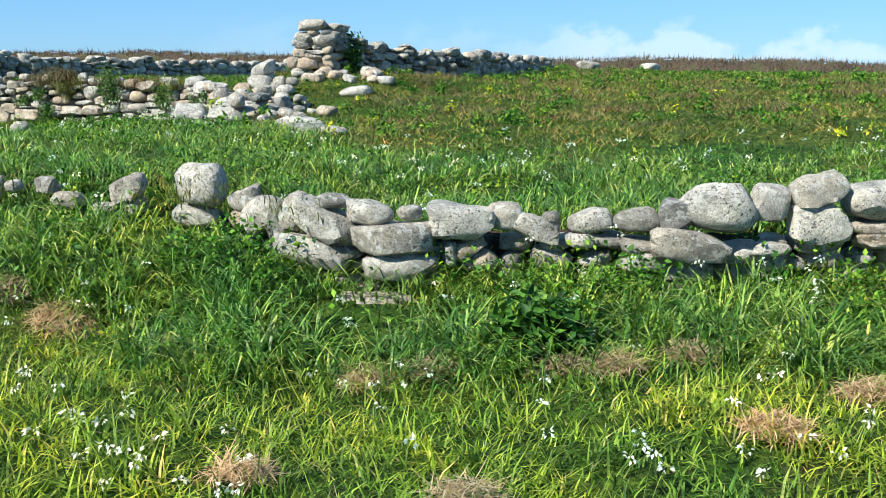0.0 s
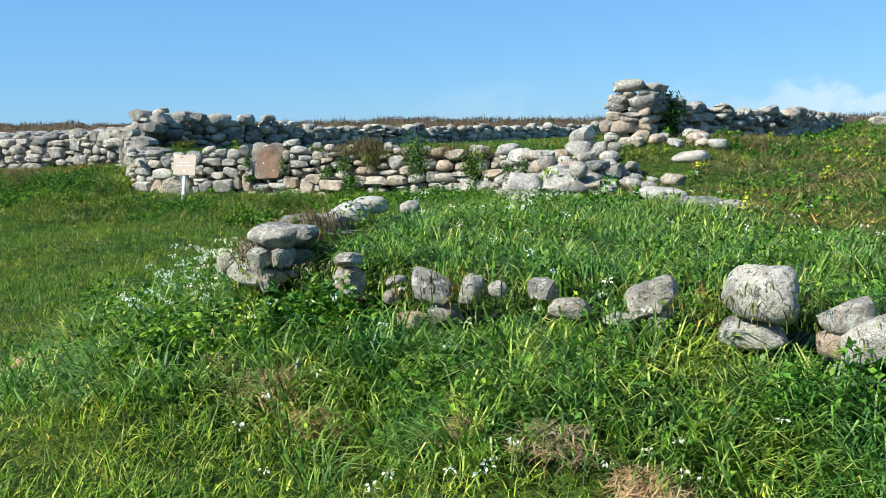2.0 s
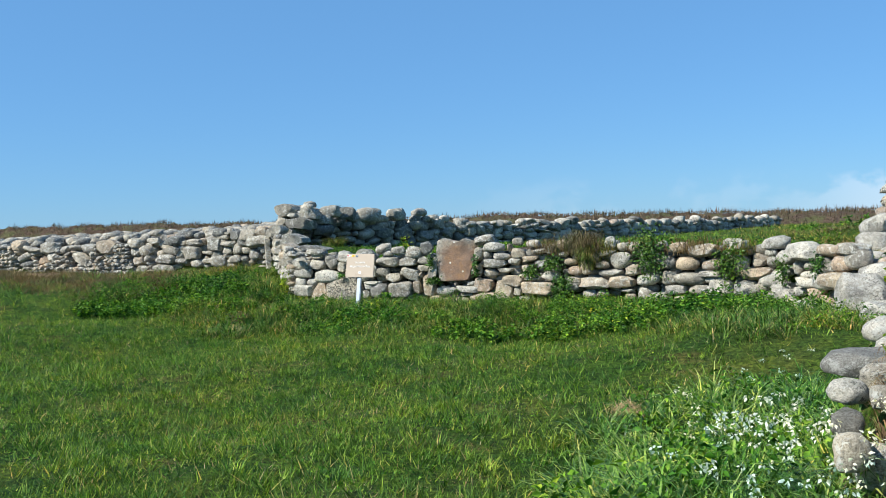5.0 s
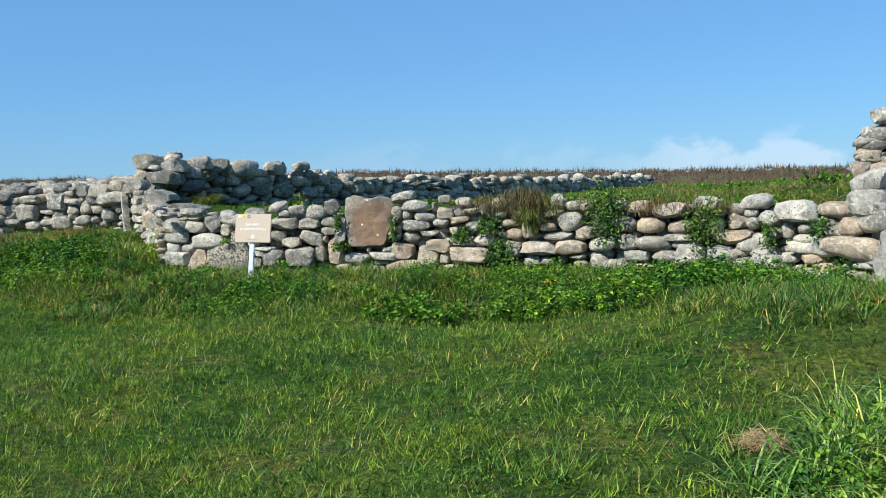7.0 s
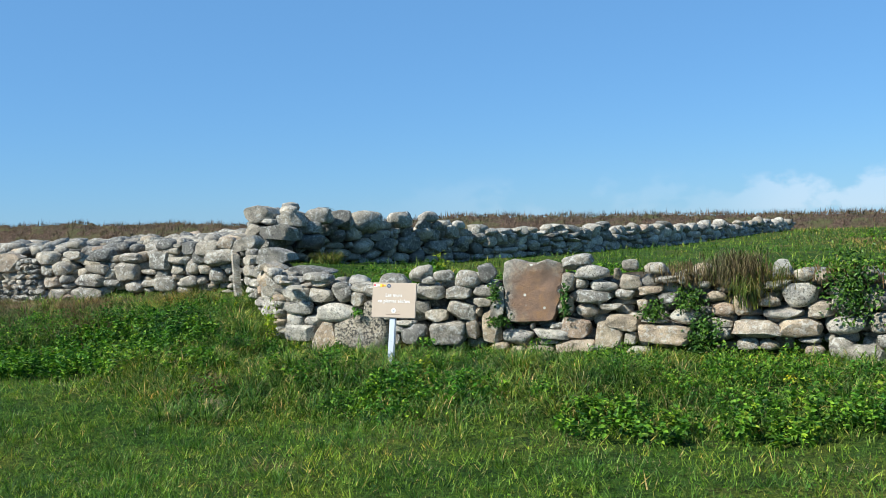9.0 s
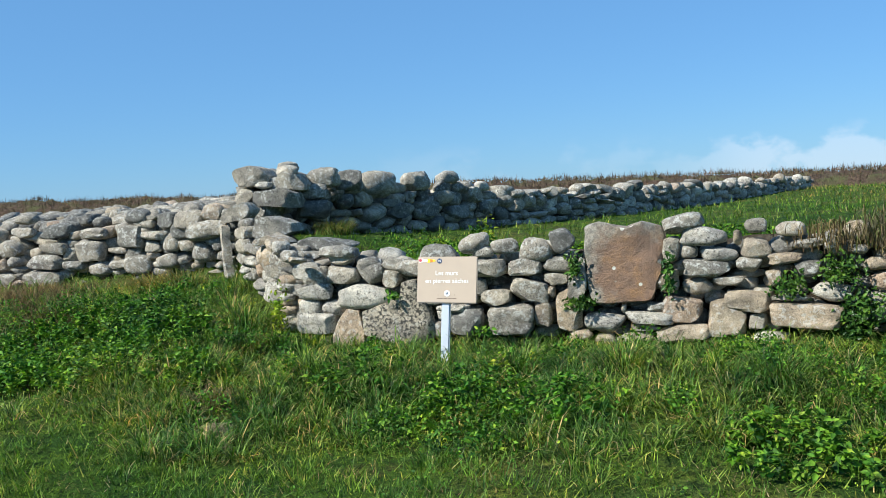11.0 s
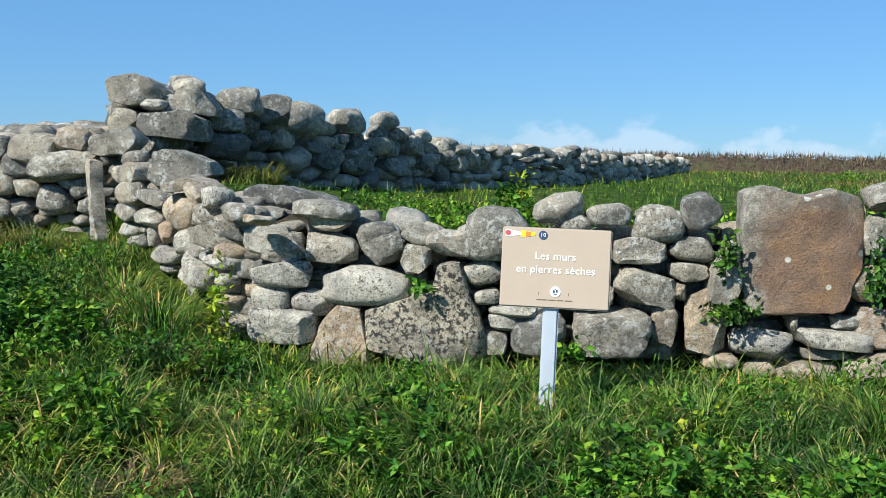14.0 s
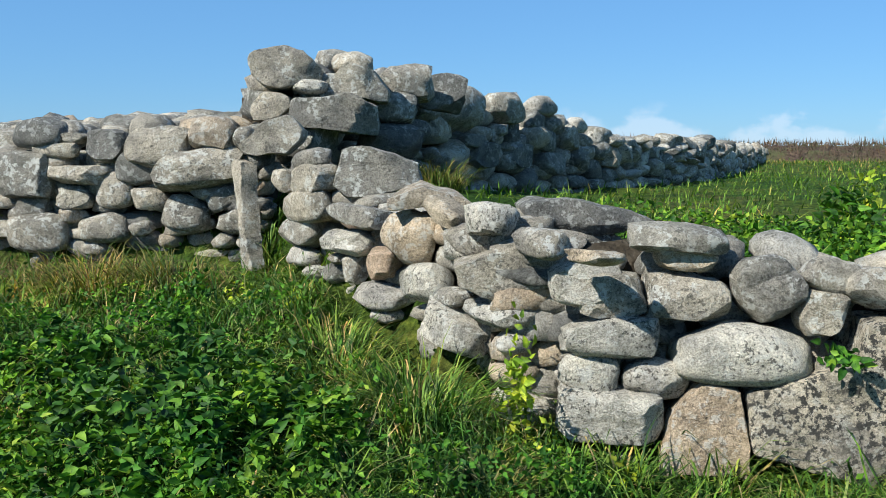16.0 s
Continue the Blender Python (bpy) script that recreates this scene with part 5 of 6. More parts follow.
def tussock(x, y, reach, length, count, material, label):
    g = np.random.default_rng(int(abs(x * 313 + y * 71)))
    a, rr = g.uniform(0, 2 * np.pi, count), reach * np.sqrt(g.random(count)) * 0.5
    px, py = x + np.cos(a) * rr, y + np.sin(a) * rr
    v, f = blades(px, py, land(px, py), g.uniform(0.5, 1.1, count) * length, g.uniform(0.005, 0.009, count), g.uniform(0.6, 2.3, count), 4, a + g.normal(0, 0.35, count), (0.05, 0.65))
    return tagged(new("grass_tussock", tri_mesh("grass_tussock", v, f, [material], True)), label, "grass tussock", "tussocks at the wall foot")


for x, y, reach, length in ((-11.58, 16.75, .30, .32), (-11.28, 16.28, .36, .40), (-11.5, 16.5, .24, .26), (-11.2, 15.2, .3, .34), (-12.0, 16.3, .3, .36), (-10.4, 15.2, .26, .3), (-11.75, 15.0, .3, .32), (-9.9, 15.0, .24, .28), (-8.9, 15.1, .3, .3), (-8.2, 15.0, .3, .32), (-8.6, 14.5, .26, .28), (-7.3, 14.6, .3, .3)):
    tussock(x, y, reach, length, 520, TUSSOCK, "arching clump of long green tussock grass")
for x, y, reach, length in ((-12.62, 17.75, .3, .34), (-12.95, 17.85, .26, .28), (-12.3, 17.7, .2, .3), (-11.3, 18.85, .26, .26), (-11.6, 16.0, .3, .2), (-10.9, 14.6, .2, .18), (-4.08, 6.32, .16, .2), (-3.95, 6.75, .2, .16), (-3.86, 6.12, .12, .14)):
    tussock(x, y, reach, length, 260, DEAD, "brown dead tuft of grass against the stones")
for x, y, reach, length in ((-12.75, 17.6, .34, .36), (-12.42, 17.62, .3, .36), (-11.1, 15.85, .22, .2), (-11.15, 18.75, .34, .26), (-10.95, 17.6, .3, .2)):
    tussock(x, y, reach, length, 520, HILL, "yellowing clump of tussock grass against the stones")


def upper_grass():
    x, y = scatter(280000, -14, 12, 5, 40, lambda x, y: (high_side(x, y) > 0) * near(x, y, 7.5) * (0.5 + 0.5 * patchy(x, y, 0.5, 2, -.6, .3)))
    d = distance_to(PATH, x, y)
    n = len(x)
    tall = 0.7 + 0.6 * patchy(x, y, 0.7, 5, -.2, .6)
    return blades(x, y, land(x, y), rng.uniform(0.06, 0.18, n) * tall, rng.uniform(0.005, 0.009, n) * (1 + d * 0.06), rng.uniform(0.8, 2.1, n), 2, None, (0.2, 1.2))


stuff("terrace_grass", upper_grass(), GRASS, "rough grass on the terrace and hill", "grass")


def tussocks(count, chance, reach, low, high_, width, lean, box, seg=3):
    """Clumps of long blades springing from one root."""
    cx, cy = scatter(count, *box, chance)
    each = rng.integers(26, 52, len(cx))
    k = np.repeat(np.arange(len(cx)), each)
    a = rng.uniform(0, 2 * np.pi, len(k))
    rr = reach * np.sqrt(rng.random(len(k)))
    x, y = cx[k] + np.cos(a) * rr, cy[k] + np.sin(a) * rr
    grow = rng.uniform(0.75, 1.2, len(cx))[k]
    return blades(x, y, land(x, y), rng.uniform(low, high_, len(k)) * grow, rng.uniform(*width, len(k)), rng.uniform(*lean, len(k)), seg, a + rng.normal(0, 0.5, len(k)), (0.2, 1.2))


BANK_BOX = (-16, -2, 11, 18.2)
FOOT_BOX = (-5.5, 4.5, 3.2, 10.5)
def leafy(x, y):
    """1 in the patches of broad leaves on the bank: nettles below the left wall, a few lower ones along the front."""
    left = np.clip(1.4 - np.hypot((x + 13.3) / 1.7, (y - 16.1) / 1.0), 0, 1) * (0.35 + 0.65 * patchy(x, y, 0.5, 24, -.4, .2))
    mid = np.maximum(np.clip(1.5 - np.hypot((x + 9.45) / 0.4, (y - 14.0) / 0.5), 0, 1), np.clip(1.5 - np.hypot((x + 8.95) / 0.22, (y - 15.4) / 0.22), 0, 1))
    right = (x > -7.6) * patchy(x, y, 0.7, 12, -.15, .25)
    return np.clip(np.maximum(np.maximum(left, mid), right), 0, 1)


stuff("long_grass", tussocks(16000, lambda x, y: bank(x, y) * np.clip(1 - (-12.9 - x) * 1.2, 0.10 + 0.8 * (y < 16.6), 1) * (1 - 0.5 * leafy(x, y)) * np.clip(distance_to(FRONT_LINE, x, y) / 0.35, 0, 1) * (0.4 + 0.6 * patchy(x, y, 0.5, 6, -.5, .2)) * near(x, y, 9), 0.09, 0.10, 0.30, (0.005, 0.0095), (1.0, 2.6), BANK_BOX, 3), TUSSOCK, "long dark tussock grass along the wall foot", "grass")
stuff("field_tufts", tussocks(1800, lambda x, y: (high_side(x, y) < 0) * (1 - bank(x, y)) * (1 - flank(x, y)) * near(x, y, 3.6) * (0.35 + 0.65 * patchy(x, y, 0.6, 55, -.3, .3)), 0.07, 0.05, 0.14, (0.004, 0.008), (0.5, 1.9), (-14, 3.5, 1.6, 15), 2), GRASS, "small tufts in the mown field", "grass")
stuff("strap_leaves", join(
    tussocks(7200, lambda x, y: flank(x, y), 0.11, 0.14, 0.38, (0.007, 0.013), (1.1, 2.4), FOOT_BOX),
    tussocks(5600, lambda x, y: (1 - 0.95 * (x < -3.35) * (y > 5.8)) * mound(x, y) * (0.35 + 0.4 * np.clip((0.8 - distance_to(FOOT_LINE, x, y)) / 0.3, 0, 1)), 0.12, 0.10, 0.27, (0.006, 0.012), (1.5, 3.0), FOOT_BOX)),
    STRAP, "glossy drooping strap leaves of wild garlic", "wild garlic")


def herbs(count, chance, height, size, box):
    x, y = scatter(count, *box, chance)
    n = len(x)
    z = land(x, y) + height(x, y) * rng.random(n) ** 0.6
    return leaves(x, y, z, rng.uniform(*size, n), 0.9, small=True)


def herb_clumps(count, chance, box, reach, height, each, size):
    """Leafy plants, each a small uneven dome."""
    cx, cy = scatter(count, *box, chance)
    m = len(cx)
    k = np.repeat(np.arange(m), each)
    a, u = rng.uniform(0, 2 * np.pi, len(k)), np.sqrt(rng.random(len(k)))
    rr, hh = rng.uniform(*reach, m)[k], rng.uniform(*height, m)[k]
    x, y = cx[k] + np.cos(a) * u * rr, cy[k] + np.sin(a) * u * rr
    z = land(x, y) + 0.02 + hh * np.sqrt(np.clip(1 - u * u, 0, 1)) * rng.uniform(0.45, 1.05, len(k))
    return leaves(x, y, z, rng.uniform(*size, len(k)), 0.7, small=True)


stuff("bank_herbs", join(
    herb_clumps(2600, lambda x, y: bank(x, y) * np.clip(distance_to(FRONT_LINE, x, y) / 0.6, 0.2, 1) * np.clip(1 - (-12.9 - x) * 1.2, 0.05 + 0.8 * (y < 16.8), 1) * (0.06 + 0.9 * leafy(x, y)) * (near(x, y, 9)), (-14.5, -2.5, 12, 17.6), (0.08, 0.22), (0.08, 0.26), 150, (0.018, 0.036)),
    herbs(160000, lambda x, y: bank(x, y) * np.clip(1 - (-12.9 - x) * 1.2, 0.12 + 0.8 * (y < 16.6), 1) * (0.10 + 0.9 * leafy(x, y)) * near(x, y, 8), lambda x, y: (0.05 + 0.20 * patchy(x, y, 0.4, 13, -.2, .6)) * np.clip(distance_to(FRONT_LINE, x, y) / 0.9, 0.35, 1), (0.018, 0.036), BANK_BOX),
    herbs(90000, lambda x, y: (high_side(x, y) < 0) * (1 - bank(x, y)) * patchy(x, y, 0.45, 21, .05, .4) * near(x, y, 4.5), lambda x, y: 0.04 + 0.05 * patchy(x, y, 0.3, 22, 0, .6), (0.012, 0.028), (-14, 4, 1.5, 15))),
    HERB, "dense low green nettles and weeds", "weeds")
stuff("footing_herbs", join(
    herb_clumps(340, lambda x, y: flank(x, y) * (0.12 + 0.75 * patchy(x, y, 0.45, 14, -.3, .2)), FOOT_BOX, (0.08, 0.2), (0.12, 0.30), 150, (0.022, 0.046)),
    herbs(60000, lambda x, y: flank(x, y) * (0.15 + 0.85 * patchy(x, y, 0.45, 14, -.05, .3)), lambda x, y: 0.10 + 0.22 * patchy(x, y, 0.45, 14, -.1, .5), (0.022, 0.05), FOOT_BOX),
    herbs(34000, lambda x, y: mound(x, y) * patchy(x, y, 0.5, 15, .0, .4), lambda x, y: 0.06 + 0.12 * patchy(x, y, 0.5, 15, .0, .5), (0.022, 0.042), (-4, 5, 4.6, 11))),
    HERB, "broad green weeds over the old footing", "weeds")
stuff("terrace_herbs", join(
    herbs(85000, lambda x, y: np.clip((x + 10.6) / 0.5, 0, 1) * (high_side(x, y) > 0) * patchy(x, y, 0.8, 16, -.45, .1) * np.clip((1.9 - distance_to(FRONT_LINE, x, y)), 0, 1), lambda x, y: 0.05 + 0.14 * patchy(x, y, 0.8, 16, -.1, .5), (0.025, 0.05), (-11.5, -3, 15.5, 19)),
    herb_clumps(1500, lambda x, y: (high_side(x, y) > 0) * patchy(x, y, 0.7, 17, -.1, .5), (-3, 11, 9, 28), (0.07, 0.2), (0.06, 0.2), 40, (0.035, 0.07))),
    HERB, "patches of green weeds on the terrace", "weeds")


stuff("yellow_weeds", join(herb_clumps(320, lambda x, y: (high_side(x, y) > 0) * patchy(x, y, 0.6, 18, .0, .5), (-3, 11, 6.5, 26), (0.04, 0.12), (0.05, 0.14), 22, (0.03, 0.06)),
                           herb_clumps(420, lambda x, y: bank(x, y) * patchy(x, y, 0.4, 19, .15, .5), (-14, -3, 12, 17.5), (0.03, 0.08), (0.05, 0.16), 24, (0.02, 0.036)),
                           herb_clumps(150, lambda x, y: flank(x, y) * patchy(x, y, 0.4, 20, .0, .5), FOOT_BOX, (0.03, 0.08), (0.15, 0.3), 24, (0.02, 0.036))),
      LIME, "scattered yellow-green weeds", "weeds")


# white garlic flowers: a stem with a hanging cluster of bells
def flowers(count, chance, box, low, high_):
    cx, cy = scatter(count, *box, chance)
    n = len(cx)
    z = land(cx, cy)
    h = rng.uniform(low, high_, n)
    stem = blades(cx, cy, z, h, np.full(n, 0.005), rng.uniform(0.05, 0.25, n), 2, np.zeros(n))
    k = np.repeat(np.arange(n), 9)
    top = stem[0].reshape(n, 5, 3)[:, 4]
    out = rng.normal(0, 1, (len(k), 3)) * np.array((1, 1, 0.5))
    out /= np.linalg.norm(out, axis=1)[:, None]
    p = top[k] + out * 0.013 - np.array((0, 0, 0.004))
    bells = leaves(p[:, 0], p[:, 1], p[:, 2], rng.uniform(0.013, 0.021, len(k)), 0.6, None, out - np.array((0, 0, 0.9)), True)
    return stem, bells


bits = [flowers(1400, lambda x, y: flank(x, y) * (0.2 + 0.55 * patchy(x, y, 0.5, 31, -.2, .4)), FOOT_BOX, 0.22, 0.42),
        flowers(1700, lambda x, y: (1 - (x < -3.3) * (y > 5.8)) * mound(x, y) * (0.10 + 0.6 * patchy(x, y, 0.6, 32, .0, .5)), FOOT_BOX, 0.18, 0.36),
        flowers(95, lambda x, y: 1.0 - 0 * x, (-4.75, -4.2, 5.5, 7.0), 0.28, 0.46),
        flowers(1100, lambda x, y: (high_side(x, y) < 0) * (1 - flank(x, y)) * np.clip((x + 4.5) / 3, 0, 1) * (0.1 + 0.4 * patchy(x, y, 0.7, 33, .0, .5)), (-4.5, 3, 1.8, 4.4), 0.1, 0.2)]
stuff("garlic_stems", join(*[b[0] for b in bits]), STRAP, "green stalks of wild garlic", "wild garlic")
stuff("garlic_flowers", join(*[b[1] for b in bits]), PETAL, "white hanging bells of wild garlic", "wild garlic")


# tufts of dry mown hay
def hay_tuft(x, y, size, seed):
    g = np.random.default_rng(seed)
    size *= 0.72
    n = int(900 * size / 0.2)
    a, rr = g.uniform(0, 2 * np.pi, n), size * np.sqrt(g.random(n)) * 0.85
    px, py = x + np.cos(a) * rr * 1.25, y + np.sin(a) * rr * 0.8
    pz = land(px, py) + 0.04 + 0.075 * (1 - (rr / size) ** 2) * g.random(n)
    v, f = blades(px, py, pz, g.uniform(0.04, 0.11, n), g.uniform(0.002, 0.005, n), g.uniform(-0.3, 1.3, n), 3, None, (1.0, 1.9))
    ob = new("hay_tuft", tri_mesh("hay_tuft", v, f, [STRAW], True))
    return tagged(ob, "matted tuft of dry brown mown hay", "hay", "hay tufts in the grass")


for i, (x, y, size) in enumerate(((-.31, 3.6, .13), (-.06, 3.65, .15), (.45, 3.55, .17), (.66, 3.5, .15), (1.0, 3.62, .15), (1.06, 2.82, .15), (1.55, 3.2, .16), (-1.79, 4.24, .16), (-1.22, 4.0, .12), (.06, 2.45, .14),
                                   (-.6, 2.6, .12), (-2.13, 4.33, .2), (-1.75, 4.17, .2), (-1.2, 4.02, .14), (-3.4, 4.8, .24), (-3.75, 5.0, .18), (-2.5, 4.45, .14), (-3.1, 4.65, .2), (-5.1, 5.5, .2), (-6.2, 6.3, .14), (-5.15, 9.0, .14), (-10.7, 14.2, .12))):
    hay_tuft(x, y, size, 200 + i)


def bare_patch(x, y, reach, seed, material, label):
    """A thin worn sheet of earth lying on the turf."""
    g = np.random.default_rng(seed)
    rim = 0.65 + 0.35 * g.random(28)
    v, f = [(x, y, float(land(x, y)) + 0.02)], []
    for j in range(1, 6):
        for i in range(28):
            a, d = 2 * math.pi * i / 28, reach * rim[i] * j / 5
            px, py = x + 1.3 * d * math.cos(a), y + 0.6 * d * math.sin(a)
            v.append((px, py, float(land(px, py)) + (0.022 if j < 5 else -0.02) + g.uniform(-.006, .006)))
    for i in range(28):
        n = (i + 1) % 28
        f.append((0, 1 + i, 1 + n))
        for j in range(4):
            a, b = 1 + 28 * j, 1 + 28 * (j + 1)
            f += [(a + i, b + i, b + n), (a + i, b + n, a + n)]
    return tagged(new("bare_earth", tri_mesh("bare_earth", np.array(v), np.array(f), [material], True)), label, "bare earth", kind="structure")


for i, (x, y, reach) in enumerate(((-13.55, 17.95, .75), (-14.9, 18.1, .85), (-16.6, 18.3, .95))):
    bare_patch(x, y, reach, 400 + i, SOIL, "worn patch of bare brown soil")
bare_patch(-.33, 4.42, .18, 420, SAND, "pale sandy hollow below the footing")


# climbers and plants on the walls
def wall_leaves(line, s, z, half_s, half_z, count, size, material, name, label, proud=0.10):
    g = np.random.default_rng(int(s * 100))
    u, w = np.clip(g.normal(0, 0.42, count), -.95, .95), np.clip(g.normal(0, 0.42, count), -.95, .95)
    xs, ys = np.empty(count), np.empty(count)
    for i in range(count):
        xs[i], ys[i], t = line.off(s + u[i] * half_s, g.uniform(-proud, 0.04))
    x0, y0, t = line.off(s, 0)
    out = (math.sin(radians(t)), -math.cos(radians(t)), 0.35)
    pair = leaves(xs, ys, z + w * half_z, g.uniform(*size, count), 1.0, out)
    return tagged(new(name, tri_mesh(name, pair[0], pair[1], [material], True)), label, "ivy" if "ivy" in name else "plant", kind="" if "ivy" in name else "stuff")


for s, z, a, b, n in ((5.8, 1.16, .26, .36, 620), (6.87, 1.02, .22, .32, 430), (4.58, .74, .16, .16, 170), (7.61, .92, .12, .18, 130), (2.56, 1.07, .06, .12, 90), (2.60, .80, .14, .06, 110), (3.26, 1.0, .04, .2, 90),
                     (4.44, 1.0, .18, .14, 190), (4.1, .9, .16, .1, 130), (4.5, .62, .14, .2, 170), (8.3, 1.0, .15, .15, 110)):
    wall_leaves(FRONT, s, z, a, b, int(n * 1.6), (0.022, 0.046), IVY, "ivy", "dark green ivy clinging to the stones")
wall_leaves(RUIN, 1.16, 1.6, .22, .42, 420, (0.05, 0.09), IVY, "ivy", "dark green ivy on the ruined wall end")
wall_leaves(FRONT, .10, .80, .055, .26, 130, (0.025, 0.045), LIME, "climbing_shoot", "bright yellow-green creeping shoot on the corner", 0.16)
wall_leaves(FRONT, 1.1, .90, .06, .05, 40, (0.03, 0.05), HERB, "wall_fern", "small green plant growing from a joint")
wall_leaves(FRONT, 1.85, .60, .12, .05, 60, (0.03, 0.05), HERB, "wall_fern", "small green plant at the wall foot")


def hanging_grass(line, s, z, half, drop, count, material=HILL):
    g = np.random.default_rng(int(s * 77))
    xs, ys, a = np.empty(count), np.empty(count), np.empty(count)
    for i in range(count):
        xs[i], ys[i], t = line.off(s + g.normal(0, 0.45) * half, g.uniform(-0.06, 0.25))
        a[i] = radians(t - 90) + g.normal(0, 0.6)
    pair = blades(xs, ys, z + g.uniform(-0.12, 0.04, count), g.uniform(0.5, 1.0, count) * drop, g.uniform(0.004, 0.008, count), g.uniform(1.2, 2.2, count), 5, a)
    return tagged(new("dry_grass", tri_mesh("dry_grass", pair[0], pair[1], [material], True)), "tuft of dry brown grass hanging over the wall", "dry grass")


for s, z, half, drop, n in ((4.65, 1.28, .4, .16, 260), (5.7, 1.27, .4, .14, 220), (6.8, 1.26, .3, .14, 160), (4.85, 1.24, .3, .46, 600), (4.4, 1.26, .3, .22, 300), (6.35, 1.24, .3, .2, 260), (7.0, 1.22, .15, .18, 160), (4.95, 1.05, .14, .5, 260), (5.2, 1.24, .2, .2, 160)):
    hanging_grass(FRONT, s, z, half, drop, n, DEAD if half > 0.25 else HILL)
hanging_grass(FOOT, 2.75, .90, .3, .24, 420, DEAD)
hanging_grass(FOOT, 2.35, .96, .26, .2, 360, DEAD)
hanging_grass(FOOT, 3.12, .90, .16, .18, 260, DEAD)
hanging_grass(FOOT, 2.9, .80, .2, .2, 240, DEAD)
hanging_grass(FOOT, 1.9, .90, .3, .16, 200)
hanging_grass(FOOT, 2.95, .72, .2, .16, 160)
hanging_grass(FOOT, 4.5, .80, .4, .16, 160)
hanging_grass(FOOT, 5.8, .80, .4, .14, 160)
hanging_grass(FOOT, 6.6, .76, .3, .12, 120)
hanging_grass(FOOT, 3.7, .82, .3, .14, 120)


def leafy_bush(x, y, size, height, count, leaf, material, label):
    g = np.random.default_rng(int(abs(x) * 1000))
    z0 = float(land(x, y))
    p = g.normal(0, 1, (count, 3))
    p /= np.linalg.norm(p, axis=1)[:, None]
    p *= (g.random(count) ** 0.4)[:, None]
    p[:, 2] = np.abs(p[:, 2])
    c = leaves(x + p[:, 0] * size, y + p[:, 1] * size, z0 + 0.03 + p[:, 2] * height, g.uniform(*leaf, count))
    bush = tagged(new("leafy_plant"), label, "plant")
    bush.location = (x, y, z0)
    for name, pair, m in (("foliage", c, material), ("stalk", blades(np.full(9, x), np.full(9, y), np.full(9, z0), g.uniform(.5, .95, 9) * height, np.full(9, 0.008), g.uniform(0, .5, 9), 3), HERB)):
        ob = tagged(new(name, tri_mesh(name, pair[0] - np.array((x, y, z0)), pair[1], [m], True)), kind="stuff")
        ob.parent = bush


def nettle_clump(x, y, size, height, stems, leaf, material, label):
    """Upright stems with whorls of pointed leaves, thick at the top and open below."""
    g = np.random.default_rng(int(abs(x) * 1000 + abs(y)))
    a, u = g.uniform(0, 2 * np.pi, stems), np.sqrt(g.random(stems))
    sx, sy = x + np.cos(a) * u * size, y + np.sin(a) * u * size
    h = height * g.uniform(0.55, 1.05, stems) * np.sqrt(1.08 - 0.75 * u * u)
    lean = g.normal(0, 0.16, (stems, 2)) + 0.25 * np.stack([np.cos(a) * u, np.sin(a) * u], -1)
    k = np.repeat(np.arange(stems), 18)
    lev = np.tile(np.repeat(np.linspace(1.0, 0.3, 6), 3), stems)
    px, py = sx[k] + lean[k, 0] * h[k] * lev, sy[k] + lean[k, 1] * h[k] * lev
    ground = land(sx, sy)
    b = g.uniform(0, 2 * np.pi, len(k))
    way = np.stack([np.cos(b), np.sin(b), 0.35 - 0.5 * (1.05 - lev)], -1)
    c = leaves(px, py, ground[k] + h[k] * lev, g.uniform(*leaf, len(k)) * (0.65 + 0.6 * (1 - np.abs(lev - 0.6))), 1.1, None, way)
    thing = tagged(new("nettle_clump"), label, "nettles")
    z0 = float(land(x, y))
    thing.location = (x, y, z0)
    shoot = blades(sx, sy, ground, h, np.full(stems, 0.006), np.full(stems, 0.1), 2, np.arctan2(lean[:, 1], lean[:, 0]), (0.0, 0.25))
    for name, pair, m in (("foliage", c, material), ("stalk", shoot, HERB)):
        ob = tagged(new(name, tri_mesh(name, pair[0] - np.array((x, y, z0)), pair[1], [m], True)), kind="stuff")
        ob.parent = thing


leafy_bush(-9.37, 17.3, .15, .30, 170, (.035, .065), HERB, "broad-leaved green plant behind the wall")
leafy_bush(-9.33, 17.28, .12, .40, 90, (.03, .055), LIME, "young yellow-green shoots behind the wall")
nettle_clump(-3.98, 5.2, .30, .28, 70, (.03, .052), HERB, "dark leafy weed beside the footing")
leafy_bush(-3.62, 5.12, .12, .46, 70, (.02, .036), LIME, "yellow-green flowering weed beside the footing")
nettle_clump(-3.80, 5.66, .24, .22, 50, (.03, .05), HERB, "low leafy weed below the footing corner")
nettle_clump(-3.42, 5.45, .24, .34, 60, (.03, .052), HERB, "dark leafy weed between the footing stones")
for x, y, size, height in ((-12.6, 15.45, .45, .26), (-13.2, 15.6, .5, .28), (-12.0, 15.2, .4, .22), (-13.9, 15.7, .4, .18), (-11.3, 15.15, .34, .2)):
    nettle_clump(x, y, size, height, int(300 * size), (.028, .048), HERB, "dense low nettles spreading over the grassy bank")
leafy_bush(-3.0, 12.4, .2, .5, 120, (.05, .09), LIME, "yellow-green weed by the stone heap")
nettle_clump(0.35, 3.75, .18, .3, 30, (.04, .07), NETTLE, "grey-green thistle in the long grass")
leafy_bush(-9.0, 14.9, .10, .16, 60, (.03, .05), LIME, "small yellow-green weed in the bank")
nettle_clump(-12.05, 16.2, .38, .36, 110, (.03, .05), NETTLE, "dark clump of nettles on the bank")
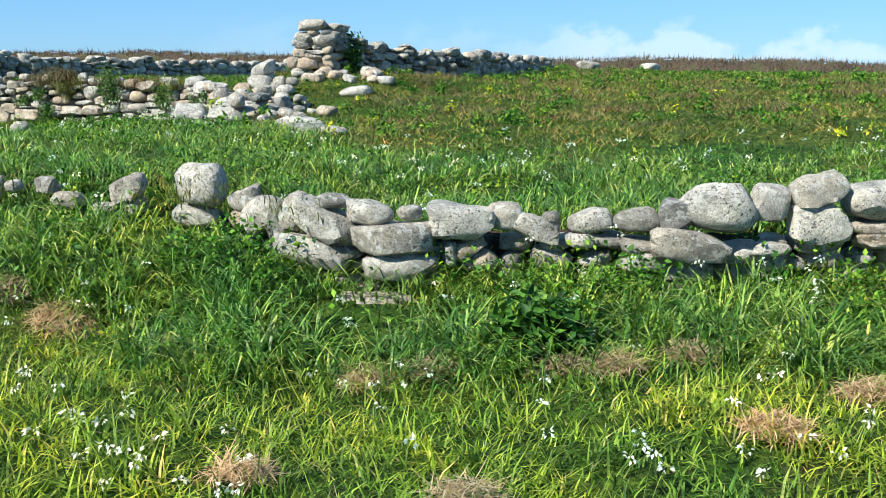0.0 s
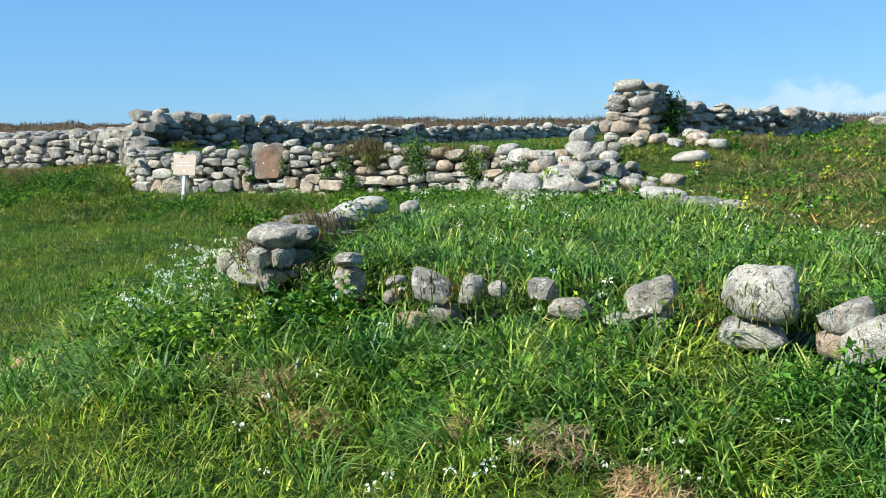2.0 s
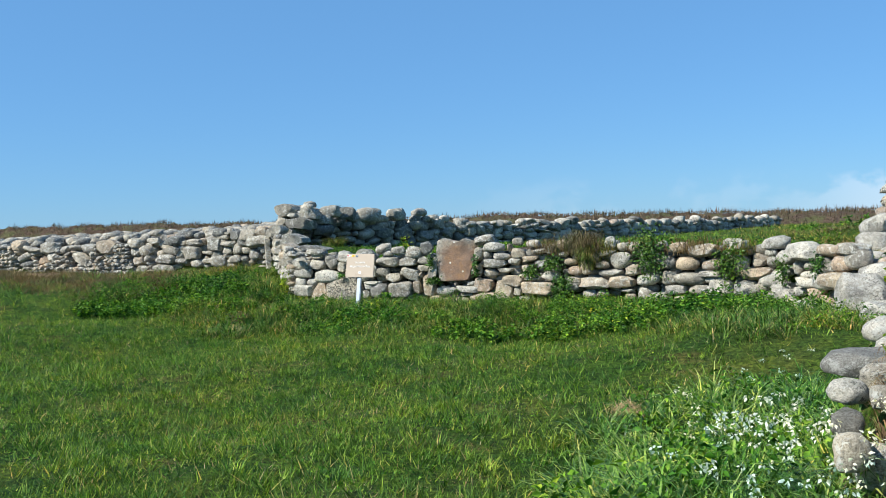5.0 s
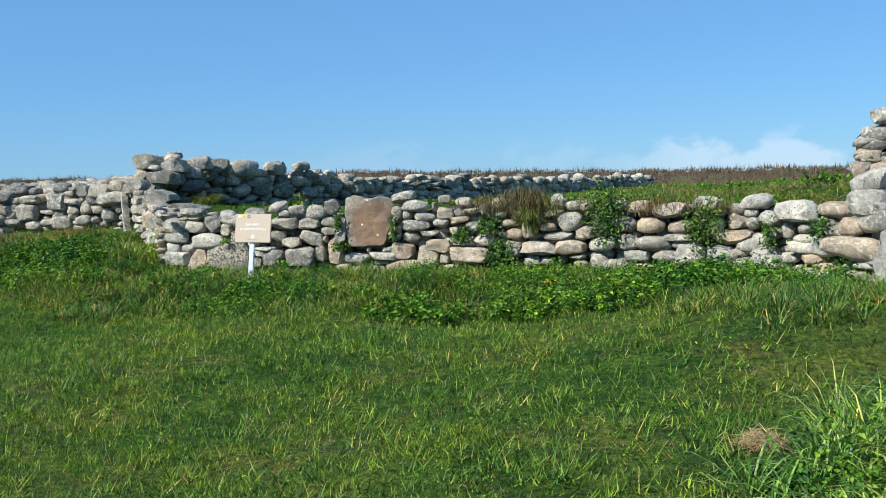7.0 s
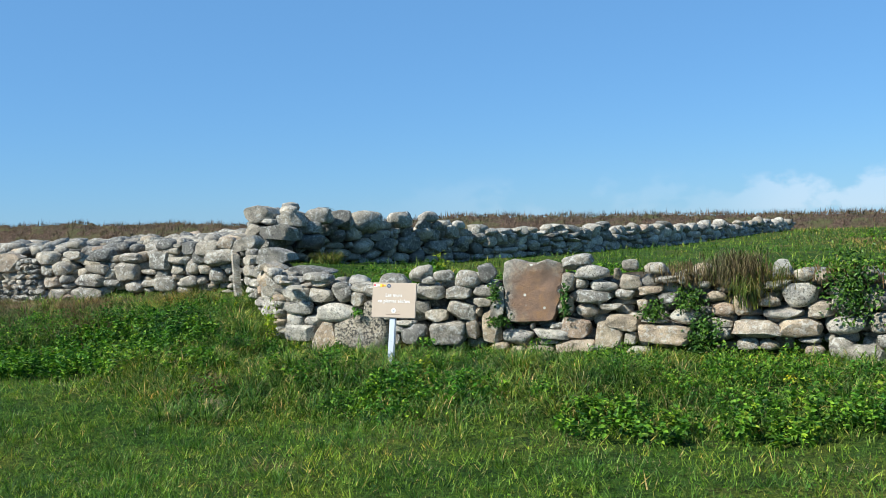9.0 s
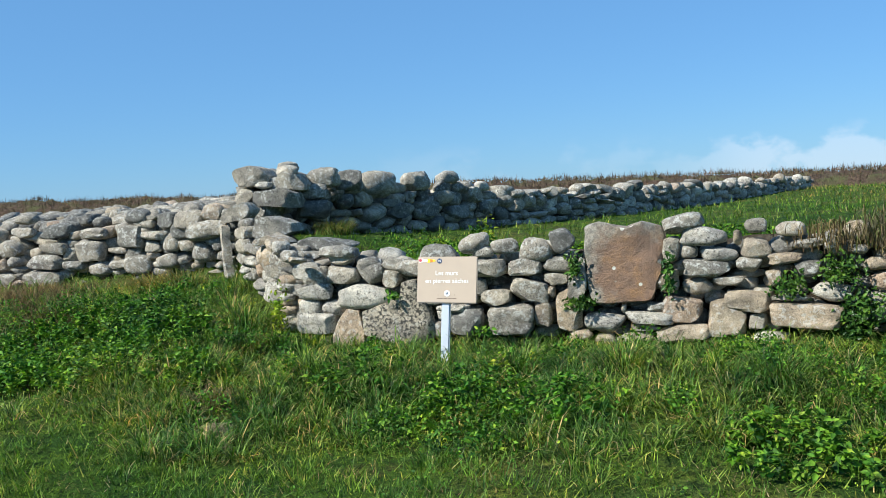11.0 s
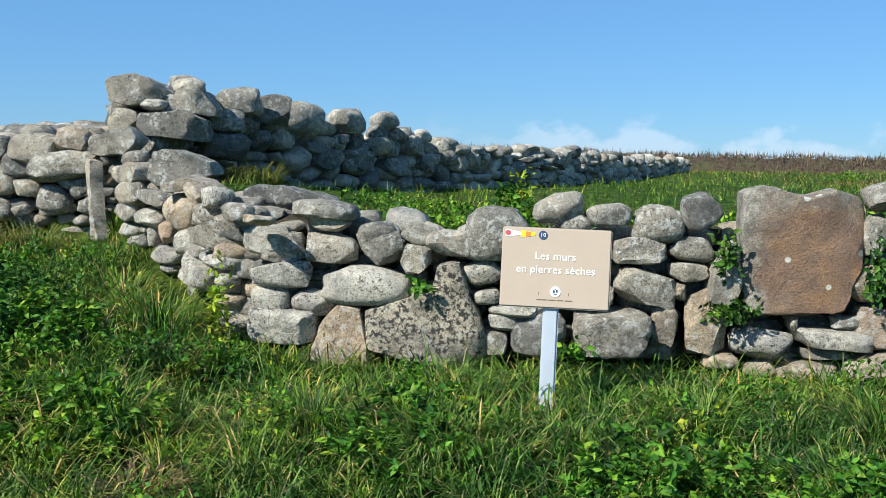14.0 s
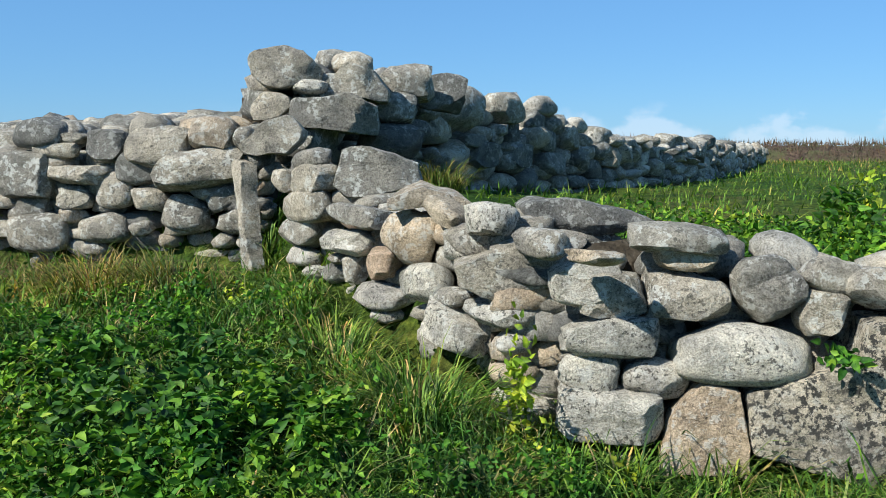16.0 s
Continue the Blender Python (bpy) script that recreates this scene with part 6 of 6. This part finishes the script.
nettle_clump(-11.78, 15.95, .30, .28, 80, (.028, .046), HERB, "dark spreading clump of nettles on the bank")
nettle_clump(-12.7, 16.55, .36, .24, 80, (.028, .05), HERB, "dark low clump of nettles below the wall")
nettle_clump(-13.2, 16.3, .45, .2, 110, (.03, .052), HERB, "low clump of nettles on the bank")


def bramble(s, z, reach, rise, label):
    """A bare arching stem."""
    x, y, t = BACK.off(s, 0.2)
    bm = bmesh.new()
    rings = []
    for i in range(10):
        f = i / 9
        c = Vector((x, y, z)) + Vector((math.cos(radians(t)), math.sin(radians(t)), 0)) * (reach * f) + Vector((0, 0, rise * math.sin(f * 2.3)))
        w = 0.006 * (1 - 0.7 * f)
        rings.append([bm.verts.new(c + Vector((w * math.cos(a), 0, w * math.sin(a)))) for a in (0, 2.1, 4.2)])
    for a, b in zip(rings, rings[1:]):
        for j in range(3):
            bm.faces.new((a[j], a[(j + 1) % 3], b[(j + 1) % 3], b[j]))
    me = bpy.data.meshes.new("bramble_stem")
    bm.to_mesh(me)
    bm.free()
    me.materials.append(HEATH)
    tagged(new("bramble_stem", me), label, "bramble")


bramble(1.0, 1.86, .55, .22, "bare arching bramble stem above the boulders")
bramble(1.35, 1.82, .22, .12, "short bare bramble stem above the boulders")


# brown heath along the skyline
HEATH_LINE = Line((-75, 51), (-45, 45), (-20, 42.5), (-8, 43), (8, 38), (22, 34), (46, 35))


def heath_height(x, y):
    top = np.interp(x, (-75, -37, -30, -22, -12, -7, 4, 8, 13, 16, 46), (2.75, 2.62, 2.50, 2.25, 2.28, 2.08, 1.84, 1.90, 1.84, 1.66, 1.62))
    return (top - land(x, y)) * (0.93 + 0.07 * lump(x, y, 2.2) + 0.06 * lump(x, y, 0.7) + 0.05 * lump(x, y, 0.3))


def heath_ridge():
    """The close-grown mass of the heath: a long uneven dome."""
    n, across = 1000, 9
    v = []
    for i in range(n + 1):
        for j in range(across):
            x, y, _ = HEATH_LINE.off(HEATH_LINE.length * i / n, -1.6 + 4.2 * j / (across - 1))
            v.append((x, y))
    v = np.array(v)
    x, y = v[:, 0], v[:, 1]
    arch = np.tile(np.sin(np.linspace(0, np.pi, across)) ** 0.6, n + 1)
    z = land(x, y) - 0.05 + heath_height(x, y) * arch * rng.uniform(0.82, 1.0, len(x))
    i = (np.arange(n)[:, None] * across + np.arange(across - 1)).reshape(-1)
    f = np.concatenate([np.stack([i, i + across, i + across + 1], -1), np.stack([i, i + across + 1, i + 1], -1)])
    return np.stack([x, y, z], -1), f


stuff("heath_mass", heath_ridge(), HEATH_MASS, "close-grown brown heath along the skyline", "heath")


def heath():
    n = 60000
    s, u = rng.uniform(0, HEATH_LINE.length, n), rng.random(n)
    x, y = np.empty(n), np.empty(n)
    for i in range(n):
        x[i], y[i], _ = HEATH_LINE.off(s[i], -1.6 + 4.2 * u[i])
    z = land(x, y) + heath_height(x, y) * np.sin(u * np.pi) ** 0.6 * 0.93
    return blades(x, y, z, rng.uniform(0.06, 0.26, n) * (0.5 + 0.8 * patchy(x, y, 0.8, 75, -.3, .5)), rng.uniform(0.015, 0.04, n), np.zeros(n), 1, None, (0.0, 1.2))


stuff("heath", heath(), HEATH, "brown heath and dead bracken along the skyline", "heath")


def rough_hill():
    x, y = scatter(80000, -4, 32, 10, 44, lambda x, y: (high_side(x, y) > 0) * (0.15 + 0.85 * patchy(x, y, 1.3, 41, -.3, .4)) * np.clip((y + 0.4 * x - 11) / 8, 0, 1))
    n = len(x)
    return blades(x, y, land(x, y), rng.uniform(0.06, 0.18, n), rng.uniform(0.014, 0.028, n), rng.uniform(0.7, 2.0, n), 1, None, (0.3, 1.3))


def dry_bank():
    """Thin dead grass on the bare earth below the left wall."""
    x, y = scatter(240000, -26, -12.4, 14.6, 19.4, lambda x, y: (high_side(x, y) < 0) * np.clip((2.6 - distance_to(WEST_LINE, x, y)) / 0.8, 0, 1) * (0.3 + 0.8 * patchy(x, y, 0.8, 71, -.3, .3)))
    n = len(x)
    return spikes(x, y, land(x, y), rng.uniform(0.05, 0.16, n), rng.uniform(0.007, 0.014, n), rng.uniform(0.4, 1.4, n))


stuff("dry_bank_grass", dry_bank(), DEAD, "thin dead grass on bare earth below the wall", "dry grass")
stuff("rough_hill_grass", rough_hill(), HILL, "dry brownish rough grass on the hill", "grass")


for x, y, size, height in ((-9.1, 14.5, .3, .22), (-8.6, 14.3, .26, .2), (-7.3, 13.6, .35, .24), (-6.2, 13.6, .4, .28), (-5.2, 13.3, .4, .3), (-4.4, 13.2, .35, .3), (-12.3, 15.7, .3, .26), (-10.0, 15.1, .25, .2)):
    nettle_clump(x, y, size * 1.35, height * 0.95, int(230 * size), (.028, .05), HERB, "low spreading weed on the grassy bank")


# ---------------------------------------------------------------- the sign
def plain(name, c, rough=0.5, spec=0.4, metal=0.0, wear=0.12):
    k = Mat(name, rough, spec)
    k.b.inputs["Metallic"].default_value = metal
    dirt = k.times(k.mask(k.noise(9, 6, 0.65), 0.4, 0.75), wear)
    k.colour(k.mix(dirt, c, tuple(0.55 * v for v in c)))
    k.bump(k.noise(240, 2), 0.08, 0.002)
    return k.m


BEIGE = plain("beige_enamel", (0.46, 0.37, 0.285))
WHITE = plain("white_print", (0.85, 0.85, 0.82), wear=0.05)
YELLOW = plain("yellow_print", (0.85, 0.60, 0.03), wear=0.05)
ORANGE = plain("orange_print", (0.75, 0.22, 0.03), wear=0.05)
NAVY = plain("navy_print", (0.03, 0.06, 0.13), wear=0.05)
ROSE = plain("red_print", (0.50, 0.08, 0.10), wear=0.05)
BROWN = plain("brown_print", (0.16, 0.11, 0.08), wear=0.05)
ZINC = plain("galvanised_steel", (0.52, 0.56, 0.60), 0.45, 0.5, 0.35, 0.25)

sign = tagged(new("sign_board"), "beige trail sign on a galvanised post before the wall", "sign")
sign.matrix_world = pose(-9.41, 15.467, 1.061, -9.0, 1.4, -9.5)


def rounded(name, w, h, d, material, x=0.0, z=0.0, y=0.0, bevel=0.006, parent=sign, label=""):
    bm = bmesh.new()
    bmesh.ops.create_cube(bm, size=1.0, matrix=Matrix.LocRotScale((x, y, z), None, (w, d, h)))
    bmesh.ops.bevel(bm, geom=bm.edges[:], offset=min(bevel, d * 0.4), segments=2, affect="EDGES")
    return part(name, bm, material, parent, label)


def disc(name, radius, material, x, z, y, label=""):
    bm = bmesh.new()
    bmesh.ops.create_cone(bm, cap_ends=True, segments=40, radius1=radius, radius2=radius, depth=0.0016, matrix=pose(x, y, z, 90))
    return part(name, bm, material, sign, label)


def shape(name, points, material, y, label=""):
    """A flat printed patch on the board's face."""
    bm = bmesh.new()
    a = [bm.verts.new((px, y, pz)) for px, pz in points]
    f = bm.faces.new(a)
    bm.normal_update()
    if f.normal.y > 0:
        f.normal_flip()
    out = bmesh.ops.extrude_face_region(bm, geom=[f])
    bmesh.ops.translate(bm, verts=[g for g in out["geom"] if isinstance(g, bmesh.types.BMVert)], vec=(0, -0.001, 0))
    return part(name, bm, material, sign, label)


def words(text, size, x, z, material, y=-0.0085):
    cu = bpy.data.curves.new("lettering", "FONT")
    cu.body, cu.size, cu.align_x, cu.align_y, cu.extrude, cu.resolution_u = text, size, "CENTER", "CENTER", 0.0005, 3
    ob = bpy.data.objects.new("lettering", cu)
    scene.collection.objects.link(ob)
    bpy.context.view_layer.update()
    me = bpy.data.meshes.new_from_object(ob.evaluated_get(bpy.context.evaluated_depsgraph_get()))
    bpy.data.objects.remove(ob)
    me.materials.clear()
    me.materials.append(material)
    lettering = new("lettering", me)
    lettering.parent = sign
    lettering.matrix_local = pose(x, y, z, 90)
    return tagged(lettering, "white lettering" if material is WHITE else "")


rounded("board", 0.457, 0.337, 0.014, BEIGE, label="beige enamelled board with rounded edges")
words("Les murs", 0.047, -0.003, 0.048, WHITE)
words("en pierres sèches", 0.047, 0.0, -0.008, WHITE)
words("10", 0.024, -0.058, 0.137, WHITE, -0.0105)
disc("number_disc", 0.0185, NAVY, -0.058, 0.137, -0.0085, "dark blue number disc")
shape("beam", [(-.215, .126), (-.215, .156), (-.205, .156), (-.150, .146), (-.150, .134), (-.205, .126)], WHITE, -0.0075, "white printed beam")
shape("lantern", [(-.150, .124), (-.150, .155), (-.112, .149), (-.090, .146), (-.090, .134), (-.112, .130)], YELLOW, -0.0075, "yellow printed lantern")
shape("lantern_band", [(-.130, .130), (-.130, .150), (-.110, .147), (-.110, .132)], ORANGE, -0.0088, "orange printed band")
disc("rose", 0.0115, ROSE, -0.205, 0.142, -0.0092, "red printed dot")
disc("emblem", 0.022, WHITE, 0.003, -0.098, -0.0085, "white round emblem")
for dx, dz, w, h in ((-.006, 0, .008, .012), (.006, .002, .007, .012), (0, -.010, .014, .004), (0, .010, .006, .004)):
    rounded("emblem_mark", w, h, 0.001, NAVY, 0.003 + dx, -0.098 + dz, -0.0100, 0.0003)
for dx, w in ((-.055, .045), (-.012, .03), (.022, .026), (.056, .03)):
    rounded("small_print", w, 0.004, 0.001, BROWN, 0.003 + dx, -0.134, -0.0078, 0.0003)
for dx in (-.066, .058):
    rounded("fine_mark", 0.002, 0.012, 0.001, BROWN, dx, -0.108, -0.0078, 0.0003)
rounded("post", 0.066, 0.90, 0.03, ZINC, -0.012, -0.43, 0.026, 0.008, label="flat galvanised steel post")
for dz in (0.09, -0.09):
    bm = bmesh.new()
    bmesh.ops.create_cone(bm, cap_ends=True, segments=12, radius1=0.008, radius2=0.008, depth=0.012, matrix=pose(-0.012, 0.047, dz, 90))
    part("bolt", bm, ZINC, sign)


# ---------------------------------------------------------------- a far post, and clouds low over the hill
def far_post():
    k = Mat("tarred_wood", 0.9)
    k.colour(k.ramp(k.noise(12), [(0.3, (0.02, 0.018, 0.016)), (0.7, (0.05, 0.045, 0.04))]))
    x, y = -34.3, 36.0
    z = float(land(x, y))
    thing = tagged(new("field_post"), "dark wooden post with a short crossbar", "post")
    thing.location = (x, y, z)
    for name, w, h, cz, tilt in (("pole", 0.10, 1.3, 0.6, 2), ("crossbar", 0.55, 0.09, 1.22, 8)):
        bm = bmesh.new()
        bmesh.ops.create_cube(bm, size=1.0, matrix=pose(0, 0, cz, 0, tilt, 0) @ Matrix.Diagonal((w, 0.09, h, 1)))
        bmesh.ops.bevel(bm, geom=bm.edges[:], offset=0.015, segments=1, affect="EDGES")
        part(name, bm, k.m, thing)


far_post()


def cloud_bank():
    """A sheet of thin summer cloud far out beyond the hill."""
    m = bpy.data.materials.new("far_cloud")
    m.use_nodes = True
    t = m.node_tree
    t.nodes.remove(t.nodes["Principled BSDF"])
    out = t.nodes["Material Output"]
    co = t.nodes.new("ShaderNodeTexCoord")
    def tex(scale, detail, sx, sz):
        mp = t.nodes.new("ShaderNodeMapping")
        mp.inputs["Scale"].default_value = (sx, 1, sz)
        t.links.new(co.outputs["Object"], mp.inputs[0])
        nz = t.nodes.new("ShaderNodeTexNoise")
        nz.inputs["Scale"].default_value, nz.inputs["Detail"].default_value, nz.inputs["Roughness"].default_value = scale, detail, 0.55
        t.links.new(mp.outputs[0], nz.inputs["Vector"])
        return nz.outputs["Fac"]
    sep = t.nodes.new("ShaderNodeSeparateXYZ")
    t.links.new(co.outputs["Object"], sep.inputs[0])
    def rng_(v, a, b, c=0.0, d=1.0):
        n = t.nodes.new("ShaderNodeMapRange")
        n.interpolation_type = "SMOOTHSTEP"
        for i, val in ((1, a), (2, b), (3, c), (4, d)):
            n.inputs[i].default_value = val
        t.links.new(v, n.inputs[0])
        return n.outputs[0]
    def op(a, b, how="MULTIPLY"):
        n = t.nodes.new("ShaderNodeMath")
        n.operation = how
        for i, v in ((0, a), (1, b)):
            if isinstance(v, float):
                n.inputs[i].default_value = v
            else:
                t.links.new(v, n.inputs[i])
        return n.outputs[0]
    puff = rng_(op(tex(0.013, 7, 1.0, 1.5), op(sep.outputs["Z"], -0.0030), "ADD"), 0.36, 0.47)
    fade = op(rng_(sep.outputs["Z"], 3.0, 12.0), rng_(sep.outputs["Z"], 62.0, 34.0))
    a = op(op(puff, fade), op(op(rng_(sep.outputs["X"], 60.0, 170.0, 0.25, 1.0), rng_(sep.outputs["X"], -320.0, -120.0)), op(rng_(sep.outputs["X"], 520.0, 400.0, 0.1, 1.0), 0.34)))
    em, tr, mx = t.nodes.new("ShaderNodeEmission"), t.nodes.new("ShaderNodeBsdfTransparent"), t.nodes.new("ShaderNodeMixShader")
    em.inputs[0].default_value, em.inputs[1].default_value = (0.86, 0.90, 1.0, 1), 0.72
    t.links.new(a, mx.inputs[0])
    t.links.new(tr.outputs[0], mx.inputs[1])
    t.links.new(em.outputs[0], mx.inputs[2])
    t.links.new(mx.outputs[0], out.inputs[0])
    n = 40
    v, f = [], []
    for i in range(n + 1):
        a0 = radians(-35 + 75 * i / n)
        x, y = 1000 * math.sin(a0), 1000 * math.cos(a0) - 1000
        v += [(x, y, 0), (x, y, 130)]
    for i in range(n):
        f.append((2 * i, 2 * i + 2, 2 * i + 3, 2 * i + 1))
    ob = new("backdrop_clouds", mesh_of("backdrop_clouds", v, f, m, True))
    ob.location = (0, 1000, 0)
    ob.visible_shadow = False
    tagged(ob, "faint white summer clouds low over the horizon", "clouds", kind="structure")


cloud_bank()
